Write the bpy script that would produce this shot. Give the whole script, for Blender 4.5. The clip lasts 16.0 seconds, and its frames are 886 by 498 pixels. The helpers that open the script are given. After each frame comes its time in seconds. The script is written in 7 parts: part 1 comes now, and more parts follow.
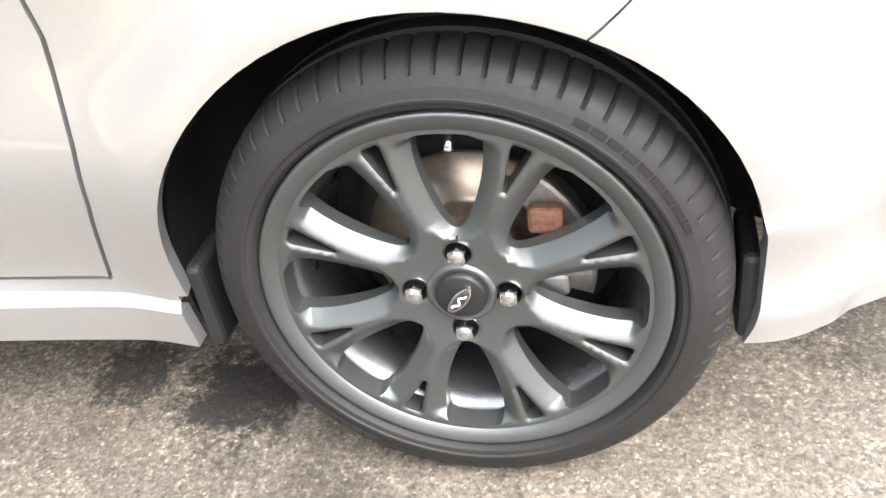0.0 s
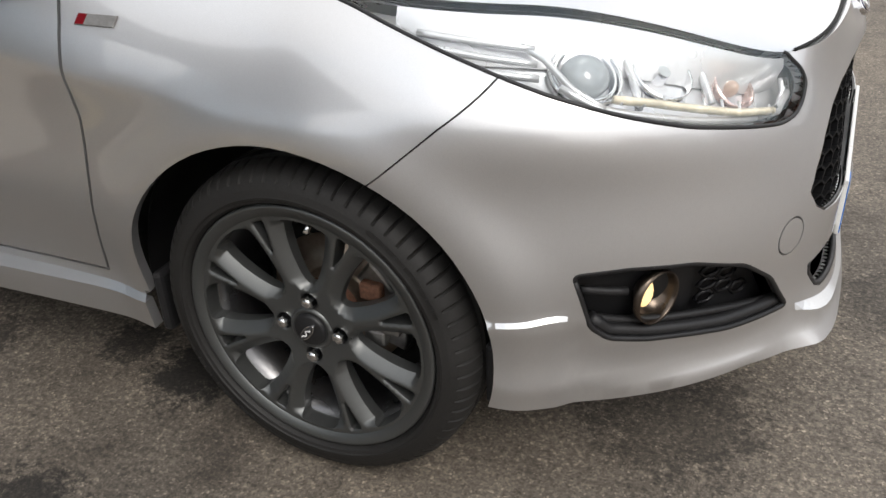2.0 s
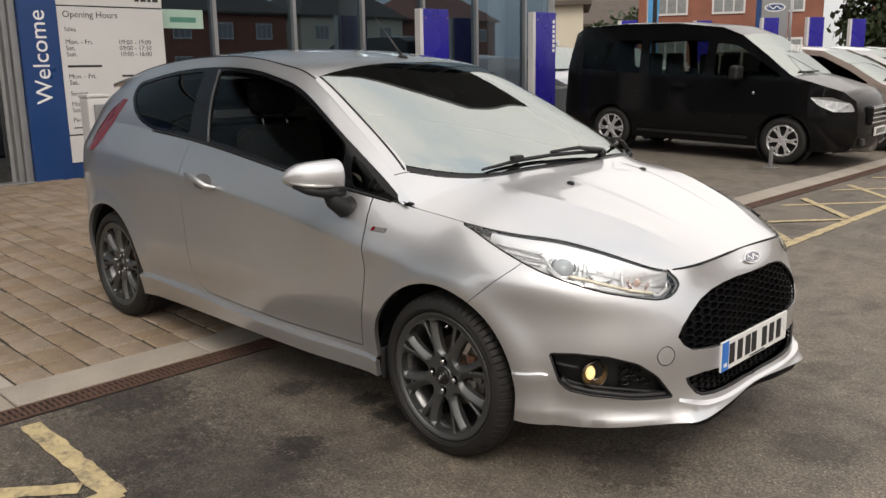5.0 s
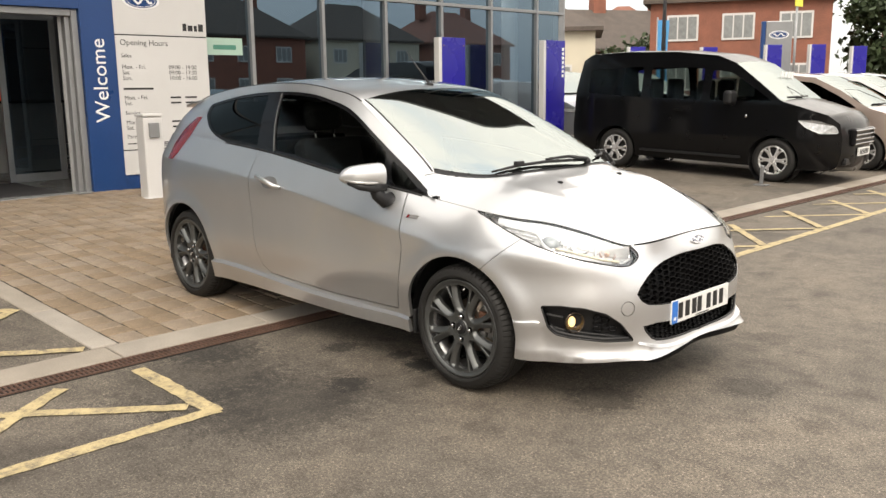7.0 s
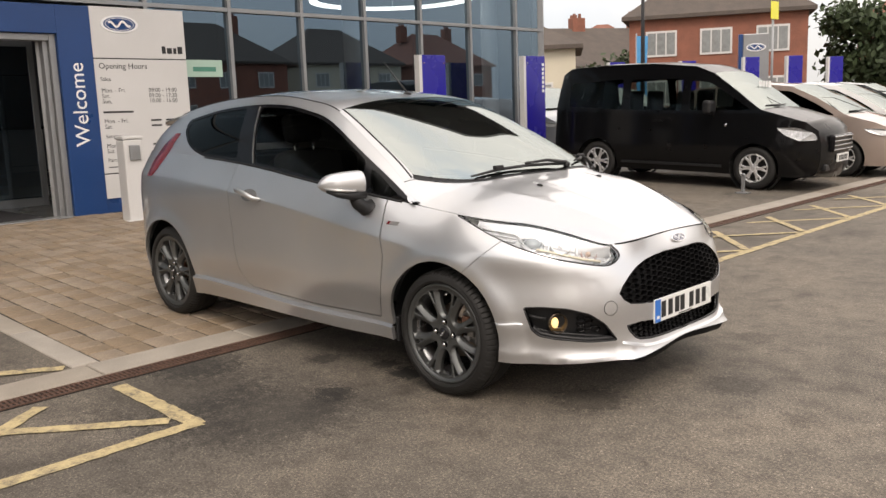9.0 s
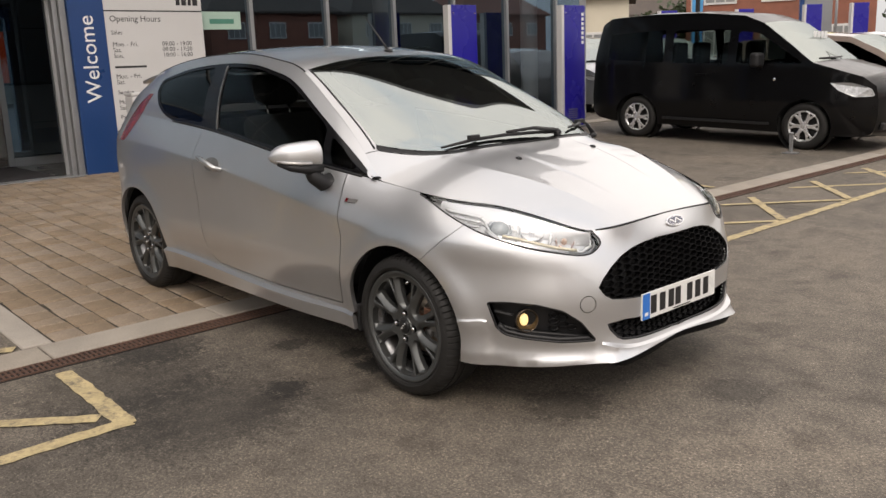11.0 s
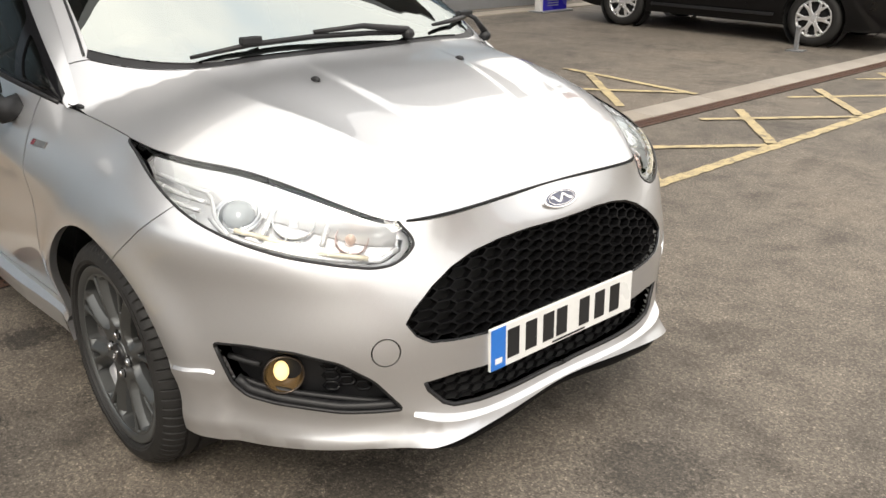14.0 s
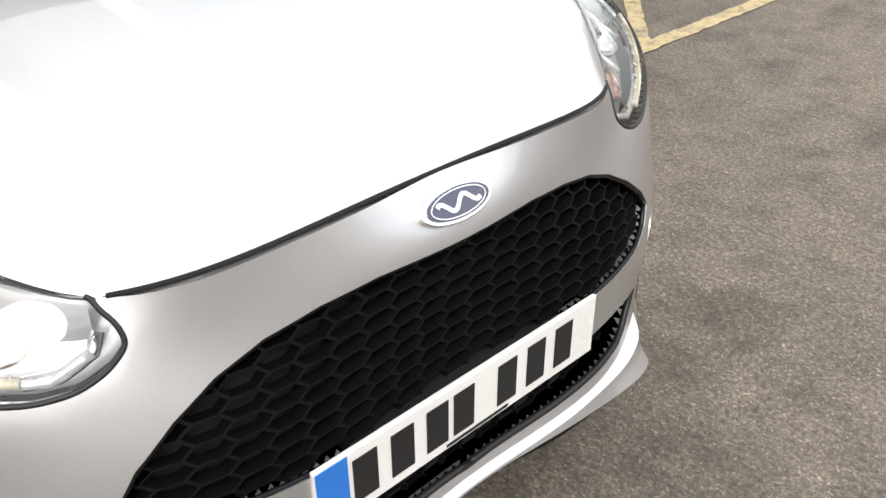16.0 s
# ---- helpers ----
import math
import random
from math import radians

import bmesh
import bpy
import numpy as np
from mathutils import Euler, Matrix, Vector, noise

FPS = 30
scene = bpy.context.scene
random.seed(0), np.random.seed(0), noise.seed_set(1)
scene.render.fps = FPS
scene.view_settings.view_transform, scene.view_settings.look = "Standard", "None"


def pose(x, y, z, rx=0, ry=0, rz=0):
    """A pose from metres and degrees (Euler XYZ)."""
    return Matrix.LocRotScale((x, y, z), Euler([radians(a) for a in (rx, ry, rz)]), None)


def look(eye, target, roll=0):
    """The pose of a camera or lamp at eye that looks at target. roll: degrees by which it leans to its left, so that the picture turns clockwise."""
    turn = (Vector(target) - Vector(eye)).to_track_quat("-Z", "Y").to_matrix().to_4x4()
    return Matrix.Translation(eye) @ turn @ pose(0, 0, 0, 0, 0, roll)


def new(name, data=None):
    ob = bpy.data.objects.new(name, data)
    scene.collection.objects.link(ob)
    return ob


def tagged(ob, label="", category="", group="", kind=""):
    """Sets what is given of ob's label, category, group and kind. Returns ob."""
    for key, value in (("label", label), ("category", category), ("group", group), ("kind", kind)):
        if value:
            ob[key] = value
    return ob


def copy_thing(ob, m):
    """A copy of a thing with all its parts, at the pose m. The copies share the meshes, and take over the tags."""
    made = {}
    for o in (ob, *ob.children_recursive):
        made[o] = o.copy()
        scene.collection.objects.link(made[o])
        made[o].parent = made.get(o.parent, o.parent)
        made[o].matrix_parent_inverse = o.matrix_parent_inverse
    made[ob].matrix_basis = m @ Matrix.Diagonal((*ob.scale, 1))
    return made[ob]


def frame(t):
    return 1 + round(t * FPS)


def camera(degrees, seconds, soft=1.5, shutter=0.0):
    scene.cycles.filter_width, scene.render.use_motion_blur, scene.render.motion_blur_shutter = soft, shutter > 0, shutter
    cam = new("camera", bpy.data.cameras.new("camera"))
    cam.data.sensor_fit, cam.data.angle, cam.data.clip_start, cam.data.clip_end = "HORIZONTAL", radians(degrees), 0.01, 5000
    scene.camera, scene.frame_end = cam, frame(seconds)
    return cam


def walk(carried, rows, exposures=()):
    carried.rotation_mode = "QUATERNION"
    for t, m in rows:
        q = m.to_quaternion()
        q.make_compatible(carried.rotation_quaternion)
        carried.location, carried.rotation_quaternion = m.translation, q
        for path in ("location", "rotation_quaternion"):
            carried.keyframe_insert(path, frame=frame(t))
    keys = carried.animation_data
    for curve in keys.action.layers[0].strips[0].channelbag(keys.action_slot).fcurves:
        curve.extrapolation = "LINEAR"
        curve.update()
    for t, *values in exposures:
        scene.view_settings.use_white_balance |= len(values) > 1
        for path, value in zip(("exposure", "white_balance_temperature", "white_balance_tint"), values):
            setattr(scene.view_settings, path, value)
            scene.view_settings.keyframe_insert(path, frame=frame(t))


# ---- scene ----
cam = camera(54.8, 16.0)
PATH = [
    (0, (0.196, -1.54, 0.889), (-0.253, 0.041, -0.25), -9.4),
    (0.5, (0.248, -1.582, 0.933), (-0.24, -0.009, -0.203), -10.0),
    (1, (0.36, -1.651, 1.001), (-0.176, -0.093, -0.132), -9.2),
    (1.5, (0.518, -1.68, 1.065), (-0.102, -0.141, -0.051), -5.9),
    (2, (0.71, -1.76, 1.114), (-0.043, -0.2, 0.115), -2.4),
    (2.5, (0.943, -1.968, 1.192), (0.038, -0.4, 0.342), -0.0),
    (3, (1.137, -2.083, 1.267), (0.124, -0.519, 0.541), 2.0),
    (3.5, (1.32, -2.186, 1.311), (0.19, -0.651, 0.705), 2.7),
    (4, (1.569, -2.383, 1.351), (0.317, -0.908, 0.846), 1.3),
    (4.5, (1.792, -2.596, 1.385), (0.473, -1.166, 0.923), 0.2),
    (5, (2.011, -2.844, 1.373), (0.642, -1.449, 0.953), -1.0),
    (7.5, (2.708, -3.586, 1.393), (1.298, -2.211, 1.047), -0.3),
    (8, (2.709, -3.581, 1.389), (1.283, -2.215, 1.073), -0.1),
    (8.5, (2.703, -3.565, 1.359), (1.278, -2.193, 1.063), -1.2),
    (9, (2.685, -3.528, 1.313), (1.302, -2.12, 0.992), -2.1),
    (11.5, (2.57, -2.656, 1.351), (1.069, -1.416, 0.894), -2.1),
    (12, (2.518, -2.391, 1.336), (0.96, -1.232, 0.857), -1.6),
    (12.5, (2.46, -2.17, 1.327), (0.865, -1.083, 0.802), -1.1),
    (13, (2.291, -1.933, 1.317), (0.742, -0.806, 0.743), -1.0),
    (13.5, (2.141, -1.725, 1.308), (0.682, -0.507, 0.686), -1.1),
    (14, (1.989, -1.474, 1.278), (0.583, -0.231, 0.588), -0.8),
    (14.5, (1.862, -1.264, 1.263), (0.5, -0.01, 0.504), -0.6),
    (15, (1.673, -1.041, 1.238), (0.378, 0.236, 0.406), -1.4),
    (15.5, (1.499, -0.838, 1.219), (0.279, 0.424, 0.261), -0.6),
    (16, (1.379, -0.617, 1.197), (0.141, 0.53, 0.125), -0.4),
]
EXPOSURE = [(0, 2.88, 6440, 10), (0.5, 2.52, 6440, 10), (1, 1.98, 6470, 10), (1.5, 1.20, 6580, 10), (2, 0.60, 6630, 10), (3, 0.03, 6660, 10), (3.5, 0.07, 6690, 10), (5, 0.36, 7080, 12),
            (7.5, 1.05, 7370, 10), (9, 0.66, 7300, 14), (11.5, 0.42, 7150, 14), (12.5, 0.42, 7150, 14), (13.5, 0.70, 7140, 10), (14.5, 1.06, 7030, 10), (15.5, 1.00, 6830, 10), (16, 0.90, 6680, 10)]
walk(cam, [(t, look(eye, target, roll)) for t, eye, target, roll in PATH], EXPOSURE)

# ---- world and light: a bright overcast sky, thin cloud ----
world = bpy.data.worlds.new("overcast_sky")
scene.world = world
world.use_nodes = True
wn, wl = world.node_tree.nodes, world.node_tree.links
wn.clear()
w_out = wn.new("ShaderNodeOutputWorld")
w_bg = wn.new("ShaderNodeBackground")
w_sky = wn.new("ShaderNodeTexSky")
w_sky.sky_type, w_sky.sun_disc = "NISHITA", False
w_sky.sun_elevation, w_sky.sun_rotation = radians(48), radians(120)
w_geo = wn.new("ShaderNodeTexCoord")
w_noise = wn.new("ShaderNodeTexNoise")
w_noise.inputs["Scale"].default_value, w_noise.inputs["Detail"].default_value = 1.7, 5.0
w_ramp = wn.new("ShaderNodeValToRGB")
w_ramp.color_ramp.elements[0].position, w_ramp.color_ramp.elements[0].color = 0.36, (7.2, 8.0, 9.0, 1)
w_ramp.color_ramp.elements[1].position, w_ramp.color_ramp.elements[1].color = 0.66, (11.6, 11.3, 11.0, 1)
w_mid = w_ramp.color_ramp.elements.new(0.48)
w_mid.color = (9.6, 9.6, 9.7, 1)
w_mix = wn.new("ShaderNodeMix")
w_mix.data_type = "RGBA"
w_mix.inputs[0].default_value = 0.86
wl.new(w_geo.outputs["Generated"], w_noise.inputs["Vector"])
wl.new(w_noise.outputs["Fac"], w_ramp.inputs["Fac"])
wl.new(w_sky.outputs["Color"], w_mix.inputs["A"])
wl.new(w_ramp.outputs["Color"], w_mix.inputs["B"])
w_sep = wn.new("ShaderNodeSeparateXYZ")
wl.new(w_geo.outputs["Generated"], w_sep.inputs["Vector"])
w_up = wn.new("ShaderNodeMapRange")          # an overcast sky is brighter overhead than at the horizon
w_up.inputs["From Min"].default_value, w_up.inputs["From Max"].default_value = 0.0, 0.35
w_up.inputs["To Min"].default_value, w_up.inputs["To Max"].default_value = 0.62, 1.22
wl.new(w_sep.outputs["Z"], w_up.inputs["Value"])
w_mul = wn.new("ShaderNodeVectorMath")
w_mul.operation = "SCALE"
wl.new(w_mix.outputs["Result"], w_mul.inputs[0])
wl.new(w_up.outputs["Result"], w_mul.inputs["Scale"])
wl.new(w_mul.outputs["Vector"], w_bg.inputs["Color"])
w_bg.inputs["Strength"].default_value = 0.1
wl.new(w_bg.outputs["Background"], w_out.inputs["Surface"])

sun = new("sun", bpy.data.lights.new("sun", "SUN"))
sun.data.energy, sun.data.angle, sun.data.color = 1.1, radians(25), (1.0, 0.96, 0.9)
sun.matrix_world = look((6, -5, 9), (0, 0, 0))

# ---- materials ----
def mat(name, color, rough=0.5, metal=0.0, var=0.12, scale=6.0, fine=90.0, bump=0.0, coat=0.0, spec=0.5, rvar=0.08, tint=None, rand=""):
    """A surface with broad and fine variation of colour and gloss, and fine relief."""
    m = bpy.data.materials.new(name)
    m.use_nodes = True
    n, l = m.node_tree.nodes, m.node_tree.links
    b = n["Principled BSDF"]
    b.inputs["Metallic"].default_value = metal
    b.inputs["Coat Weight"].default_value, b.inputs["Coat Roughness"].default_value = coat, 0.03
    b.inputs["Specular IOR Level"].default_value = spec
    tc = n.new("ShaderNodeTexCoord")
    broad, grain = n.new("ShaderNodeTexNoise"), n.new("ShaderNodeTexNoise")
    broad.inputs["Scale"].default_value, broad.inputs["Detail"].default_value = scale, 4.0
    grain.inputs["Scale"].default_value, grain.inputs["Detail"].default_value = fine, 3.0
    for k in (broad, grain):
        l.new(tc.outputs["Object"], k.inputs["Vector"])
    add = n.new("ShaderNodeMath")
    add.operation = "ADD"
    l.new(broad.outputs["Fac"], add.inputs[0])
    l.new(grain.outputs["Fac"], add.inputs[1])
    ramp = n.new("ShaderNodeValToRGB")
    lo = tint or tuple(c * (1 - var) for c in color)
    hi = tuple(min(1, c * (1 + var)) for c in color)
    ramp.color_ramp.elements[0].position, ramp.color_ramp.elements[0].color = 0.35, (*lo, 1)
    ramp.color_ramp.elements[1].position, ramp.color_ramp.elements[1].color = 0.65, (*hi, 1)
    half = n.new("ShaderNodeMath")
    half.operation, half.inputs[1].default_value = "MULTIPLY", 0.5
    l.new(add.outputs[0], half.inputs[0])
    l.new(half.outputs[0], ramp.inputs["Fac"])
    l.new(ramp.outputs["Color"], b.inputs["Base Color"])
    if rand:
        src = n.new("ShaderNodeObjectInfo" if rand == "object" else "ShaderNodeNewGeometry")
        hsv = n.new("ShaderNodeHueSaturation")
        val = n.new("ShaderNodeMapRange")
        val.inputs["To Min"].default_value, val.inputs["To Max"].default_value = 0.90, 1.10
        sat = n.new("ShaderNodeMapRange")
        sat.inputs["From Min"].default_value, sat.inputs["From Max"].default_value = 1.0, 0.0
        sat.inputs["To Min"].default_value, sat.inputs["To Max"].default_value = 0.85, 1.12
        for k in (val, sat):
            l.new(src.outputs["Random" if rand == "object" else "Random Per Island"], k.inputs["Value"])
        l.new(val.outputs["Result"], hsv.inputs["Value"])
        l.new(sat.outputs["Result"], hsv.inputs["Saturation"])
        l.new(ramp.outputs["Color"], hsv.inputs["Color"])
        l.new(hsv.outputs["Color"], b.inputs["Base Color"])
    rr = n.new("ShaderNodeMapRange")
    rr.inputs["From Min"].default_value, rr.inputs["From Max"].default_value = 0.3, 0.7
    rr.inputs["To Min"].default_value, rr.inputs["To Max"].default_value = max(0.0, rough - rvar), min(1.0, rough + rvar)
    l.new(broad.outputs["Fac"], rr.inputs["Value"])
    l.new(rr.outputs["Result"], b.inputs["Roughness"])
    if bump:
        bp = n.new("ShaderNodeBump")
        bp.inputs["Strength"].default_value, bp.inputs["Distance"].default_value = 0.6, bump
        l.new(grain.outputs["Fac"], bp.inputs["Height"])
        l.new(bp.outputs["Normal"], b.inputs["Normal"])
    return m


def glow(name, color, strength):
    m = bpy.data.materials.new(name)
    m.use_nodes = True
    b = m.node_tree.nodes["Principled BSDF"]
    b.inputs["Base Color"].default_value = (*color, 1)
    b.inputs["Emission Color"].default_value = (*color, 1)
    b.inputs["Emission Strength"].default_value = strength
    return m


def glass(name, tint, ior=1.5, rough=0.0, sheen=(0.93, 0.97, 0.95)):
    """A thin pane: tinted where one sees through it, mirroring by Fresnel."""
    m = bpy.data.materials.new(name)
    m.use_nodes = True
    n, l = m.node_tree.nodes, m.node_tree.links
    n.remove(n["Principled BSDF"])
    see, gloss, fre, mix = (n.new("ShaderNode" + k) for k in ("BsdfTransparent", "BsdfGlossy", "Fresnel", "MixShader"))
    see.inputs["Color"].default_value = (*tint, 1)
    gloss.inputs["Color"].default_value, gloss.inputs["Roughness"].default_value = (*sheen, 1), rough
    fre.inputs["IOR"].default_value = ior
    l.new(fre.outputs["Fac"], mix.inputs["Fac"])
    l.new(see.outputs["BSDF"], mix.inputs[1])
    l.new(gloss.outputs["BSDF"], mix.inputs[2])
    l.new(mix.outputs["Shader"], n["Material Output"].inputs["Surface"])
    return m


M_PAINT = mat("silver_paint", (0.58, 0.583, 0.592), 0.38, 0.86, var=0.09, scale=1.5, fine=900, coat=1.0, rvar=0.03)
M_PAINT.node_tree.nodes["Principled BSDF"].inputs["Coat IOR"].default_value = 1.7
M_PAINT.node_tree.nodes["Principled BSDF"].inputs["Coat Roughness"].default_value = 0.02
M_BLACKPLASTIC = mat("black_plastic", (0.013, 0.013, 0.014), 0.45, spec=0.35, var=0.2, fine=300, bump=0.0006)
M_GLOSSBLACK = mat("gloss_black", (0.007, 0.007, 0.008), 0.12, spec=0.22, var=0.1, rvar=0.03)
M_RUBBER = mat("tyre_rubber", (0.016, 0.0153, 0.0147), 0.62, spec=0.3, var=0.25, scale=12, fine=250, bump=0.0005)
M_ALLOY = mat("grey_alloy", (0.122, 0.126, 0.125), 0.46, 0.82, var=0.10, fine=700, coat=0.15, rvar=0.04)
M_BARREL = mat("inner_barrel", (0.16, 0.16, 0.165), 0.3, 0.9, var=0.1, scale=14)
M_CHROME = mat("chrome", (0.75, 0.75, 0.76), 0.12, 1.0, var=0.04, rvar=0.03)
M_STEEL = mat("bare_steel", (0.3, 0.29, 0.28), 0.4, 0.9, var=0.2, scale=20, rvar=0.1)
M_RUST = mat("rusty_iron", (0.16, 0.075, 0.045), 0.8, 0.2, var=0.45, scale=25, fine=160, bump=0.001)
# near black; in hollows and gaps it stands in for their shade
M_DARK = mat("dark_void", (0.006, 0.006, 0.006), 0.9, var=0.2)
M_CARGLASS = glass("car_glass", (0.26, 0.31, 0.29), 5.0, sheen=(0.93, 1.0, 0.97))
M_LENS = glass("clear_lens", (0.94, 0.95, 0.96), 1.6)
M_DARKGLASS = glass("privacy_glass", (0.03, 0.032, 0.035), 1.22)
M_DOORGLASS = glass("door_glass", (0.40, 0.42, 0.41), 1.22)
M_BLUE = mat("blue_panel", (0.006, 0.042, 0.155), 0.35, var=0.08, scale=1.5)
M_VIOLETBLUE = mat("deep_blue_panel", (0.016, 0.012, 0.26), 0.28, var=0.06, scale=1.5)
M_WHITEPANEL = mat("white_panel", (0.56, 0.55, 0.54), 0.4, var=0.05, scale=2)
M_ALU = mat("grey_aluminium", (0.27, 0.275, 0.28), 0.4, 0.5, var=0.08)
# the blue of mirrored sky is put into the facade's sheen colour
M_FACGLASS = glass("facade_glass", (0.28, 0.33, 0.36), 2.6, sheen=(0.58, 0.80, 1.0))
M_KERB = mat("kerb_concrete", (0.30, 0.262, 0.218), 0.85, var=0.2, scale=4, fine=120, bump=0.002, rand="object")
M_PAVER = mat("paver", (0.222, 0.168, 0.118), 0.85, var=0.34, scale=5, fine=110, bump=0.002, rand="object")
M_PAVERS = mat("pavers", (0.222, 0.168, 0.118), 0.85, var=0.34, scale=5, fine=110, bump=0.002, rand="island")
M_JOINT = mat("joint_sand", (0.042, 0.035, 0.026), 0.95, var=0.4, scale=14, fine=200, bump=0.003)
M_IRON = mat("rusty_grating", (0.11, 0.06, 0.042), 0.75, 0.2, var=0.4, scale=14, fine=150, bump=0.001)


def tarmac(name):
    """Weathered tarmac: stone chips in dark binder, broad worn and damp patches."""
    m = bpy.data.materials.new(name)
    m.use_nodes = True
    n, l = m.node_tree.nodes, m.node_tree.links
    b = n["Principled BSDF"]
    tc = n.new("ShaderNodeTexCoord")

    def noise_of(scale, detail=5.0, rough=0.6):
        k = n.new("ShaderNodeTexNoise")
        k.inputs["Scale"].default_value, k.inputs["Detail"].default_value, k.inputs["Roughness"].default_value = scale, detail, rough
        l.new(tc.outputs["Object"], k.inputs["Vector"])
        return k.outputs["Fac"]

    def ramp_of(fac, *stops):
        k = n.new("ShaderNodeValToRGB")
        e = k.color_ramp.elements
        while len(e) < len(stops):
            e.new(0.5)
        for q, (p, c) in zip(e, stops):
            q.position, q.color = p, (*c, 1)
        l.new(fac, k.inputs["Fac"])
        return k.outputs["Color"]

    def blend(kind, fac, x, y):
        k = n.new("ShaderNodeMix")
        k.data_type, k.blend_type = "RGBA", kind
        k.inputs[0].default_value = 1.0
        if not isinstance(fac, float):
            l.new(fac, k.inputs[0])
        else:
            k.inputs[0].default_value = fac
        l.new(x, k.inputs["A"])
        l.new(y, k.inputs["B"])
        return k.outputs["Result"]

    chips = n.new("ShaderNodeTexVoronoi")
    chips.inputs["Scale"].default_value = 230
    l.new(tc.outputs["Object"], chips.inputs["Vector"])
    sep = n.new("ShaderNodeSeparateColor")
    l.new(chips.outputs["Color"], sep.inputs["Color"])
    stone = ramp_of(sep.outputs[0], (0.0, (0.088, 0.077, 0.065)), (0.5, (0.130, 0.115, 0.098)), (0.9, (0.164, 0.145, 0.122)), (1.0, (0.28, 0.246, 0.208)))
    broad = ramp_of(noise_of(0.55, 6.0), (0.34, (0.62, 0.61, 0.60)), (0.52, (1.0, 0.98, 0.95)), (0.72, (1.28, 1.22, 1.14)))
    damp = ramp_of(noise_of(1.7, 7.0, 0.7), (0.36, (0.42, 0.40, 0.39)), (0.46, (1.0, 1.0, 1.0)))
    mid = ramp_of(noise_of(7.0, 8.0, 0.72), (0.3, (0.66, 0.64, 0.62)), (0.5, (1.0, 0.98, 0.96)), (0.7, (1.22, 1.2, 1.17)))
    col = blend("MULTIPLY", 1.0, stone, broad)
    col = blend("MULTIPLY", 1.0, col, mid)
    col = blend("MULTIPLY", 0.55, col, damp)
    # oil and damp stains and broad darker zones, with ragged outlines
    grain = noise_of(20.0, 9.0, 0.85)
    col = blend("MULTIPLY", 1.0, col, ramp_of(noise_of(80.0, 4.0, 0.7), (0.32, (0.58, 0.57, 0.56)), (0.5, (1.04, 1.04, 1.04)), (0.68, (1.56, 1.54, 1.51))))
    for x, y, r, amount in STAINS_AND_ZONES:
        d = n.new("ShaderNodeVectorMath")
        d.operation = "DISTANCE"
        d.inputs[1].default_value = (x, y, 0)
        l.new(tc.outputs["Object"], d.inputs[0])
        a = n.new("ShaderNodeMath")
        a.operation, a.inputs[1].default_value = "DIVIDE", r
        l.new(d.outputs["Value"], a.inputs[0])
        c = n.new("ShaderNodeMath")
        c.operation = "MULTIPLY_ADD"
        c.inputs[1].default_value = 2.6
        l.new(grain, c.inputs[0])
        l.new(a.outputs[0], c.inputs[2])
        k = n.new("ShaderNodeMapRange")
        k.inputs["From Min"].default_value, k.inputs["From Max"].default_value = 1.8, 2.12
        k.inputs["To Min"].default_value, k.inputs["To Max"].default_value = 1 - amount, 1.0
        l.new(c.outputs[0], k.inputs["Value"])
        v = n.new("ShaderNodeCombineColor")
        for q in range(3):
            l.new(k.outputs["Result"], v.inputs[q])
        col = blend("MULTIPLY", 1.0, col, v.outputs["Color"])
    l.new(col, b.inputs["Base Color"])
    b.inputs["Roughness"].default_value = 0.82
    bp = n.new("ShaderNodeBump")
    bp.inputs["Strength"].default_value, bp.inputs["Distance"].default_value = 0.45, 0.0015
    l.new(chips.outputs["Distance"], bp.inputs["Height"])
    l.new(bp.outputs["Normal"], b.inputs["Normal"])
    return m


# stains; the last two are broad zones by the car, a fifth darker
STAINS_AND_ZONES = [(-0.40, -0.68, 0.15, 0.85), (-0.60, -0.64, 0.11, 0.7), (-0.5, -1.5, 0.62, 0.36), (-0.45, -1.12, 0.15, 0.7), (-1.07, -1.6, 0.66, 0.42), (-0.95, -0.78, 0.14, 0.6),
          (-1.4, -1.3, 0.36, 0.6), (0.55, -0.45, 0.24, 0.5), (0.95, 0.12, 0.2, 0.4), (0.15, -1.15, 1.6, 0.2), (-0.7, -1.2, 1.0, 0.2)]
M_ASPHALT = tarmac("tarmac")


def road_paint(name, color):
    """Worn thermoplastic line: the paint is gone in flecks, where the dark binder shows."""
    m = mat(name, color, 0.75, var=0.18, scale=8, fine=70, bump=0.001)
    n, l = m.node_tree.nodes, m.node_tree.links
    b = n["Principled BSDF"]
    old = b.inputs["Base Color"].links[0].from_socket
    k, r, x = n.new("ShaderNodeTexNoise"), n.new("ShaderNodeValToRGB"), n.new("ShaderNodeMix")
    tc = n.new("ShaderNodeTexCoord")
    l.new(tc.outputs["Object"], k.inputs["Vector"])
    k.inputs["Scale"].default_value, k.inputs["Detail"].default_value, k.inputs["Roughness"].default_value = 11.0, 9.0, 0.85
    r.color_ramp.elements[0].position, r.color_ramp.elements[1].position = 0.49, 0.64
    l.new(k.outputs["Fac"], r.inputs["Fac"])
    x.data_type = "RGBA"
    l.new(r.outputs["Color"], x.inputs[0])
    l.new(old, x.inputs["A"])
    x.inputs["B"].default_value = (0.12, 0.105, 0.085, 1)
    l.new(x.outputs["Result"], b.inputs["Base Color"])
    return m


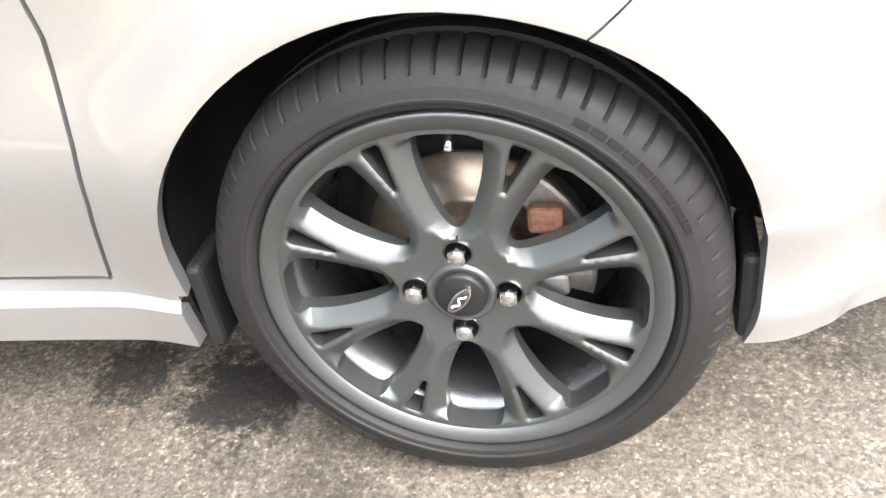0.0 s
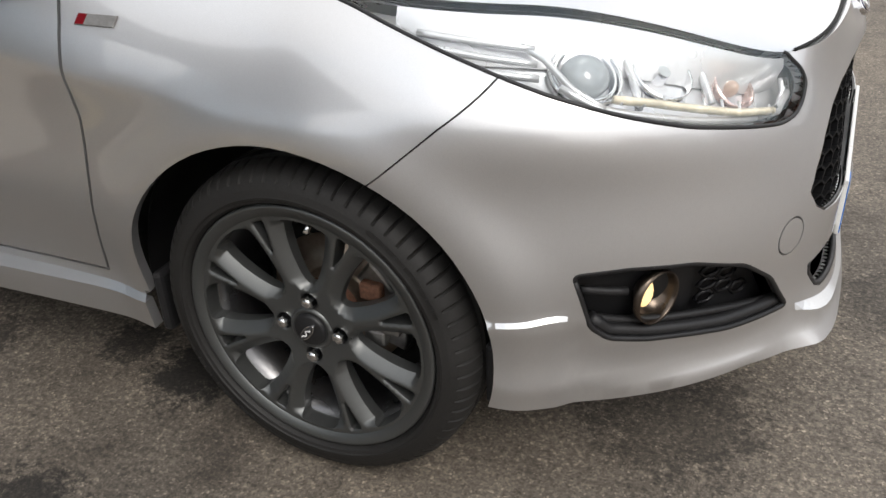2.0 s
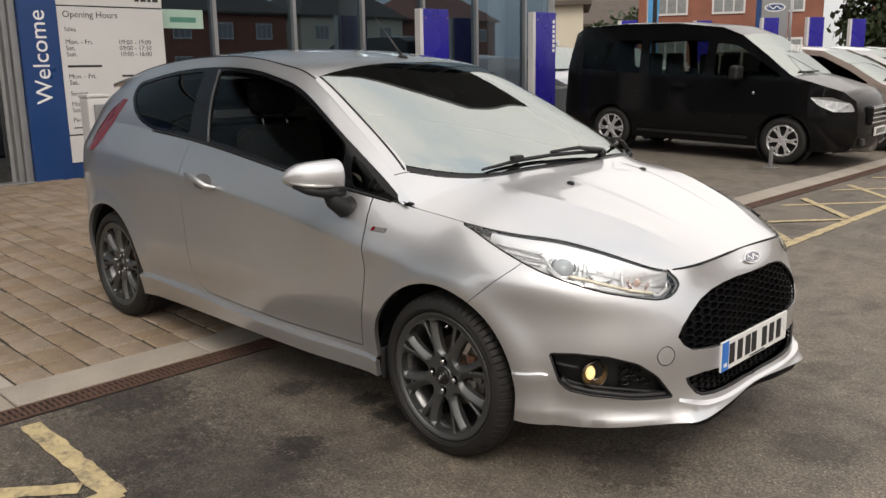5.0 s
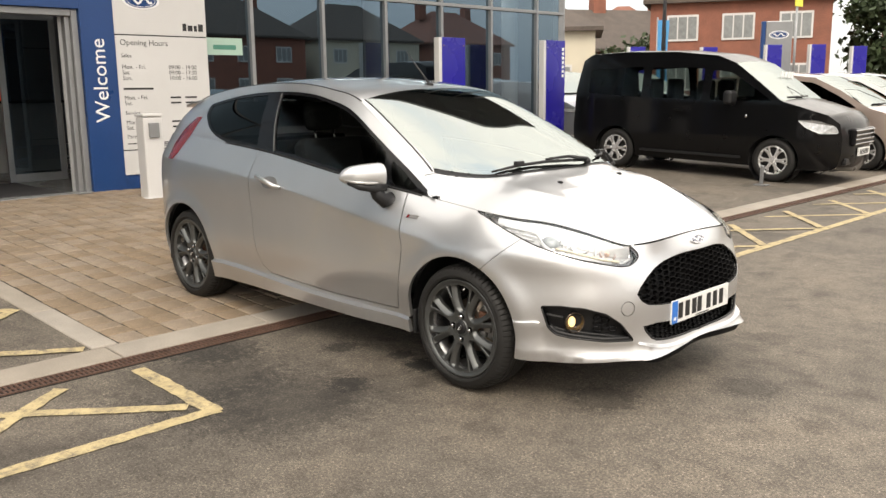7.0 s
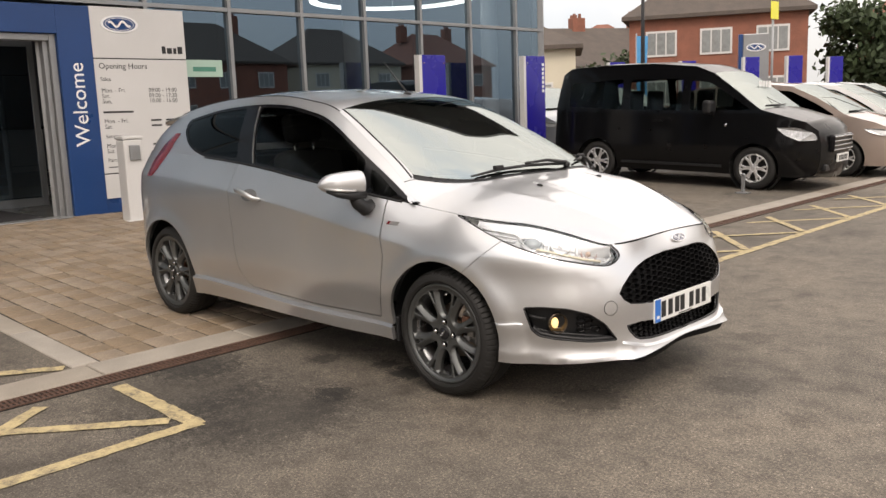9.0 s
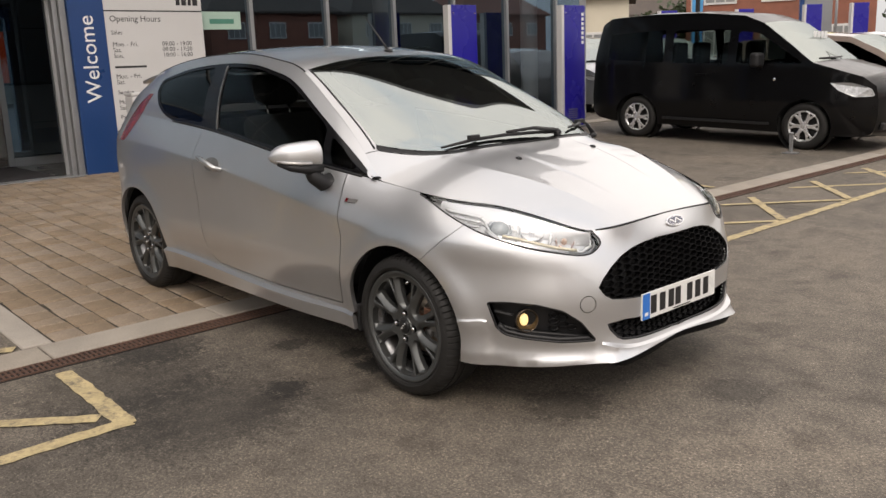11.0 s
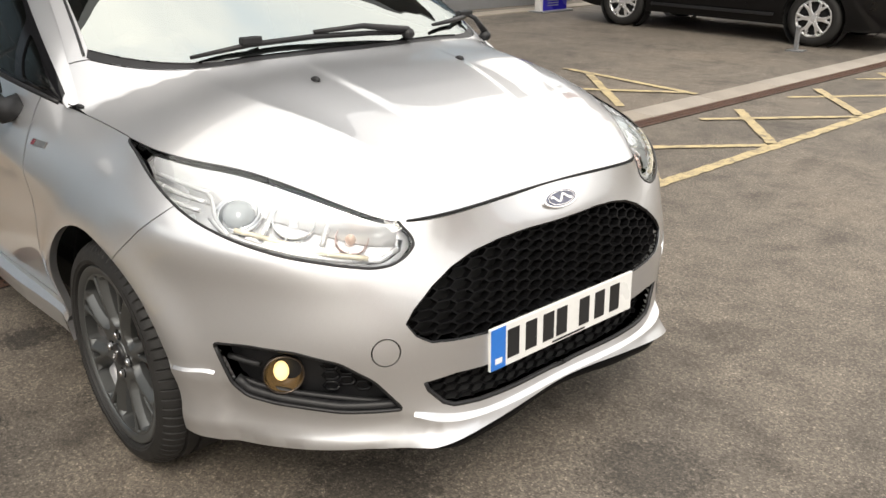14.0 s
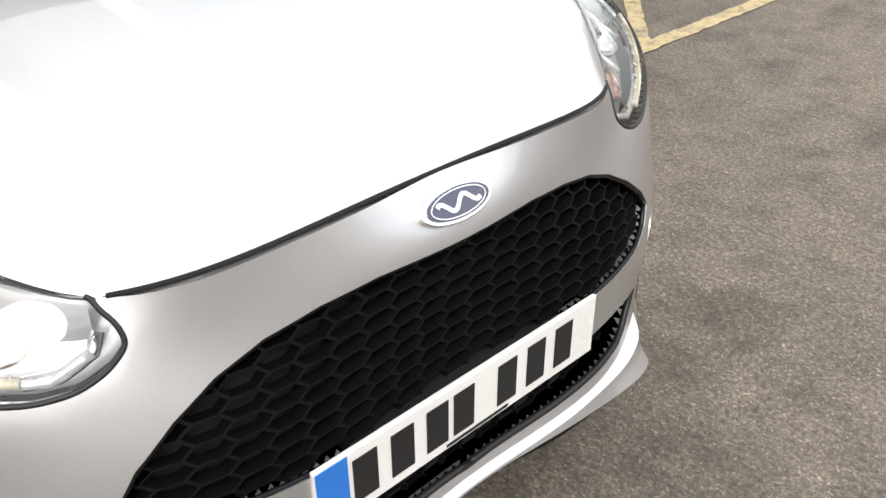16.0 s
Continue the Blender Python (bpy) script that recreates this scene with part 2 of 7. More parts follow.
M_YELLOW = road_paint("worn_yellow_paint", (0.46, 0.365, 0.20))
M_BLACKPAINT = mat("black_paint", (0.003, 0.003, 0.0035), 0.3, spec=0.1, var=0.1, coat=0.4, rvar=0.03)
M_BLACKPAINT.node_tree.nodes["Principled BSDF"].inputs["Coat Roughness"].default_value = 0.06
M_WHITEPLATE = mat("plate_white", (0.72, 0.72, 0.70), 0.35, var=0.03)
M_PLATEBLUE = mat("plate_blue", (0.02, 0.16, 0.55), 0.35, var=0.05)
M_INK = mat("black_ink", (0.012, 0.012, 0.013), 0.5, var=0.1)
M_RED = mat("red_lens", (0.13, 0.004, 0.008), 0.15, var=0.1, coat=0.8)
M_AMBER = mat("amber_lens", (0.62, 0.45, 0.36), 0.25, var=0.1, coat=0.6)
M_SEAT = mat("charcoal_cloth", (0.03, 0.03, 0.032), 0.9, var=0.2, fine=300, bump=0.001)
M_REFLECTOR = mat("headlight_reflector", (0.82, 0.82, 0.83), 0.16, 1.0, var=0.05, scale=30, rvar=0.06)
M_BEZEL = mat("headlight_bezel", (0.80, 0.80, 0.81), 0.26, 0.5, var=0.06)
M_PINK = mat("rosy_reflector", (0.66, 0.50, 0.46), 0.25, 0.9, var=0.1, scale=30)
M_FOGLIT = glow("lit_fog_lamp", (1.0, 0.74, 0.34), 0.6)
M_BADGEBLUE = mat("badge_blue", (0.02, 0.028, 0.07), 0.2, var=0.1, coat=1.0)
M_WHITE = mat("white_print", (0.75, 0.75, 0.75), 0.4, var=0.03)

# ---- geometry tools ----
def part(name, bm, material, parent=None, label=""):
    me = bpy.data.meshes.new(name)
    bm.to_mesh(me)
    bm.free()
    return finish(name, me, material, parent, label)


def finish(name, me, material, parent=None, label="", smooth=None):
    for m in (material if isinstance(material, (list, tuple)) else [material]):
        me.materials.append(m)
    ob = new(name, me)
    if parent is not None:
        ob.parent = parent
    if label:
        ob["label"] = label
    if smooth is not None:
        me.shade_smooth() if smooth else me.shade_flat()
    return ob


def thing(name, label, category, group="", at=(0, 0, 0), kind=""):
    e = new(name)
    e.location = at
    return tagged(e, label, category, group, kind)


def box(bm, x0, x1, y0, y1, z0, z1, bevel=0.0, seg=2):
    r = bmesh.ops.create_cube(bm, size=1)
    vs = r["verts"]
    for v in vs:
        v.co = Vector(((x0 + x1) / 2 + v.co.x * (x1 - x0), (y0 + y1) / 2 + v.co.y * (y1 - y0), (z0 + z1) / 2 + v.co.z * (z1 - z0)))
    if bevel:
        es = {e for v in vs for e in v.link_edges}
        bmesh.ops.bevel(bm, geom=list(es), offset=bevel, segments=seg, affect="EDGES", profile=0.5)
    return bm


def boxed(name, x0, x1, y0, y1, z0, z1, material, parent=None, label="", bevel=0.004, seg=2):
    return part(name, box(bmesh.new(), x0, x1, y0, y1, z0, z1, bevel, seg), material, parent, label)


def cyl(bm, a, b, ra, rb=None, n=24, caps=True):
    """A tapered rod from a to b."""
    a, b = Vector(a), Vector(b)
    rb = ra if rb is None else rb
    m = Matrix.Translation((a + b) / 2) @ (b - a).to_track_quat("Z", "Y").to_matrix().to_4x4()
    bmesh.ops.create_cone(bm, cap_ends=caps, segments=n, radius1=ra, radius2=rb, depth=(b - a).length, matrix=m)
    return bm


def mesh_of(name, verts, faces, normals=None, smooth=True):
    me = bpy.data.meshes.new(name)
    me.from_pydata([tuple(v) for v in verts], [], [tuple(f) for f in faces])
    if smooth:
        me.shade_smooth()
    if normals is not None:
        me.normals_split_custom_set_from_vertices([tuple(v) for v in normals])
    return me


def lathe(profile, n, axis_y=True):
    """Turns (radius, depth) pairs round the y axis."""
    vs, fs = [], []
    k = len(profile)
    for i in range(n):
        a = 2 * math.pi * i / n
        for r, d in profile:
            vs.append((r * math.cos(a), d, r * math.sin(a)))
    for i in range(n):
        j = (i + 1) % n
        for q in range(k - 1):
            fs.append((i * k + q, i * k + q + 1, j * k + q + 1, j * k + q))
    return vs, fs


def prism(bm, poly, h0, h1, place=None, bevel=0.0):
    """A flat outline in x, y made solid between the heights h0 and h1, then moved by place."""
    place = place or Matrix()
    lo = [bm.verts.new(place @ Vector((x, y, h0))) for x, y in poly]
    hi = [bm.verts.new(place @ Vector((x, y, h1))) for x, y in poly]
    n = len(poly)
    fs = [bm.faces.new(hi), bm.faces.new(lo[::-1])]
    for i in range(n):
        j = (i + 1) % n
        fs.append(bm.faces.new((lo[i], lo[j], hi[j], hi[i])))
    bmesh.ops.recalc_face_normals(bm, faces=fs)
    if bevel:
        bmesh.ops.bevel(bm, geom=list(fs[0].edges), offset=bevel, segments=2, affect="EDGES", profile=0.5)
    return bm


def spline(xs, ys):
    """A natural cubic through the given knots."""
    xs, ys = np.asarray(xs, float), np.asarray(ys, float)
    n = len(xs)
    h = np.diff(xs)
    a = np.eye(n)
    r = np.zeros(n)
    for i in range(1, n - 1):
        a[i, i - 1:i + 2] = h[i - 1], 2 * (h[i - 1] + h[i]), h[i]
        r[i] = 6 * ((ys[i + 1] - ys[i]) / h[i] - (ys[i] - ys[i - 1]) / h[i - 1])
    m = np.linalg.solve(a, r)

    def f(x):
        x = np.asarray(x, float)
        i = np.clip(np.searchsorted(xs, x) - 1, 0, n - 2)
        d, e, g = x - xs[i], xs[i + 1] - x, h[i]
        return (m[i] * e ** 3 + m[i + 1] * d ** 3) / (6 * g) + (ys[i] / g - m[i] * g / 6) * e + (ys[i + 1] / g - m[i + 1] * g / 6) * d
    return f


def column_spline(zs, rs, z):
    """Row by row, a natural cubic through the levels zs with values rs, read at z."""
    n, k = zs.shape
    h = np.diff(zs, axis=1)
    a = np.zeros((n, k, k))
    b = np.zeros((n, k))
    a[:, 0, 0] = a[:, k - 1, k - 1] = 1
    for i in range(1, k - 1):
        a[:, i, i - 1], a[:, i, i], a[:, i, i + 1] = h[:, i - 1], 2 * (h[:, i - 1] + h[:, i]), h[:, i]
        b[:, i] = 6 * ((rs[:, i + 1] - rs[:, i]) / h[:, i] - (rs[:, i] - rs[:, i - 1]) / h[:, i - 1])
    m = np.linalg.solve(a, b[..., None])[..., 0]
    i = np.clip((z[:, None] > zs).sum(1) - 1, 0, k - 2)
    q = np.arange(n)
    d, e, g = z - zs[q, i], zs[q, i + 1] - z, h[q, i]
    return (m[q, i] * e ** 3 + m[q, i + 1] * d ** 3) / (6 * g) + (rs[q, i] / g - m[q, i] * g / 6) * e + (rs[q, i + 1] / g - m[q, i + 1] * g / 6) * d


def inside(pts, poly):
    """Which of the points lie within the outline."""
    x, y = pts[:, 0], pts[:, 1]
    r = np.zeros(len(pts), bool)
    p = np.asarray(poly, float)
    for (ax, ay), (bx, by) in zip(p, np.roll(p, -1, 0)):
        c = (ay > y) != (by > y)
        with np.errstate(divide="ignore", invalid="ignore"):
            r ^= c & (x < (bx - ax) * (y - ay) / (by - ay) + ax)
    return r


def dense(poly, step, closed=True):
    p = [np.asarray(q, float) for q in poly]
    out = []
    for a, b in zip(p, p[1:] + (p[:1] if closed else [])):
        n = max(1, int(math.ceil(np.linalg.norm(b - a) / step)))
        out += [a + (b - a) * i / n for i in range(n)]
    return out if closed else out + [p[-1]]


def rounded(poly, r, seg=5):
    """The closed outline with its corners rounded by about r (one radius, or one for each corner)."""
    p = [np.asarray(q, float) for q in poly]
    n = len(p)
    rs = r if isinstance(r, (list, tuple)) else [r] * n
    out = []
    for i in range(n):
        a, b, c = p[i - 1], p[i], p[(i + 1) % n]
        la, lc = np.linalg.norm(a - b), np.linalg.norm(c - b)
        k = min(rs[i], la * 0.45, lc * 0.45)
        s, e = b + (a - b) / la * k, b + (c - b) / lc * k
        for j in range(seg + 1):
            t = j / seg
            out.append((1 - t) ** 2 * s + 2 * t * (1 - t) * b + t * t * e)
    return out


def ribbon(line, w):
    """A narrow closed band round an open line."""
    p = np.asarray(line, float)
    d = np.gradient(p, axis=0)
    d /= np.linalg.norm(d, axis=1)[:, None]
    nrm = np.stack([-d[:, 1], d[:, 0]], 1) * w / 2
    return [*(p + nrm), *(p - nrm)[::-1]]


def tiled(domain, lines, step):
    """Triangles that fill the domain, with all outlines as edges. Points, triangles."""
    from mathutils.geometry import delaunay_2d_cdt
    d = np.asarray(domain, float)
    rings = [dense(domain, step)] + [dense(q, step * 0.7) for q in lines]
    pts, edges = [], []
    for ring in rings:
        o = len(pts)
        pts += ring
        edges += [(o + i, o + (i + 1) % len(ring)) for i in range(len(ring))]
    fixed = np.asarray(pts)
    gx = np.arange(d[:, 0].min() + step / 2, d[:, 0].max(), step)
    gy = np.arange(d[:, 1].min() + step / 2, d[:, 1].max(), step)
    g = np.stack(np.meshgrid(gx, gy), -1).astype(float)
    g[::2, :, 0] += step / 2
    g = g.reshape(-1, 2)
    g = g[inside(g, domain)]
    far = np.array([((fixed - q) ** 2).sum(1).min() > (0.4 * step) ** 2 for q in g])
    pts += list(g[far])
    v, _, f, *_ = delaunay_2d_cdt([Vector(q) for q in pts], edges, [], 0, 1e-6)
    v = np.array([tuple(q) for q in v])
    f = np.array([tuple(q) for q in f if len(q) == 3])
    c = v[f].mean(1)
    return v, f[inside(c, domain)]


def skin(name, surf, v, f, material, parent, label="", lip=0.012, mirror=False, join=False, out=0.0):
    """A panel: the triangles f of the points v, laid on the surface surf, with its edges turned in by lip.
    mirror: on the other side of the car; join: both sides in one mesh."""
    used, inv = np.unique(f, return_inverse=True)
    uv, tri = v[used], inv.reshape(f.shape)
    e = 1e-3
    p = surf(uv)
    du, dv = surf(uv + (e, 0)) - surf(uv - (e, 0)), surf(uv + (0, e)) - surf(uv - (0, e))
    nrm = np.cross(du, dv)
    nrm /= np.linalg.norm(nrm, axis=1)[:, None] + 1e-12
    a = np.cross(p[tri[:, 1]] - p[tri[:, 0]], p[tri[:, 2]] - p[tri[:, 0]])
    if (a * nrm[tri[:, 0]]).sum() < 0:
        tri = tri[:, ::-1]
    centre = np.array((-1.1, 0, 0.6))
    if ((p - centre) * nrm).sum() < 0:
        nrm, tri = -nrm, tri[:, ::-1]
    p = p + nrm * out
    vs, ns, fs = list(p), list(nrm), [tuple(t) for t in tri]
    if lip:
        seen = {}
        for t in fs:
            for i in range(3):
                ed = (t[i], t[(i + 1) % 3])
                seen[ed] = seen.get(ed, 0) + 1
        for (i, j) in [ed for ed in seen if (ed[1], ed[0]) not in seen]:
            if join and abs(p[i][1]) < 2e-3 and abs(p[j][1]) < 2e-3:
                continue
            side = np.cross(p[j] - p[i], nrm[i])
            side /= np.linalg.norm(side) + 1e-12
            o = len(vs)
            vs += [p[i], p[j], p[j] - nrm[j] * lip, p[i] - nrm[i] * lip]
            ns += [side] * 4
            fs.append((o + 1, o, o + 3, o + 2))
    vs, ns = np.array(vs), np.array(ns)
    sides = [(vs, ns, fs)]
    flip = np.array((1, -1, 1))
    if mirror or join:
        m = (vs * flip, ns * flip, [t[::-1] for t in fs])
        sides = [m] if mirror else sides + [m]
    V = np.concatenate([q[0] for q in sides])
    N = np.concatenate([q[1] for q in sides])
    FF = list(sides[0][2]) + ([tuple(i + len(vs) for i in t) for t in sides[1][2]] if len(sides) > 1 else [])
    return finish(name, mesh_of(name, V, FF, N), material, parent, label)


def regions(domain, cuts, step, extra=()):
    """Fills the domain with triangles and sorts them by the first of the named outlines that holds them."""
    v, f = tiled(domain, [q for _, q in cuts] + list(extra), step)
    c = v[f].mean(1)
    left = np.ones(len(f), bool)
    got = {}
    for name, q in cuts:
        hit = inside(c, q) & left
        left &= ~hit
        got[name] = np.concatenate([got[name], f[hit]]) if name in got else f[hit]
    got["rest"] = f[left]
    return v, got


def writing(name, text, size, material, parent, place, depth=0.002, align="LEFT", label=""):
    """Raised lettering in the plain built-in face, letter by letter; it reads along x and stands up along y of place."""
    cu = bpy.data.curves.new(name, "FONT")
    cu.body, cu.size, cu.extrude, cu.align_x, cu.resolution_u = text, size, depth, align, 3
    ob = new(name, cu)
    bpy.context.view_layer.update()
    me = bpy.data.meshes.new_from_object(ob)
    bpy.data.objects.remove(ob)
    bm = bmesh.new()
    bm.from_mesh(me)
    left, first = set(bm.faces), None
    while left:
        heap, isle = [left.pop()], []
        while heap:
            f = heap.pop()
            isle.append(f)
            for e in f.edges:
                for g in e.link_faces:
                    if g in left:
                        left.discard(g)
                        heap.append(g)
        index = {v: i for i, v in enumerate({v for f in isle for v in f.verts})}
        lm = mesh_of("letter", [tuple(place @ v.co) for v in index], [tuple(index[v] for v in f.verts) for f in isle], smooth=False)
        made = finish(name if first is None else "letter", lm, material, parent if first is None else first, label if first is None else "")
        first = first or made
    bm.free()
    return first


def tube(name, pts, radius, material, parent=None, label="", n=10, flat=1.0):
    """A rod swept along points, its radius one number or one for each point."""
    p = [Vector(q) for q in pts]
    rs = radius if isinstance(radius, (list, tuple)) else [radius] * len(p)
    vs, fs = [], []
    for i, (q, r) in enumerate(zip(p, rs)):
        d = (p[min(i + 1, len(p) - 1)] - p[max(i - 1, 0)]).normalized()
        a = d.orthogonal().normalized() if i == 0 else (a - d * a.dot(d)).normalized()
        b = d.cross(a)
        vs += [q + (a * math.cos(k * 2 * math.pi / n) * flat + b * math.sin(k * 2 * math.pi / n)) * r for k in range(n)]
    for i in range(len(p) - 1):
        fs += [(i * n + k, i * n + (k + 1) % n, (i + 1) * n + (k + 1) % n, (i + 1) * n + k) for k in range(n)]
    fs += [tuple(range(n))[::-1], tuple((len(p) - 1) * n + k for k in range(n))]
    return finish(name, mesh_of(name, vs, fs), material, parent, label)


def dome(bm, centre, radii, n=24, m=12, turn=None):
    """An ellipsoid."""
    mt = Matrix.Translation(centre) @ (turn or Matrix()) @ Matrix.Diagonal((*radii, 1))
    bmesh.ops.create_uvsphere(bm, u_segments=n, v_segments=m, radius=1, matrix=mt)
    for f in bm.faces:
        f.smooth = True
    return bm


def smoothed(ob, angle=40):
    ob.data.shade_smooth()
    ob.data.set_sharp_from_angle(angle=radians(angle))
    return ob

# ---- the car's shape: rails along its side, from the tail (negative s) round the corner to the middle of the nose ----
FAN = 0.8          # in front of the axle, s is FAN times the angle round the middle of the axle
S_END = FAN * math.pi / 2
HALF = (-3.1, -2.9, -2.5, -2.0, -1.4, -0.8, -0.35, 0.0, 0.3, 0.6, 0.9, S_END)
KNOTS = HALF + (2 * S_END - 0.9, 2 * S_END - 0.6)
RAIL_R = [spline(KNOTS, q + q[-2:-4:-1]) for q in (
    (0.62, 0.74, 0.80, 0.795, 0.79, 0.785, 0.785, 0.81, 0.848, 0.868, 0.856, 0.775),   # lower edge
    (0.64, 0.76, 0.825, 0.822, 0.815, 0.808, 0.803, 0.825, 0.851, 0.853, 0.837, 0.759),
    (0.66, 0.78, 0.845, 0.848, 0.852, 0.845, 0.838, 0.838, 0.86, 0.868, 0.834, 0.752),
    (0.66, 0.78, 0.845, 0.852, 0.86, 0.852, 0.842, 0.835, 0.855, 0.855, 0.815, 0.752),
    (0.63, 0.755, 0.825, 0.845, 0.852, 0.845, 0.828, 0.80, 0.828, 0.815, 0.781, 0.744))]
RAIL_Z = [spline(KNOTS, q + q[-2:-4:-1]) for q in (
    (0.30, 0.26, 0.23, 0.23, 0.22, 0.21, 0.21, 0.212, 0.215, 0.213, 0.231, 0.249),
    (0.36, 0.34, 0.33, 0.33, 0.325, 0.32, 0.32, 0.31, 0.31, 0.30, 0.295, 0.30),
    (0.48, 0.47, 0.46, 0.46, 0.46, 0.46, 0.46, 0.46, 0.46, 0.45, 0.44, 0.43),
    (0.68, 0.68, 0.68, 0.67, 0.66, 0.64, 0.62, 0.60, 0.60, 0.58, 0.555, 0.57),
    (0.94, 0.95, 0.95, 0.92, 0.88, 0.83, 0.785, 0.75, 0.735, 0.695, 0.648, 0.68))]
# belt line and bonnet edge, with the dip over the headlight
EDGE_HALF = (-3.1, -2.9, -2.5, -2.0, -1.4, -0.8, -0.35, 0.0, 0.15, 0.3, 0.4, 0.5, 0.6, 0.7, 0.8, 0.9, 1.0, 1.13, S_END)
EDGE_KNOTS = EDGE_HALF + (2 * S_END - 1.13, 2 * S_END - 1.0)
EDGE_R = (0.56, 0.67, 0.745, 0.77, 0.80, 0.812, 0.765, 0.714, 0.716, 0.706, 0.699, 0.703, 0.718, 0.738, 0.76, 0.766, 0.75, 0.726, 0.708, 0.726, 0.75)
EDGE_H = (1.10, 1.11, 1.10, 1.075, 1.03, 0.955, 0.895, 0.843, 0.829, 0.815, 0.806, 0.789, 0.765, 0.735, 0.711, 0.713, 0.722, 0.728, 0.728, 0.728, 0.722)
RAIL_R.append(spline(EDGE_KNOTS, EDGE_R))
RAIL_Z.append(spline(EDGE_KNOTS, EDGE_H))


def s_of(x, y):
    return x if x <= 0 else FAN * math.atan2(x, abs(y))


def around(s, r, z):
    """The point at the place s along the side, r out from the middle, at height z."""
    a = math.pi / 2 - np.maximum(s, 0) / FAN
    return np.stack([np.where(s <= 0, s, r * np.cos(a)), np.where(s <= 0, -r, -r * np.sin(a)), z], -1)


def flare(s, z):
    """The swell of the wings over the wheels."""
    out = 0
    for c, h in ((0.0, 0.30), (-2.489, 0.33)):
        d = np.hypot(s - c, z - h)
        out = out + 0.014 * np.exp(-((d - 0.35) / 0.055) ** 2) * (z > 0.2)
    return out


LIP_Z = spline((-2.2, -1.8, -1.5, -0.97, -0.45, 0.2, 0.30, 0.36, 0.42, 0.46, 0.55, 0.67, 0.80, 0.9, 1.05, S_END, S_END + 0.2),
               (0.35, 0.337, 0.317, 0.292, 0.287, 0.36, 0.392, 0.398, 0.39, 0.35, 0.325, 0.309, 0.303, 0.279, 0.266, 0.262, 0.266))


def ledge(s, z):
    """The step where skirt and lower lip stand proud of the panels above."""
    k = np.clip((LIP_Z(s) - z) / np.where(s < 0.1, 0.014, np.where(s < 0.6, 0.006, 0.010)), 0, 1)
    nose = (0.007 + 0.014 * np.exp(-((s - 0.87) / 0.08) ** 2)) * np.clip((s - 0.79) / 0.06, 0, 1)
    sill = 0.027 - 0.017 * np.clip((s + 0.75) / 0.40, 0, 1)
    return np.where(s < 0.1, sill, 0.008 * np.clip((0.43 - s) / 0.03, 0, 1) + nose) * k * k * (3 - 2 * k) * (s > -2.25)


def hollow(s, z):
    """The lower lip is hollowed below its crease and flares out again at its foot."""
    d = np.clip((LIP_Z(s) - z) / np.maximum(LIP_Z(s) - RAIL_Z[0](s), 0.02), 0, 1)
    tuck = 0.024 * np.clip((d - 0.70) / 0.30, 0, 1) ** 1.4 * (1 - np.clip((s - 0.72) / 0.12, 0, 1))
    return ((0.005 * d ** 3 - 0.010 * np.sin(np.pi * d)) * (1 - np.clip((s - 0.75) / 0.3, 0, 1)) - tuck) * (s > 0.2)


SWAGE_Z = spline((-3.1, -2.45, -1.44, -0.9, -0.36, 0.0, 0.5), (0.97, 0.95, 0.872, 0.80, 0.716, 0.665, 0.61))


def swage(s, z):
    """The crease along the flank, from the tail lamp under the door handle to the front wing, where it fades."""
    d = z - SWAGE_Z(s)
    return 0.015 * np.exp(-np.sqrt(d * d + 0.007 ** 2) / 0.065) * np.clip((0.02 - s) / 0.35, 0, 1)


def side(uv):
    s, z = uv[:, 0], uv[:, 1]
    zs = np.stack([q(s) for q in RAIL_Z], 1)
    rs = np.stack([q(s) for q in RAIL_R], 1)
    return around(s, column_spline(zs, rs, z) + flare(s, z) + ledge(s, z) + hollow(s, z) + swage(s, z), z)


# the upper body: stations from the nose to the tail, each with its middle and its right-hand edge
STA = np.linspace(0, 1, 13)
MID_X = spline(STA, (0.706, 0.55, 0.35, 0.15, 0.01, -0.22, -0.55, -0.90, -1.15, -1.5, -2.05, -2.6, -2.92))
MID_Z = spline(STA, (0.728, 0.812, 0.888, 0.945, 0.985, 1.100, 1.254, 1.384, 1.428, 1.462, 1.46, 1.405, 1.345))
EDGE_S = spline(STA[:5], (0.815, 0.62, 0.38, 0.10, -0.205))
BACK_X = spline(STA[4:], (-0.205, -0.42, -0.70, -0.98, -1.19, -1.5, -2.05, -2.58, -2.85))
BACK_Y = spline(STA[4:], (-0.738, -0.685, -0.625, -0.578, -0.57, -0.565, -0.56, -0.53, -0.50))
BACK_Z = spline(STA[4:], (0.872, 1.035, 1.19, 1.335, 1.385, 1.425, 1.42, 1.365, 1.31))


def edge(t):
    """The right-hand edge of the upper body: bonnet edge, windscreen pillar, roof rail."""
    s = EDGE_S(np.minimum(t, STA[4]))
    fore = around(s, RAIL_R[5](s), RAIL_Z[5](s))
    b = np.maximum(t, STA[4])
    back = np.stack([BACK_X(b), BACK_Y(b), BACK_Z(b)], -1)
    return np.where((t < STA[4])[:, None], fore, back)


def bonnet_crease(t):
    """How far out the outer crease of the bonnet runs, as a share of its half width."""
    return 0.60 + 0.25 * t


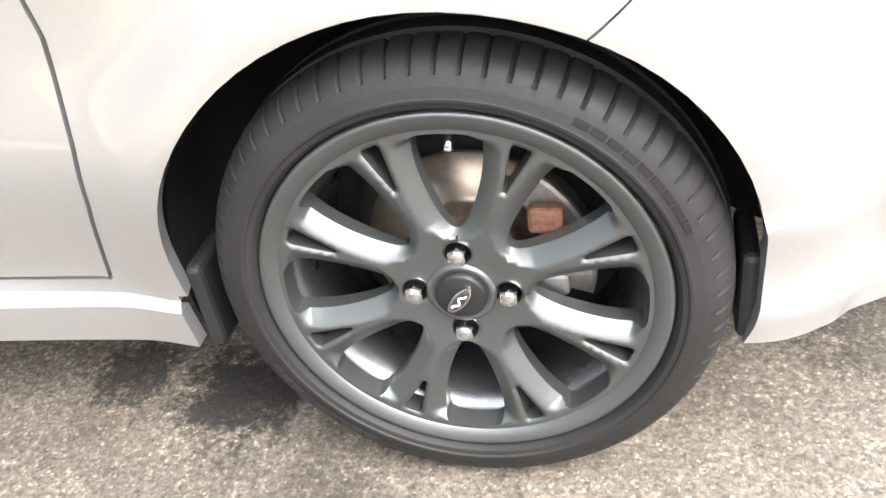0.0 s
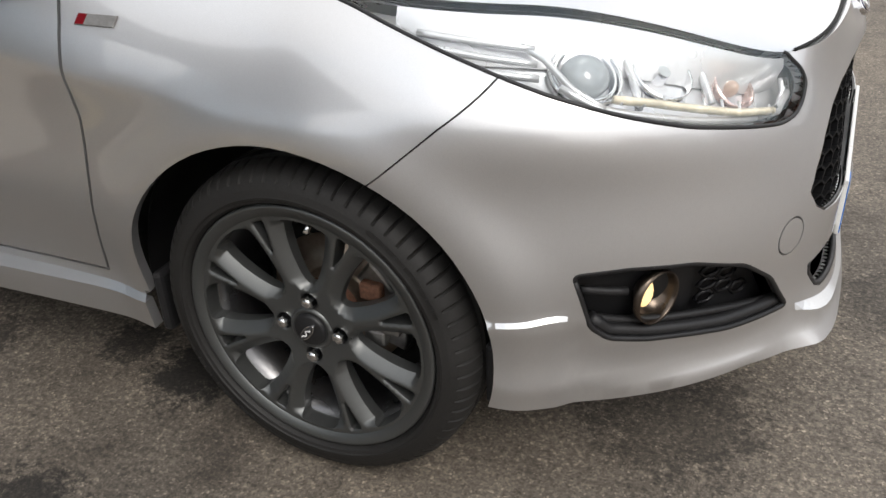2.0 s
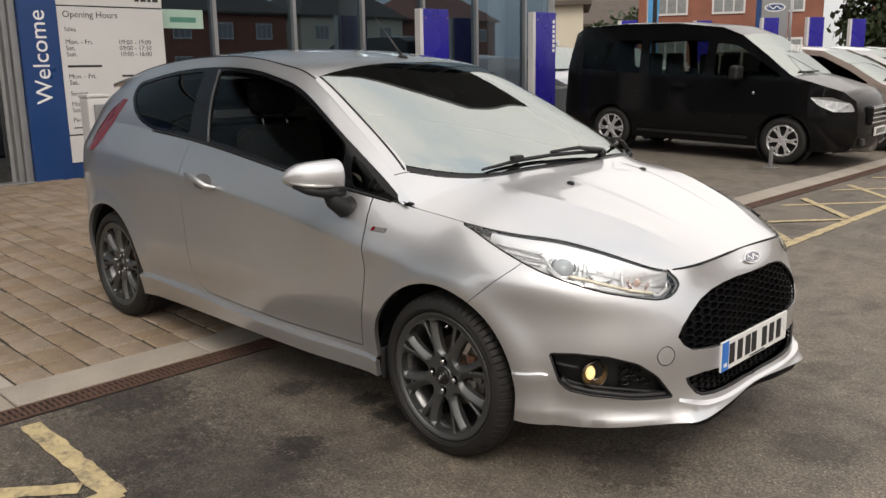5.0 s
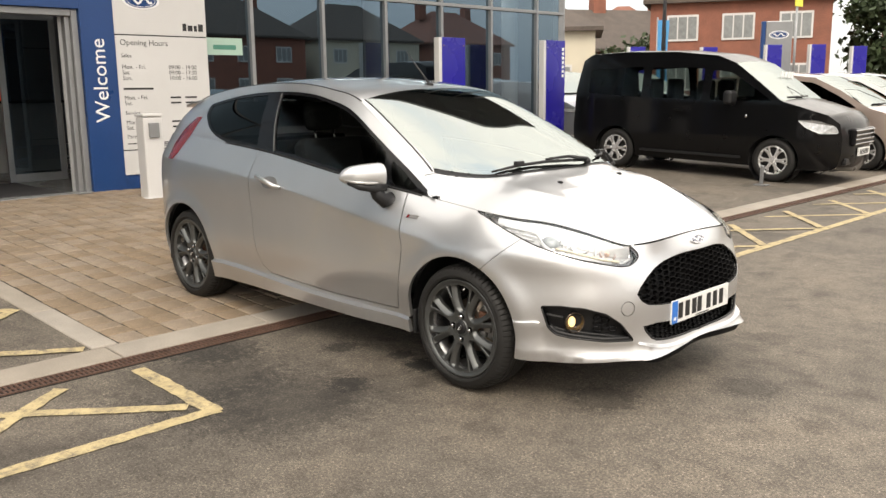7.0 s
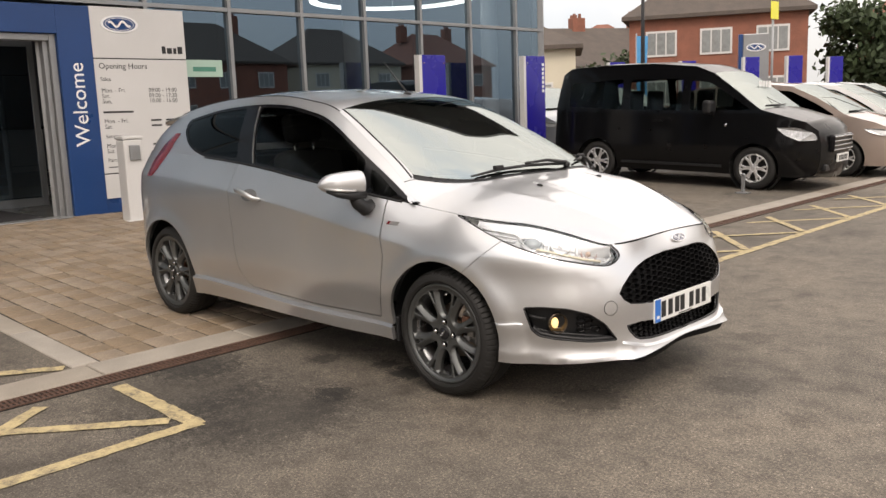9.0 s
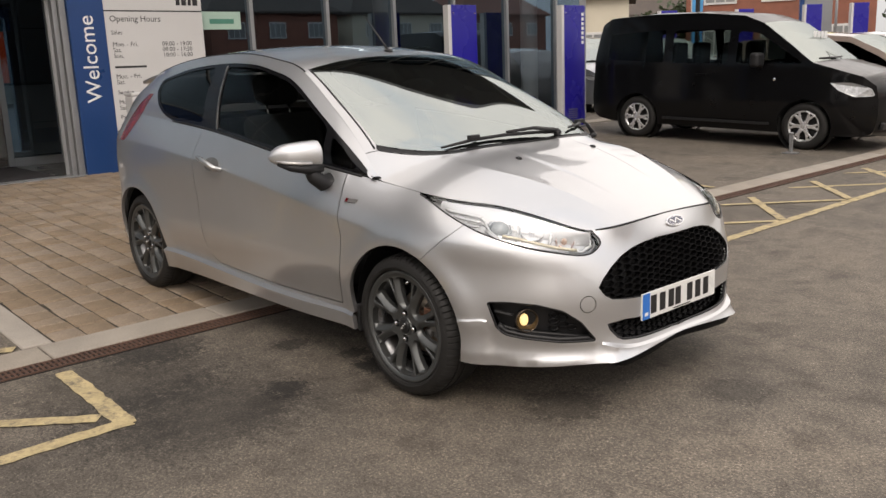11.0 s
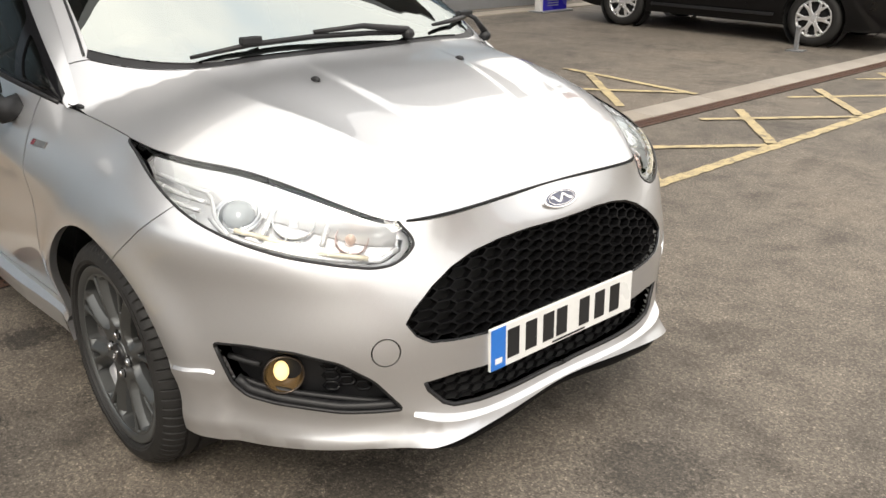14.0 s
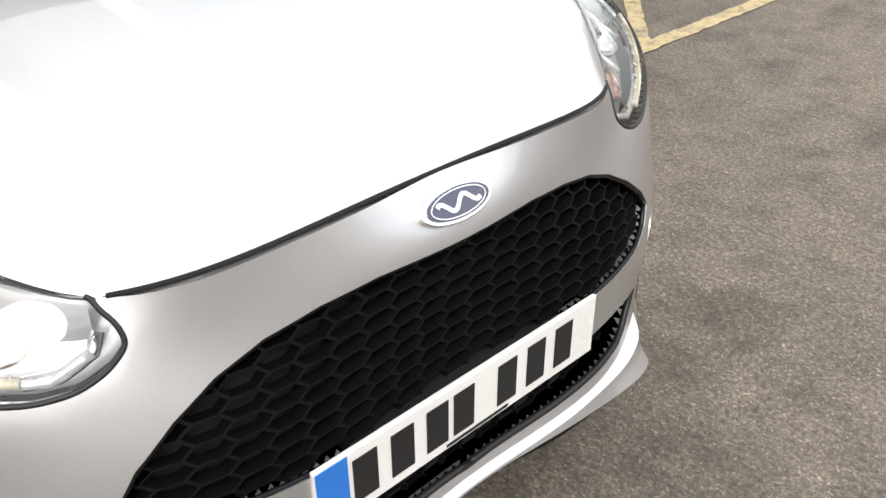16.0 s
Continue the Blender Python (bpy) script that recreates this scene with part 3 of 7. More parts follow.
def top(uv):
    t, w = uv[:, 0], uv[:, 1]
    a = np.minimum(np.abs(w), 1.02)
    e = edge(t)
    k = 2 + 3 * np.clip(1 - t / 0.16, 0, 1) + 1.3 * np.clip((t - 0.33) / 0.06, 0, 1)
    p = np.where(t < STA[4], 2.2 + 1.6 * t / STA[4], 3.8 - 0.5 * np.clip((t - STA[4]) / 0.1, 0, 1) - 0.9 * np.clip((t - 0.56) / 0.1, 0, 1))
    d = a - bonnet_crease(t)
    step = np.clip((0.335 - a) / 0.045, 0, 1)
    ridge = 0.011 * np.exp(-np.sqrt(d * d + 0.008 ** 2) / 0.085) * np.clip((t - 0.03) / 0.08, 0, 1) + 0.006 * step * step * (3 - 2 * step) * np.clip((t - 0.07) / 0.12, 0, 1)
    ridge = ridge * np.clip((STA[4] - t) / 0.14, 0, 1)
    return np.stack([MID_X(t) + (e[:, 0] - MID_X(t)) * a ** k, -e[:, 1] * w,
                     MID_Z(t) + (e[:, 2] - MID_Z(t)) * a ** p + ridge], -1)


_tt = np.linspace(4 / 12, 1, 120)
_ex = BACK_X(_tt)


def rail_at(x):
    """The roof rail's half width and height at x."""
    t = np.interp(-x, -_ex, _tt)
    return -BACK_Y(t), BACK_Z(t)


def cabin(uv):
    """The side above the belt: x and the share of the way from belt to roof rail."""
    x, v = uv[:, 0], uv[:, 1]
    rb, zb = RAIL_R[5](x), RAIL_Z[5](x)
    rr, zr = rail_at(x)
    return np.stack([x, -(rb + (rr - rb) * v + 0.03 * np.sin(np.pi * np.clip(v, 0, 1)) * (1 - 0.3 * v)), zb + (zr - zb) * v], -1)

# ---- the ground: a level road, and beyond the channel a forecourt that rises gently to the building ----
KERB_X, RISE, WALL_X = -1.62, 0.037, -7.6


def ground_z(x):
    return RISE * min(max(KERB_X - x, 0.0), 6.0)


vs, fs = [], []
gx = [-400, -60, -12, KERB_X - 6.0, KERB_X - 4, KERB_X - 2, KERB_X, 0.0, 4.0, 12.0, 60, 400]
gy = [-400, -60, -12, -4, 0, 4, 12, 60, 400]
for x in gx:
    for y in gy:
        vs.append((x, y, ground_z(x)))
for i in range(len(gx) - 1):
    for j in range(len(gy) - 1):
        a = i * len(gy) + j
        fs.append((a, a + len(gy), a + len(gy) + 1, a + 1))
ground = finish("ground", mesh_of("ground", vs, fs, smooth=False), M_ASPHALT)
tagged(ground, "worn grey tarmac road and forecourt with damp stains", "ground", kind="structure")


# ---- flush kerb, channel grating, block paving, yellow hatching ----
PAVE_L, PAVE_R, PAVE_IN = -1.62, 2.15, -7.48      # the paved apron: its two sides and where it meets the building


def slab_mesh(name, lx, ly, lz, bevel=0.006):
    bm = bmesh.new()
    bmesh.ops.create_cube(bm, size=1)
    for v in bm.verts:
        v.co = Vector((v.co.x * lx, v.co.y * ly, (v.co.z - 0.5) * lz))
    bm.normal_update()
    tops = [e for e in bm.edges if all(v.co.z > -1e-6 for v in e.verts)]
    bmesh.ops.bevel(bm, geom=tops, offset=bevel, segments=1, affect="EDGES")
    me = bpy.data.meshes.new(name)
    bm.to_mesh(me)
    bm.free()
    return me


TIP = math.atan(RISE)


def lay(me, name, parent, x, y, up, flat=False, turn=0.0):
    ob = new(name, me)
    ob.parent = parent
    ob.location = (x, y, ground_z(x) + up)
    ob.rotation_euler = (0, 0 if flat else TIP, turn)
    return ob


kerb = tagged(new("kerb"), "pale concrete kerb laid flush with the tarmac", "kerb", kind="structure")
k_long = slab_mesh("kerb_stone", 0.225, 0.905, 0.12)
k_long.materials.append(M_KERB)
for i in range(-3, 22):
    y = -1.70 + 0.915 * (i + 0.5)
    lay(k_long, "kerb_stone", kerb, KERB_X - 0.125, y, 0.010 + random.uniform(-0.002, 0.003), turn=random.uniform(-0.004, 0.004))
k_side = slab_mesh("kerb_edge", 0.905, 0.145, 0.12)
k_side.materials.append(M_KERB)
for y in (PAVE_L - 0.075, PAVE_R + 0.075):
    for i in range(6):
        lay(k_side, "kerb_stone", kerb, KERB_X - 0.25 - 0.915 * (i + 0.5), y, 0.010 + random.uniform(-0.002, 0.003))

channel = tagged(new("drain_channel"), "long rusty slotted grating set in the tarmac", "drain", kind="structure")
bm = bmesh.new()
box(bm, -0.065, -0.055, -0.25, 0.249, -0.02, 0.004)
box(bm, 0.055, 0.065, -0.25, 0.249, -0.02, 0.004)
box(bm, -0.004, 0.004, -0.25, 0.249, -0.02, 0.003)
for i in range(20):
    y = -0.238 + i * 0.025
    box(bm, -0.055, 0.055, y, y + 0.012, -0.02, 0.003)
grate = bpy.data.meshes.new("grate")
bm.to_mesh(grate)
bm.free()
grate.materials.append(M_IRON)
for i in range(-6, 36):
    ob = new("grate", grate)
    ob.parent = channel
    ob.location = (KERB_X + 0.075, i * 0.5 + 0.1, 0.007)
bed = boxed("channel_bed", KERB_X + 0.006, KERB_X + 0.144, -3.2, 18.2, -0.05, 0.0045, M_DARK, channel, bevel=0.0)

pave = tagged(new("pavement"), "brown concrete block paving with dark sandy joints", "paving", kind="structure")
vs = [(x, y, ground_z(x) + 0.004) for x in (PAVE_IN, KERB_X - 0.24) for y in (PAVE_L, PAVE_R)]
finish("joint_bed", mesh_of("joint_bed", vs, [(0, 2, 3, 1)], smooth=False), M_JOINT, pave)
ROW = 0.168
sizes = (0.125, 0.165, 0.205)
blocks = []
for s in sizes:
    me = slab_mesh("paver", s - 0.010, ROW - 0.009, 0.06, 0.009)
    me.materials.append(M_PAVER)
    blocks.append(me)
far_v, far_f = [], []
rng = random.Random(5)
count = 0
for r in range(int((PAVE_R - PAVE_L) / ROW)):
    y = PAVE_L + (r + 0.5) * ROW + 0.004
    x = KERB_X - 0.243
    while x > PAVE_IN + 0.1:
        k = rng.choice((0, 1, 1, 2))
        s = min(sizes[k], 9)
        cx = x - s / 2
        up = 0.012 + rng.uniform(-0.003, 0.003)
        if cx > -4.4 and y < 1.7 and count < 300:
            lay(blocks[k], "paver", pave, cx, y + rng.uniform(-0.004, 0.004), up, turn=rng.uniform(-0.025, 0.025))
            count += 1
        else:
            b = len(far_v)
            h = 0.009
            a0, a1, c0, c1 = cx - s / 2 + 0.005, cx + s / 2 - 0.005, y - ROW / 2 + 0.004 + rng.uniform(-0.004, 0.003), y + ROW / 2 - 0.004 + rng.uniform(-0.003, 0.004)
            for g, z in ((0.0, -0.02), (0.0, up - h), (h, up)):
                for px, py in ((a0 + g, c0 + g), (a1 - g, c0 + g), (a1 - g, c1 - g), (a0 + g, c1 - g)):
                    far_v.append((px, py, ground_z(px) + z))
            for q in (0, 4):
                for e in range(4):
                    far_f.append((b + q + e, b + q + (e + 1) % 4, b + q + 4 + (e + 1) % 4, b + q + 4 + e))
            far_f.append((b + 8, b + 9, b + 10, b + 11))
        x -= s
rest = finish("pavers", mesh_of("pavers", far_v, far_f, smooth=False), M_PAVERS, pave)
rest["kind"] = "stuff"

marks = tagged(new("road_markings"), "worn yellow hatched lines painted on the tarmac", "road marking", kind="structure")


def painted(name, pts, w=0.088, parent=marks, material=M_YELLOW):
    """A painted line with slightly ragged edges along straight legs."""
    rg = random.Random(str(pts))
    lift = 0.0045 + 0.0007 * (len(marks.children) % 8)      # later strokes lie on earlier ones
    p = [np.array(q, float) for q in pts]
    vs, fs = [], []
    for a, b in zip(p, p[1:]):
        d = (b - a) / np.linalg.norm(b - a)
        n = np.array((-d[1], d[0]))
        k = max(2, int(np.linalg.norm(b - a) / 0.05))
        o = len(vs)
        for i in range(k + 1):
            c = a + (b - a) * i / k
            for s in (-1, 1):
                q = c + n * s * (w / 2 + rg.uniform(-0.009, 0.004))
                vs.append((q[0], q[1], ground_z(q[0]) + lift))
        fs += [(o + i * 2, o + i * 2 + 1, o + i * 2 + 3, o + i * 2 + 2) for i in range(k)]
    return finish(name, mesh_of(name, vs, fs, smooth=False), material, parent)


# left of the apron
painted("edge_line", [(-0.60, -1.74), (-0.64, -9.0)])
painted("end_line", [(-0.58, -1.76), (-1.40, -1.73)])
painted("hatch_line", [(-0.72, -1.82), (-1.24, -2.45), (-1.45, -2.72)], 0.078)
painted("hatch_line", [(-1.38, -2.12), (-0.64, -3.05)], 0.078)
painted("hatch_line", [(-1.40, -3.20), (-0.64, -4.1)], 0.078)
painted("hatch_line", [(-0.64, -2.95), (-1.40, -3.9)], 0.078)
painted("hatch_line", [(-1.90, -1.80), (-2.20, -2.3), (-3.4, -4.2)], 0.078)
painted("hatch_line", [(-2.93, -1.80), (-2.05, -3.0)], 0.078)
painted("hatch_line", [(-2.95, -1.82), (-4.6, -4.4)], 0.078)
# right of the apron
painted("edge_line", [(-0.56, 2.24), (-0.56, 16.0)])
painted("end_line", [(-0.54, 2.26), (-1.36, 2.30)])
for i in range(5):
    y = 2.36 + 1.26 * i
    painted("hatch_line", [(-0.60, y), (-1.34, y + 0.86)], 0.078)
    painted("hatch_line", [(-1.34, y + 0.34), (-0.60, y + 1.2)], 0.075)
painted("hatch_line", [(-3.4, 4.86), (-1.9, 4.78)], 0.078)
painted("hatch_line", [(-3.05, 4.80), (-2.0, 3.9)], 0.078)
painted("hatch_line", [(-2.0, 4.75), (-3.6, 3.3)], 0.078)

# ---- the car ----
car = thing("car", "silver three-door hatchback with dark grey alloys, half on the paving", "car")


def circle(cx, cz, r, n=64, squash=1.0):
    return [(cx + r * squash * math.cos(a), cz + r * math.sin(a)) for a in np.linspace(0, 2 * math.pi, n, endpoint=False)]


def wheel_arch(cx, cz, r):
    return [(s_of(x, 0.835), z) for x, z in circle(cx, cz, r, 72)]


HEAD = [(0.03, 0.838), (0.10, 0.818), (0.176, 0.794), (0.296, 0.755), (0.384, 0.724), (0.48, 0.692), (0.568, 0.666), (0.68, 0.642),
        (0.744, 0.630), (0.785, 0.632), (0.815, 0.645), (0.835, 0.665), (0.828, 0.685), (0.812, 0.70), (0.80, 0.78), (0.5, 0.87), (0.03, 0.9)]
FOG = rounded([(0.412, 0.467), (0.488, 0.470), (0.584, 0.461), (0.672, 0.434), (0.736, 0.386), (0.795, 0.308), (0.664, 0.309), (0.544, 0.324),
               (0.472, 0.340), (0.442, 0.368)], 0.012, 3)
GRILLE = [(0.803, 0.51), (0.822, 0.54), (0.864, 0.579), (0.912, 0.61), (0.97, 0.633), (1.04, 0.647), (1.12, 0.654), (S_END + 0.1, 0.655),
          (S_END + 0.1, 0.432), (1.136, 0.432), (1.0, 0.442), (0.912, 0.451), (0.856, 0.459), (0.824, 0.479)]
INTAKE = [(0.84, 0.367), (0.912, 0.373), (1.0, 0.365), (1.1, 0.361), (S_END + 0.1, 0.36), (S_END + 0.1, 0.277), (1.208, 0.28), (1.088, 0.284),
          (0.968, 0.290), (0.904, 0.297), (0.88, 0.309), (0.848, 0.345)]
TOW = circle(0.762, 0.452, 0.031, 32, 0.92)
DOOR_FRONT = [(-0.382, 1.0), (-0.380, 0.88), (-0.364, 0.79), (-0.358, 0.64), (-0.378, 0.52), (-0.396, 0.443), (-0.430, 0.345), (-0.440, 0.314)]
DOOR_FOOT = [(-0.440, 0.314), (-0.70, 0.311), (-0.97, 0.311), (-1.30, 0.324), (-1.536, 0.338)]
DOOR_BACK = [(-1.536, 0.338), (-1.595, 0.375), (-1.628, 0.45), (-1.648, 0.592), (-1.656, 0.758), (-1.656, 0.92), (-1.648, 1.015), (-1.645, 1.09)]
SPLIT = [(0.12, 0.582), (0.165, 0.622), (0.24, 0.688), (0.33, 0.757)]
ARCH_F, ARCH_R = wheel_arch(0.0, 0.302, 0.338), wheel_arch(-2.489, 0.33, 0.345)
DOOR = DOOR_FRONT + DOOR_FOOT[1:] + DOOR_BACK[1:]
WING = DOOR_FRONT[::-1] + [(0.03, 1.0), (0.03, 0.838), (0.33, 0.757), (0.24, 0.688), (0.12, 0.582), (0.0, 0.3), (0.0, 0.1), (-0.33, 0.1), (-0.416, 0.3)]
SKIRT = [(-2.3, 0.1)] + [(s, float(LIP_Z(s)) + 0.004) for s in np.linspace(-2.2, -0.36, 20)] + [(-0.2, 0.29), (-0.2, 0.1)]

low = [(s, float(RAIL_Z[0](s))) for s in np.linspace(-3.0, S_END, 150)]
high = [(s, float(RAIL_Z[5](s))) for s in np.linspace(S_END, -3.0, 200)]
steps = [ribbon([(s, float(LIP_Z(s)) - w / 2) for s in np.linspace(a, b, n)], w) for a, b, n, w in ((-2.15, -0.34, 60, 0.014), (0.31, 0.408, 8, 0.006), (0.815, S_END, 30, 0.010))]
side_v, side_f = regions(low + high, [
    ("void", ARCH_F), ("void", [(-0.350, 0.1), (-0.350, 0.295), (-0.2, 0.295), (-0.2, 0.1)]), ("void", ARCH_R), ("head", HEAD), ("fog", FOG), ("grille", GRILLE), ("intake", INTAKE),
    ("step", steps[0]), ("step", steps[1]), ("step", steps[2]),
    ("gap", ribbon(circle(0.762, 0.452, 0.031, 33, 0.92)[:-1] + [TOW[0]], 0.003)), ("tow", TOW),
    ("gap", ribbon(DOOR_FRONT, 0.006)), ("gap", ribbon(DOOR_BACK, 0.005)), ("gap", ribbon(DOOR_FOOT, 0.006)), ("gap", ribbon(SPLIT, 0.0024)),
    ("skirt", SKIRT), ("door", DOOR), ("wing", WING), ("quarter", [(-3.2, 0), (-0.3, 0), (-0.3, 1.3), (-3.2, 1.3)])], 0.024,
    extra=[ribbon([(s, float(SWAGE_Z(s))) for s in np.linspace(-2.9, -0.02, 90)], 0.016)])

bumper = skin("front_bumper", side, side_v, side_f["rest"], M_PAINT, car, join=True, lip=0.02)
for far in (False, True):
    skin("wing", side, side_v, side_f["wing"], M_PAINT, car, mirror=far, lip=0.02)
    door = skin("door", side, side_v, side_f["door"], M_PAINT, car, mirror=far, lip=0.02)
    skin("rear_quarter", side, side_v, side_f["quarter"], M_PAINT, car, mirror=far, lip=0.02)
    skin("side_skirt", side, side_v, side_f["skirt"], M_PAINT, car, mirror=far, lip=0.02)


def ledge_strip(name, f, parent):
    """The narrow shelf on top of skirt or lip, flat-sided, on both sides of the car."""
    used, inv = np.unique(f, return_inverse=True)
    p, tri = side(side_v[used]), inv.reshape(f.shape)
    c = np.cross(p[tri[:, 1]] - p[tri[:, 0]], p[tri[:, 2]] - p[tri[:, 0]])
    flip = (c * (p[tri].mean(1) - (-1.1, 0, 0.2))).sum(1) < 0
    tri[flip] = tri[flip][:, ::-1]
    for sy in (1, -1):
        finish(name, mesh_of(name, p * (1, sy, 1), tri[:, ::sy], smooth=False), M_PAINT, parent)


back = side_v[side_f["step"]].mean(1)[:, 0] < 0
ledge_strip("skirt_ledge", side_f["step"][back], car)
nose_end = side_v[side_f["step"]].mean(1)[:, 0] > 0.6
ledge_strip("lip_ledge", side_f["step"][~back & ~nose_end], bumper)
ledge_strip("lip_shelf", side_f["step"][nose_end], bumper)
skin("tow_cover", side, side_v, side_f["tow"], M_PAINT, bumper, lip=0.006)

# under the panels: black boxes added to block light and keep openings dark
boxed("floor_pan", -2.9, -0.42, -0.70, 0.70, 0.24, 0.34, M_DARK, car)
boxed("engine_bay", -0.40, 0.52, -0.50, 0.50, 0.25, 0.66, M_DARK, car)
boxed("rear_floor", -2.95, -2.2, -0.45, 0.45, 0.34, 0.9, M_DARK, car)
for x, z, r in ((0.0, 0.302, 0.36), (-2.489, 0.33, 0.368)):
    for sy in (-1, 1):
        vs, fs = [], []
        n = 40
        for i in range(n + 1):
            a = radians(-13 + 206 * i / n)
            for q, rr in ((0.782, r - 0.004), (0.765, r + 0.010), (0.55, r + 0.012), (0.50, r - 0.1), (0.50, 0.05)):
                vs.append((x + rr * math.cos(a), sy * q, z + rr * math.sin(a)))
        for i in range(n):
            fs += [(i * 5 + k, i * 5 + k + 1, i * 5 + k + 6, i * 5 + k + 5) for k in range(4)]
        finish("arch_liner", mesh_of("arch_liner", vs, fs), M_BLACKPLASTIC, car)
        # the flap that hangs behind the front wheel, and the edge of the bumper lining
        if x == 0.0:
            boxed("mud_flap", -0.338, -0.316, sy * 0.752 - 0.05, sy * 0.752 + 0.045, 0.205, 0.33, M_BLACKPLASTIC, car, bevel=0.008)
            boxed("bumper_liner", 0.30, 0.322, sy * 0.73 - 0.05, sy * 0.73 + 0.05, 0.215, 0.33, M_BLACKPLASTIC, car, bevel=0.008)

# tail: closed plainly behind the side panels
vs, fs = [], []
zz = np.linspace(float(RAIL_Z[0](-3.0)), float(RAIL_Z[5](-3.0)), 14)
r = -side(np.stack([np.full(14, -3.0), zz], 1))[:, 1]
for i in range(14):
    for k in range(13):
        w = -1 + 2 * k / 12
        vs.append((-3.0 - 0.11 * (1 - w ** 4), r[i] * w, zz[i]))
for i in range(13):
    fs += [(i * 13 + k, i * 13 + k + 1, i * 13 + k + 14, i * 13 + k + 13) for k in range(12)]
finish("rear_bumper", mesh_of("rear_bumper", vs, fs), M_PAINT, car)

# ---- bonnet, windscreen, roof ----
LONG, WIDE = 3.6, 0.68


def top_m(uv):
    return top(uv / (LONG, WIDE))


def band(pts):
    return [(t * LONG, w * WIDE) for t, w in pts]


ws = np.linspace(-1, 1, 41)


def cowl(w):
    return 0.329 + 0.058 * np.clip((abs(w) - 0.55) / 0.4, 0, 1) ** 1.6


BONNET = band([(0.0016, w * 0.997) for w in ws] + [(float(cowl(w)), w * 0.997) for w in ws[::-1]])
AHEAD = band([(-0.1, -1.1), (0.336, -1.1), (0.336, 1.1), (-0.1, 1.1)])
SCREEN = rounded(band([(float(cowl(w)) + 0.012, w) for w in np.linspace(-0.94, 0.94, 25)] + [(0.578 + 0.012 * (1 - w * w), w) for w in np.linspace(0.955, -0.955, 25)]), 0.004, 2)
COWL = band([(float(cowl(w)), w) for w in np.linspace(-0.95, 0.95, 41)] + [(float(cowl(w)) + 0.012, w) for w in np.linspace(0.94, -0.94, 41)])
ROOF = band([(0.581 + 0.012 * (1 - w * w), w) for w in np.linspace(-0.985, 0.985, 41)] + [(1.0, w) for w in np.linspace(0.985, -0.985, 21)])
dom = band([(0.0, w) for w in ws] + [(t, 1.0) for t in np.linspace(0.01, 0.99, 110)] + [(1.0, w) for w in ws[::-1]] + [(t, -1.0) for t in np.linspace(0.99, 0.01, 110)])
top_v, top_f = regions(dom, [("screen", SCREEN), ("gap", ribbon(band([(float(cowl(w)) - 0.001, w) for w in np.linspace(-1.05, 1.05, 61)]), 0.005)),
                             ("cowl", COWL), ("bonnet", BONNET), ("gap", AHEAD), ("roof", ROOF)], 0.03,
                       extra=[ribbon(band([(t, sy * float(w(t))) for t in np.linspace(0.03, 0.325, 40)]), q) for sy in (-1, 1)
                              for w, q in ((bonnet_crease, 0.012), (lambda t: 0.335, 0.004), (lambda t: 0.3125, 0.006), (lambda t: 0.29, 0.004))])
bonnet = skin("bonnet", top_m, top_v, top_f["bonnet"], M_PAINT, car, lip=0.02)
skin("cowl", top_m, top_v, top_f["cowl"], M_BLACKPLASTIC, car, lip=0.02, out=-0.004)
screen = skin("windscreen", top_m, top_v, top_f["screen"], M_CARGLASS, car, lip=0.0)
screen.visible_shadow = False
skin("roof", top_m, top_v, top_f["roof"], M_PAINT, car, lip=0.01)
mid = top_v[top_f["rest"]].mean(1)[:, 1]
for half in (top_f["rest"][mid < 0], top_f["rest"][mid > 0]):
    skin("windscreen_pillar", top_m, top_v, half, M_PAINT, car, lip=0.01)
# a black rod on the bonnet's front edge draws the shut line's shade
q = top(np.array([(0.0005, w) for w in np.linspace(-0.985, 0.985, 60)]))
tube("bonnet_gap", [tuple(p + (0.0, 0, 0.0005)) for p in q], 0.0032, M_DARK, car, n=6)
# black band printed round the glass, and the ditch strips
skin("screen_border", top_m, *(lambda v, g: (v, g["rest"]))(*regions(SCREEN, [("in", rounded(band(
    [(float(cowl(w)) + 0.028, w) for w in np.linspace(-0.9, 0.9, 25)] + [(0.567 + 0.012 * (1 - w * w), w) for w in np.linspace(0.93, -0.93, 25)]), 0.02, 3))], 0.03)),
    M_GLOSSBLACK, screen, lip=0.0, out=-0.004)
for sy in (-1, 1):
    q = top(np.array([(t, sy * 0.992) for t in np.linspace(0.575, 0.985, 30)]))
    tube("roof_ditch", [tuple(p + (0, 0, 0.0)) for p in q], 0.0045, M_BLACKPLASTIC, car, n=6)
    q = top(np.array([(t, sy * 0.955) for t in np.linspace(0.39, 0.578, 24)]))
    tube("screen_trim", [tuple(p) for p in q], 0.0045, M_BLACKPLASTIC, car, n=6)

# ---- side glass ----
TALL = 0.36


def cabin_m(uv):
    return cabin(uv / (1.0, TALL))


def glassline(pts):
    return [(x, v * TALL) for x, v in pts]


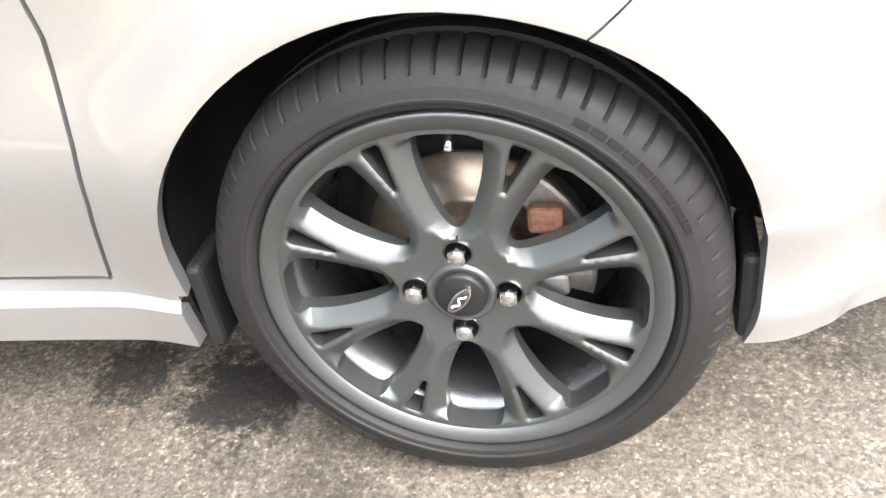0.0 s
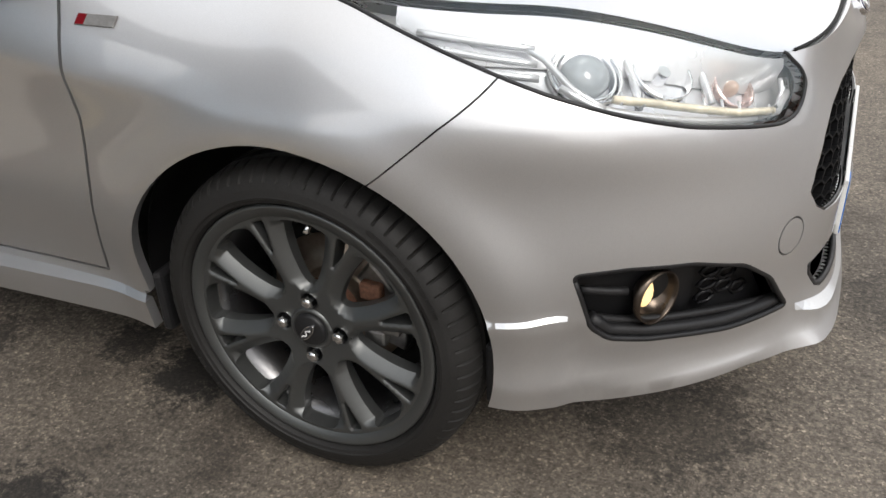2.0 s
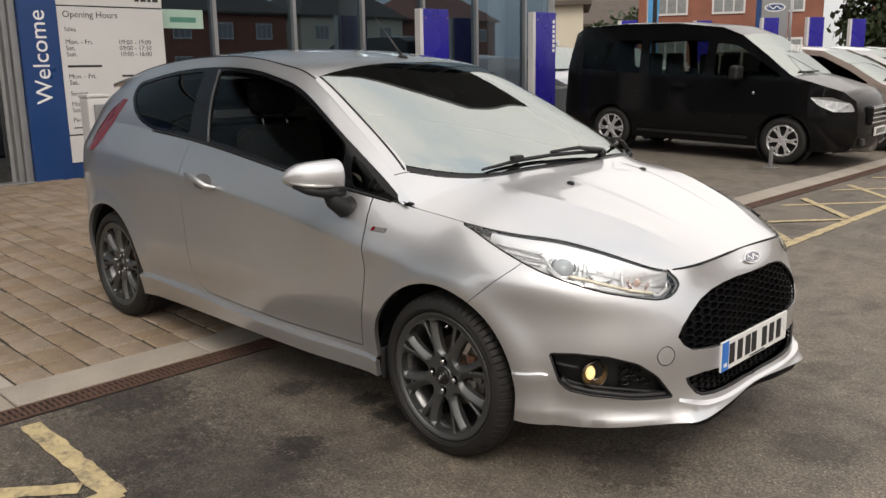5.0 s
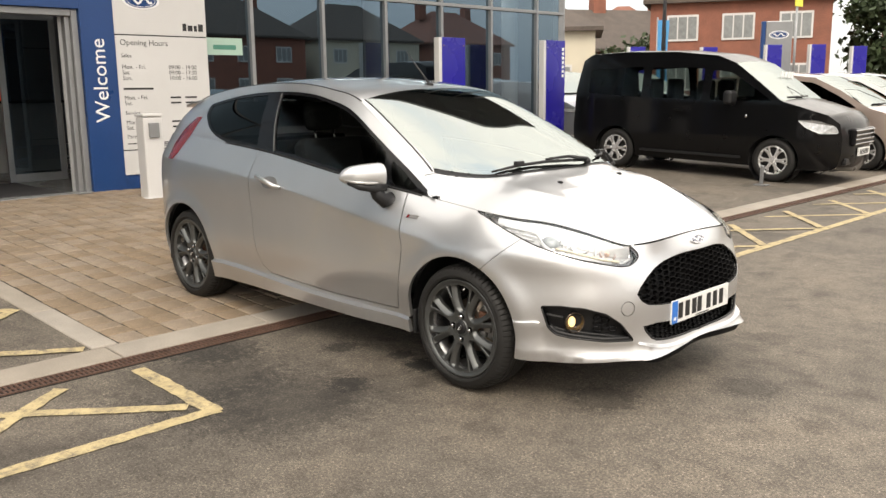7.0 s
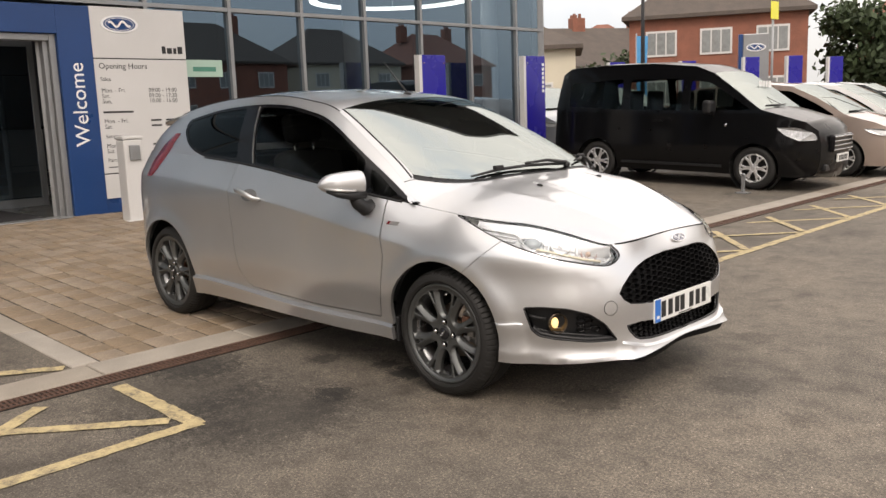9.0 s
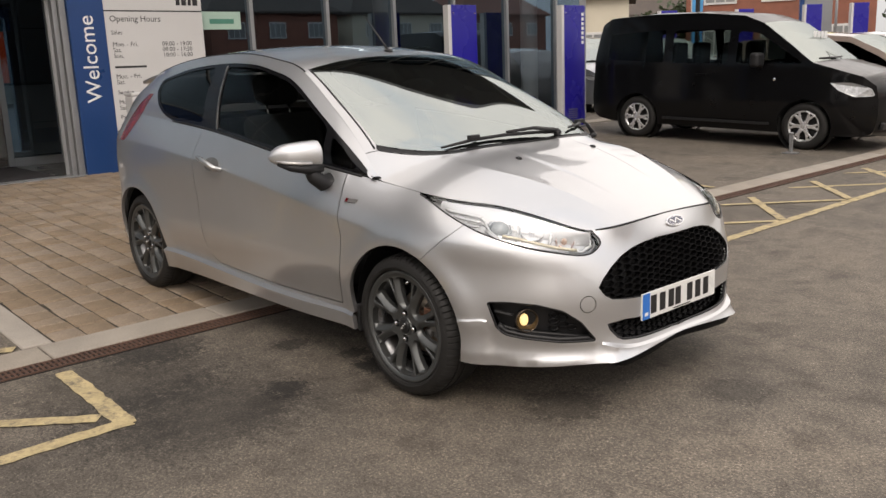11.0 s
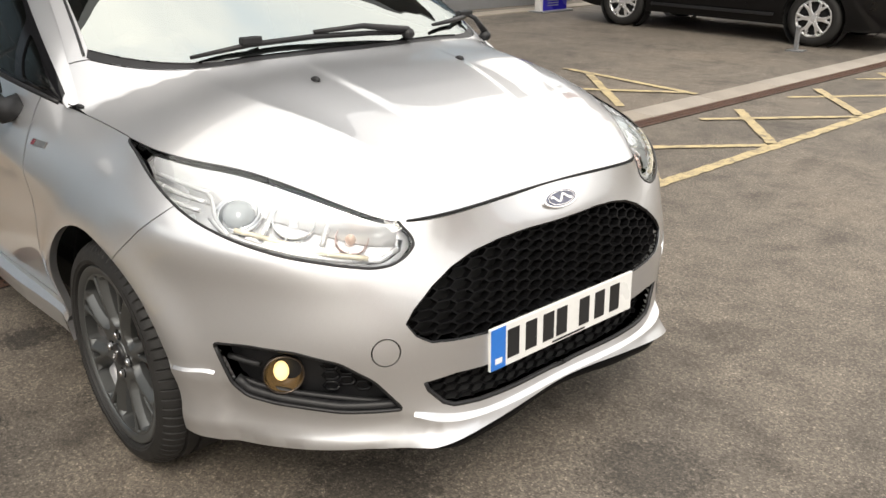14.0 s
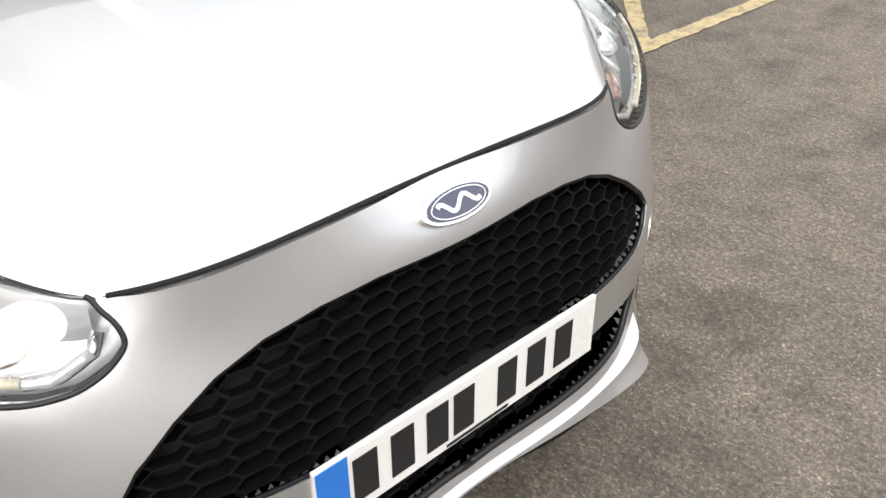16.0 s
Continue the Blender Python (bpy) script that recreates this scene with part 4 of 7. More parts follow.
DLO = rounded(glassline([(-2.43, 0.50), (-2.47, 0.74), (-2.13, 0.835), (-1.74, 0.872), (-1.3, 0.89), (-0.95, 0.845), (-0.655, 0.79), (-0.43, 0.735),
                         (-0.27, 0.72), (-0.22, 0.0), (-0.53, 0.012), (-0.93, 0.0), (-1.47, 0.0), (-1.74, 0.0), (-2.09, 0.02), (-2.22, 0.10), (-2.32, 0.235)]),
              [0.03, 0.05, 0.1, 0.1, 0.1, 0.1, 0.1, 0.05, 0.005, 0.0] + [0.04] * 7, 4)
PANE_R = rounded(glassline([(-2.405, 0.50), (-2.435, 0.70), (-2.12, 0.79), (-1.775, 0.825), (-1.675, 0.06), (-2.07, 0.065), (-2.20, 0.14), (-2.30, 0.26)]), 0.03, 4)
PANE_F = rounded(glassline([(-1.635, 0.83), (-1.3, 0.85), (-0.96, 0.80), (-0.665, 0.74), (-0.60, 0.70), (-0.525, 0.07), (-0.95, 0.055), (-1.485, 0.055)]), 0.03, 4)
PANE_T = rounded(glassline([(-0.545, 0.66), (-0.44, 0.62), (-0.32, 0.44), (-0.36, 0.14), (-0.485, 0.10)]), 0.02, 3)
LINE_B = glassline([(-1.648, 0.84), (-1.60, 0.58), (-1.54, 0.28), (-1.494, 0.03)])
dom = glassline([(x, -0.0) for x in np.linspace(-2.85, -0.228, 80)] + [(x, 1.0) for x in np.linspace(-0.228, -2.85, 80)])
cab_v, cab_f = regions(dom, [("pane_r", PANE_R), ("pane_f", PANE_F), ("pane_t", PANE_T), ("trim", ribbon(LINE_B, 0.007)), ("black", DLO)], 0.024)
for far in (False, True):
    skin("cabin_side", cabin_m, cab_v, cab_f["rest"], M_PAINT, car, mirror=far, lip=0.0)
    skin("window_surround", cabin_m, cab_v, cab_f["black"], M_GLOSSBLACK, car, mirror=far, lip=0.01, out=-0.002)
    skin("window_strip", cabin_m, cab_v, cab_f["trim"], M_STEEL, car, "thin grey strip", mirror=far, lip=0.004, out=0.002)
    for key, m in (("pane_r", M_DARKGLASS), ("pane_f", M_DOORGLASS), ("pane_t", M_DOORGLASS)):
        skin("side_window", cabin_m, cab_v, cab_f[key], m, car, mirror=far, lip=0.0, out=-0.006)
    # a narrow rubber along the belt
    q = cabin(np.array([(x, 0.0) for x in np.linspace(-2.05, -0.3, 40)])) * (1, -1 if far else 1, 1)
    tube("belt_seal", [tuple(p) for p in q], 0.007, M_BLACKPLASTIC, car, n=6)
# tailgate glass above the belt, closed plainly
vs, fs = [], []
e = cabin(np.array([(-2.85, v) for v in np.linspace(0, 1, 8)]))
for i in range(8):
    for k in range(11):
        w = -1 + k / 5
        vs.append((-2.85 - (0.16 - 0.09 * i / 7) * (1 - w ** 2), -e[i][1] * w, e[i][2]))
for i in range(7):
    fs += [(i * 11 + k, i * 11 + k + 1, i * 11 + k + 12, i * 11 + k + 11) for k in range(10)]
finish("tailgate", mesh_of("tailgate", vs, fs), M_PAINT, car)
boxed("parcel_shelf", -2.98, -2.6, -0.6, 0.6, 1.0, 1.06, M_DARK, car)
for sy in (-1, 1):
    part("pillar_foot", dome(bmesh.new(), (-0.226, sy * 0.731, 0.884), (0.022, 0.009, 0.006), 16, 8), M_BLACKPLASTIC, car)

# ---- lamps, grille and plate ----
def on_side(s, z, depth=0.0):
    """A place on the side panels, sunk in by depth: the point, and a turn whose z axis looks out and whose y axis stands up."""
    e = 1e-3
    uv = np.array([(s, z), (s + e, z), (s - e, z), (s, z + e), (s, z - e)])
    p = side(uv)
    n = Vector(np.cross(p[1] - p[2], p[3] - p[4])).normalized()
    if n.dot(Vector(p[0]) - Vector((-1.1, 0, 0.6))) < 0:
        n.negate()
    x = Vector((0, 0, 1)).cross(n).normalized()
    y = n.cross(x)
    return Vector(p[0]) - n * depth, Matrix((x, y, n)).transposed().to_4x4()


def both(fn):
    """Builds a part on the right side, then its mirror image on the left."""
    made = fn()
    for ob in made:
        me = ob.data.copy()
        me.transform(Matrix.Diagonal((1, -1, 1, 1)))
        me.flip_normals()
        n = new(ob.name.split(".")[0], me)
        n.parent = ob.parent
        if "label" in ob:
            n["label"] = ob["label"]
    return made


def bowl(s, z, depth, r, deep, material, name, parent, n=28, tilt=None):
    """A dished reflector that opens outward."""
    p, m = on_side(s, z, depth)
    m = Matrix.Translation(p) @ (tilt or m)
    prof = [(r * math.sin(a), -deep * math.cos(a)) for a in np.linspace(0.15, math.pi / 2, 8)] + [(r * 1.06, 0.002), (r * 1.06, -0.012)]
    vs, fs = lathe(prof, n)
    vs = [m @ Vector((x, zz, y)) for x, y, zz in vs]
    return finish(name, mesh_of(name, vs, fs), material, parent)


def along(pts, depth, k=4):
    """Points on the side panels between the given places, sunk in by depth."""
    q = dense(pts, 0.02, closed=False)
    return [tuple(on_side(s, z, depth)[0]) for s, z in q]


def spread(name, pts, depth, r, material, parent, label="", n=8):
    return tube(name, along(pts, depth), r, material, parent, label, n)


M_LAMPGREY = mat("indicator_lens", (0.42, 0.41, 0.40), 0.15, 0.4, var=0.08, coat=1.0)
M_LAMPBOWL = mat("lamp_bowl", (0.10, 0.08, 0.065), 0.25, 0.9, var=0.1)
M_LENSBALL = mat("projector_lens", (0.42, 0.45, 0.47), 0.05, var=0.06, coat=1.0, rvar=0.02)
M_DRL = mat("light_strip", (0.66, 0.60, 0.47), 0.25, var=0.12, scale=60, coat=0.5)


def upper_bezel(lens):
    """The pale slope inside the lamp that falls from the bonnet edge to the reflectors."""
    vs, fs = [], []
    ss = np.linspace(0.165, 0.80, 38)
    for s in ss:
        z = float(RAIL_Z[5](s))
        k = min(1.0, (s - 0.03) / 0.2)
        for dz, d in ((0.007, 0.004), (0.012 + 0.006 * k, 0.010), (0.016 + 0.022 * k, 0.016 + 0.026 * k)):
            vs.append(tuple(on_side(s, z - dz, d)[0]))
    for i in range(len(ss) - 1):
        fs += [(i * 3 + q, i * 3 + q + 3, i * 3 + q + 4, i * 3 + q + 1) for q in range(2)]
    return finish("upper_bezel", mesh_of("upper_bezel", vs, fs), M_BEZEL, lens)


def head_lamp(far):
    """One headlight with lens, black rim, dished reflectors, projector and light strip."""
    lens = skin("headlight", side, side_v, side_f["head"], M_LENS, car, "clear headlight lens", mirror=far, lip=0.0)
    lens.visible_shadow = False
    flip = Matrix.Diagonal((1, -1, 1, 1)) if far else Matrix()
    f = side_f["head"]
    tail = side_v[f].mean(1)[:, 0] < 0.075
    skin("housing", side, side_v, f[~tail], M_BEZEL, lens, mirror=far, lip=-0.045, out=-0.045)
    skin("dark_tail", side, side_v, f[tail], M_GLOSSBLACK, lens, "black rear of the housing", mirror=far, lip=-0.03, out=-0.03)
    mine = []
    low_edge = rounded([(0.03, 0.84), (0.035, 0.834)] + HEAD[1:13] + [(0.812, 0.70), (0.805, 0.71)], 0.02, 4)[1:]
    mine.append(spread("rim", low_edge, 0.001, 0.0034, M_BLACKPLASTIC, lens))
    up = [(s, float(RAIL_Z[5](s)) - 0.003) for s in np.linspace(0.035, 0.81, 30)]
    mine.append(spread("upper_rim", up, 0.005, 0.0010, M_BLACKPLASTIC, lens))
    mine.append(upper_bezel(lens))
    for dz in (0.0, 0.014, 0.028):
        mine.append(spread("fin", [(0.20 + dz, 0.797 - dz), (0.30, 0.785 - dz), (0.372, 0.775 - dz)], 0.012, 0.0055, M_BEZEL, lens))
    mine.append(bowl(0.448, 0.753, 0.03, 0.050, 0.045, M_REFLECTOR, "projector_bowl", lens))
    p, m = on_side(0.448, 0.753, 0.034)
    q = dome(bmesh.new(), p, (0.035, 0.035, 0.026), 28, 14, m)
    mine.append(part("projector", q, M_LENSBALL, lens))
    q = bmesh.new()
    vs, fs = lathe([(0.036, -0.012), (0.041, 0.004), (0.044, 0.006), (0.047, 0.0), (0.047, -0.02)], 32)
    mine.append(finish("projector_ring", mesh_of("ring", [Matrix.Translation(p) @ m @ Vector((x, zz, y)) for x, y, zz in vs], fs), M_CHROME, lens))
    mine.append(bowl(0.575, 0.737, 0.028, 0.044, 0.05, M_REFLECTOR, "main_reflector", lens))
    p, m = on_side(0.575, 0.737, 0.05)
    mine.append(part("bulb_cap", cyl(bmesh.new(), p, p + (m @ Vector((0, 0, 0.026))), 0.012, 0.010, 20), M_CHROME, lens))
    for s0, z0, h in ((0.515, 0.742, 0.036), (0.643, 0.722, 0.032)):
        mine.append(spread("divider", [(s0, z0 - h), (s0 + 0.006, z0), (s0 + 0.004, z0 + h)], 0.03, 0.006, M_BEZEL, lens))
    mine.append(bowl(0.705, 0.698, 0.03, 0.034, 0.03, M_PINK, "indicator_bowl", lens))
    p, m = on_side(0.702, 0.699, 0.036)
    mine.append(part("indicator_bulb", dome(bmesh.new(), p, (0.012, 0.012, 0.014), 16, 8, m), M_AMBER, lens, "amber bulb"))
    mine.append(spread("light_strip", [(0.466, 0.715), (0.52, 0.704), (0.59, 0.685), (0.66, 0.666), (0.735, 0.651)], 0.006, 0.0062, M_DRL, lens))
    mine.append(spread("strip_bed", [(0.40, 0.738), (0.45, 0.709), (0.52, 0.690), (0.60, 0.670), (0.68, 0.655), (0.76, 0.645), (0.80, 0.662)], 0.016, 0.006, M_BEZEL, lens))
    for i in range(9):
        a = i / 8
        s0, z0 = 0.475 + 0.25 * a, 0.7135 - 0.0605 * a + 0.004 * math.sin(math.pi * a)
        mine.append(spread("strip_rib", [(s0, z0 - 0.006), (s0 + 0.003, z0 + 0.007)], 0.004, 0.0022, M_BEZEL, lens, n=6))
    mine.append(spread("inner_edge", [(0.352, 0.781), (0.385, 0.765), (0.415, 0.735), (0.456, 0.708)], 0.014, 0.005, M_BEZEL, lens))
    mine.append(spread("inner_corner", [(0.735, 0.648), (0.77, 0.648), (0.80, 0.662), (0.805, 0.68)], 0.02, 0.008, M_REFLECTOR, lens))
    if far:
        for ob in mine:
            ob.data.transform(flip)
            ob.data.flip_normals()


head_lamp(False)
head_lamp(True)


def honeycomb(name, outline, parent, depth, w=0.086, h=0.0315, left=True, thick=0.93):
    """Six-sided cells, each a little frame with inner walls, over both halves of the nose."""
    o = np.asarray(outline)
    vs, fs = [], []
    cols = int((o[:, 0].max() - o[:, 0].min()) / (0.75 * w)) + 2
    for i in range(cols):
        s0 = S_END - i * 0.75 * w
        for j in range(40):
            z0 = o[:, 1].min() + (j + (0.5 if i % 2 else 0.0)) * h
            if not inside(np.array([(min(s0, S_END - 1e-4), z0)]), outline)[0]:
                continue
            hexa = [(s0 + w / 2 * a, z0 + h / 2 * b) for a, b in ((1, 0), (0.5, 1), (-0.5, 1), (-1, 0), (-0.5, -1), (0.5, -1))]
            rings = []
            for k, d in ((1.0, depth), (thick, depth), (thick * 0.96, depth + 0.022)):
                rings.append(np.array([tuple(on_side(s0 + (s - s0) * k, z0 + (z - z0) * k, d)[0]) for s, z in hexa]))
            for sy in ((1, -1) if i and left else (1,)):
                b = len(vs)
                for ring in rings:
                    vs += [(x, y * sy, z) for x, y, z in ring]
                for q in range(2):
                    for k in range(6):
                        f = (b + q * 6 + k, b + q * 6 + (k + 1) % 6, b + q * 6 + 6 + (k + 1) % 6, b + q * 6 + 6 + k)
                        fs.append(f if sy > 0 else f[::-1])
    return finish(name, mesh_of(name, vs, fs, smooth=False), M_GRILLE, parent)


M_GRILLE = mat("grille_black", (0.005, 0.005, 0.0055), 0.55, spec=0.1, var=0.15, rvar=0.05)
grille = skin("grille", side, side_v, side_f["grille"], M_DARK, car, "black honeycomb grille", join=True, lip=-0.04, out=-0.045)
honeycomb("honeycomb", GRILLE, grille, 0.012, 0.060, 0.0245, thick=0.90)
intake = skin("lower_intake", side, side_v, side_f["intake"], M_DARK, car, "black lower intake", join=True, lip=-0.04, out=-0.045)
honeycomb("honeycomb", INTAKE, intake, 0.034, 0.05, 0.017, thick=0.92)


def mirrored(pts):
    return pts + [(x, -y, z) for x, y, z in pts[::-1]]


g = [q for q in GRILLE if q[0] < S_END]
tube("grille_rim", mirrored(along(g[:7] + [(S_END, 0.655)], 0.006)), 0.006, M_GLOSSBLACK, grille, n=8)
tube("grille_lower_rim", mirrored(along([g[0], g[-1], g[-2], g[-3], g[-4], g[-5], (S_END, 0.432)], 0.006)), 0.0045, M_GLOSSBLACK, grille, n=8)
q = [q for q in INTAKE if q[0] < S_END]
tube("intake_rim", mirrored(along([q[0], q[-1], q[-2], q[-3], q[-4], q[-5], q[-6], (S_END, 0.277)], 0.004)), 0.006, M_BLACKPLASTIC, intake, n=8)

# black splitter below the lip
vs, fs = [], []
ss = np.linspace(0.84, S_END, 24)
for sy in (1, -1):
    b = len(vs)
    for s in ss:
        p, m = on_side(s, float(RAIL_Z[0](s)) + 0.012, 0.0)
        n = m @ Vector((0, 0, 1))
        n.z = 0
        n.normalize()
        k = min(1.0, (s - 0.84) / 0.08)
        for d, z in ((0.024, 0.012), (0.012, -0.010 - 0.011 * k), (0.016, -0.016 - 0.021 * k), (0.065, -0.017 - 0.017 * k), (0.18, -0.01)):
            t = p - n * d
            vs.append((t.x, t.y * sy, p.z - 0.012 + z))
    for i in range(len(ss) - 1):
        fs += [(b + i * 5 + k, b + i * 5 + k + 1, b + i * 5 + k + 6, b + i * 5 + k + 5) for k in range(4)]
finish("splitter", mesh_of("splitter", vs, fs), M_GRILLE, bumper, "black lower splitter")


def fog_lamp(far):
    """The black recess in the bumper with its round lamp."""
    rec = skin("fog_lamp_surround", side, side_v, side_f["fog"], M_BLACKPLASTIC, car, "black fog lamp surround", mirror=far, lip=-0.05, out=-0.05)
    mine = [spread("rim", FOG + FOG[:1], 0.004, 0.005, M_BLACKPLASTIC, rec)]
    mine.append(bowl(0.55, 0.388, 0.022, 0.042, 0.04, M_LAMPBOWL, "lamp_bowl", rec, tilt=pose(0, 0, 0, 90, 0, 62)))
    p, m = on_side(0.537, 0.384, 0.042)
    mine.append(part("lamp", dome(bmesh.new(), p, (0.017, 0.024, 0.010), 24, 12, pose(0, 0, 0, 90, 0, 62)), M_FOGLIT, rec, "lit warm fog lamp"))
    floor_line = [(q[0], q[1] + 0.004) for q in [(0.785, 0.312), (0.664, 0.312), (0.544, 0.327), (0.472, 0.343), (0.446, 0.370)]]
    mine.append(spread("recess_floor", floor_line, 0.018, 0.012, M_BLACKPLASTIC, rec))
    for pts in ([(0.43, 0.425), (0.47, 0.415), (0.50, 0.41)], [(0.45, 0.368), (0.49, 0.355), (0.56, 0.343), (0.66, 0.332), (0.77, 0.318)]):
        mine.append(spread("rib", pts, 0.026, 0.007, M_BLACKPLASTIC, rec))
    for i in range(3):
        for j in range(3):
            s0, z0 = 0.645 + i * 0.034, 0.352 + j * 0.026 + (i % 2) * 0.013
            if inside(np.array([(s0 + 0.02, z0 + 0.014)]), FOG)[0]:
                ring = [(s0 + 0.018 * math.cos(a), z0 + 0.011 * math.sin(a)) for a in np.linspace(0, 2 * math.pi, 7)]
                mine.append(spread("vent_cell", ring, 0.04, 0.0035, M_GLOSSBLACK, rec))
    if far:
        for ob in mine:
            ob.data.transform(Matrix.Diagonal((1, -1, 1, 1)))
            ob.data.flip_normals()


fog_lamp(False)
fog_lamp(True)

# number plate: white board with a blue band; its characters are left as plain bars
plate = boxed("number_plate", 0.763, 0.771, -0.26, 0.26, 0.346, 0.452, M_WHITEPLATE, car, "white plate with a blue band", bevel=0.002)
boxed("blue_band", 0.7712, 0.7728, -0.2585, -0.212, 0.348, 0.450, M_PLATEBLUE, plate, bevel=0.0005)
for y0 in (-0.186, -0.126, -0.066, -0.018, 0.066, 0.126, 0.186):
    boxed("bar", 0.7714, 0.7728, y0 - 0.019, y0 + 0.019, 0.364, 0.436, M_INK, plate, bevel=0.0004)
boxed("maker_line", 0.7714, 0.7725, -0.05, 0.07, 0.351, 0.356, M_INK, plate, bevel=0.0003)
boxed("band_mark", 0.7728, 0.7736, -0.246, -0.224, 0.362, 0.376, M_WHITE, plate, bevel=0.0003)
boxed("plate_backing", 0.70, 0.763, -0.20, 0.20, 0.36, 0.44, M_BLACKPLASTIC, plate, bevel=0.004)


def oval_badge(p, m, a, b, parent, name="badge", ring=M_CHROME, face=M_BADGEBLUE):
    """A plain oval emblem with a bright rim."""
    place = Matrix.Translation(p) @ m
    o = prism(bmesh.new(), [(a * math.cos(t), b * math.sin(t)) for t in np.linspace(0, 2 * math.pi, 40, endpoint=False)], -0.004, 0.005, place, 0.0015)
    ob = part(name, o, ring, parent, "oval emblem with a bright rim")
    k = prism(bmesh.new(), [(a * 0.86 * math.cos(t), b * 0.8 * math.sin(t)) for t in np.linspace(0, 2 * math.pi, 40, endpoint=False)], 0.004, 0.0062, place)
    part("face", k, face, ob)
    wave = [(a * x, b * (0.30 * math.sin(x * 9.5) + 0.12 * x)) for x in np.linspace(-0.58, 0.58, 26)]
    part("mark", prism(bmesh.new(), [tuple(q) for q in ribbon(wave, b * 0.24)], 0.0062, 0.0072, place), M_WHITE, ob)
    line = [(a * 0.75 * math.cos(t), b * 0.68 * math.sin(t)) for t in np.linspace(0, 2 * math.pi, 41)]
    part("inner_ring", prism(bmesh.new(), [tuple(q) for q in ribbon(line, b * 0.06)], 0.0062, 0.0068, place), ring, ob)
    return ob


p, m = on_side(S_END, 0.695, -0.002)
oval_badge(p, m, 0.058, 0.0235, bumper)

# small badge on the wing, washer jets, aerial
p, m = on_side(-0.30, 0.791, -0.001)
place = Matrix.Translation(p) @ m @ pose(0, 0, 0, 0, 0, -3)
wing_badge = part("wing_badge", prism(bmesh.new(), [(-0.036, -0.009), (0.030, -0.009), (0.036, 0.009), (-0.030, 0.009)], -0.002, 0.003, place, 0.001), M_STEEL, car, "small grey and red badge")
part("red_stripe", prism(bmesh.new(), [(-0.034, -0.008), (-0.020, -0.008), (-0.014, 0.008), (-0.028, 0.008)], 0.003, 0.004, place), M_RED, wing_badge)
for w in (-0.385, 0.31):
    q = top(np.array([(0.244, w)]))[0]
    o = dome(bmesh.new(), (q[0], q[1], q[2] + 0.002), (0.017, 0.010, 0.008), 16, 8)
    part("washer_jet", o, M_BLACKPLASTIC, bonnet)
q = top(np.array([(0.625, 0.0)]))[0]
aerial = part("aerial", smooth_base := dome(bmesh.new(), q, (0.035, 0.018, 0.014), 20, 10), M_BLACKPLASTIC, car, "short black roof aerial")
tube("mast", [(q[0], 0, q[2] + 0.008), (q[0] - 0.10, 0, q[2] + 0.105), (q[0] - 0.19, 0, q[2] + 0.195)], [0.006, 0.004, 0.0025], M_BLACKPLASTIC, aerial)


# ---- wipers ----
def on_top(t, w, up):
    q = top(np.array([(t, w)]))[0]
    return (q[0], q[1], q[2] + up)


for pts, base in (([(0.344, -0.66), (0.350, -0.45), (0.352, -0.2), (0.348, 0.05), (0.340, 0.2)], (0.336, 0.22)),
                  ([(0.352, 0.42), (0.362, 0.62), (0.376, 0.82), (0.392, 0.93)], (0.345, 0.90))):
    blade = tube("wiper", [on_top(t, w, 0.018) for t, w in pts], [0.005] + [0.008] * (len(pts) - 2) + [0.005], M_BLACKPLASTIC, car, "black wiper at rest")
    arm = [on_top(*base, 0.03), on_top((base[0] + pts[len(pts) // 2][0]) / 2, (base[1] + pts[len(pts) // 2][1]) / 2, 0.045), on_top(*pts[len(pts) // 2], 0.03)]
    tube("arm", arm, [0.012, 0.008, 0.006], M_BLACKPLASTIC, blade)
    part("pivot", dome(bmesh.new(), on_top(*base, 0.02), (0.02, 0.02, 0.018), 16, 8), M_BLACKPLASTIC, blade)
    c = on_top(*pts[1 if len(pts) > 4 else 2], 0.026)
    boxed("clip", c[0] - 0.012, c[0] + 0.012, c[1] - 0.03, c[1] + 0.03, c[2] - 0.008, c[2] + 0.012, M_BLACKPLASTIC, blade, bevel=0.004)


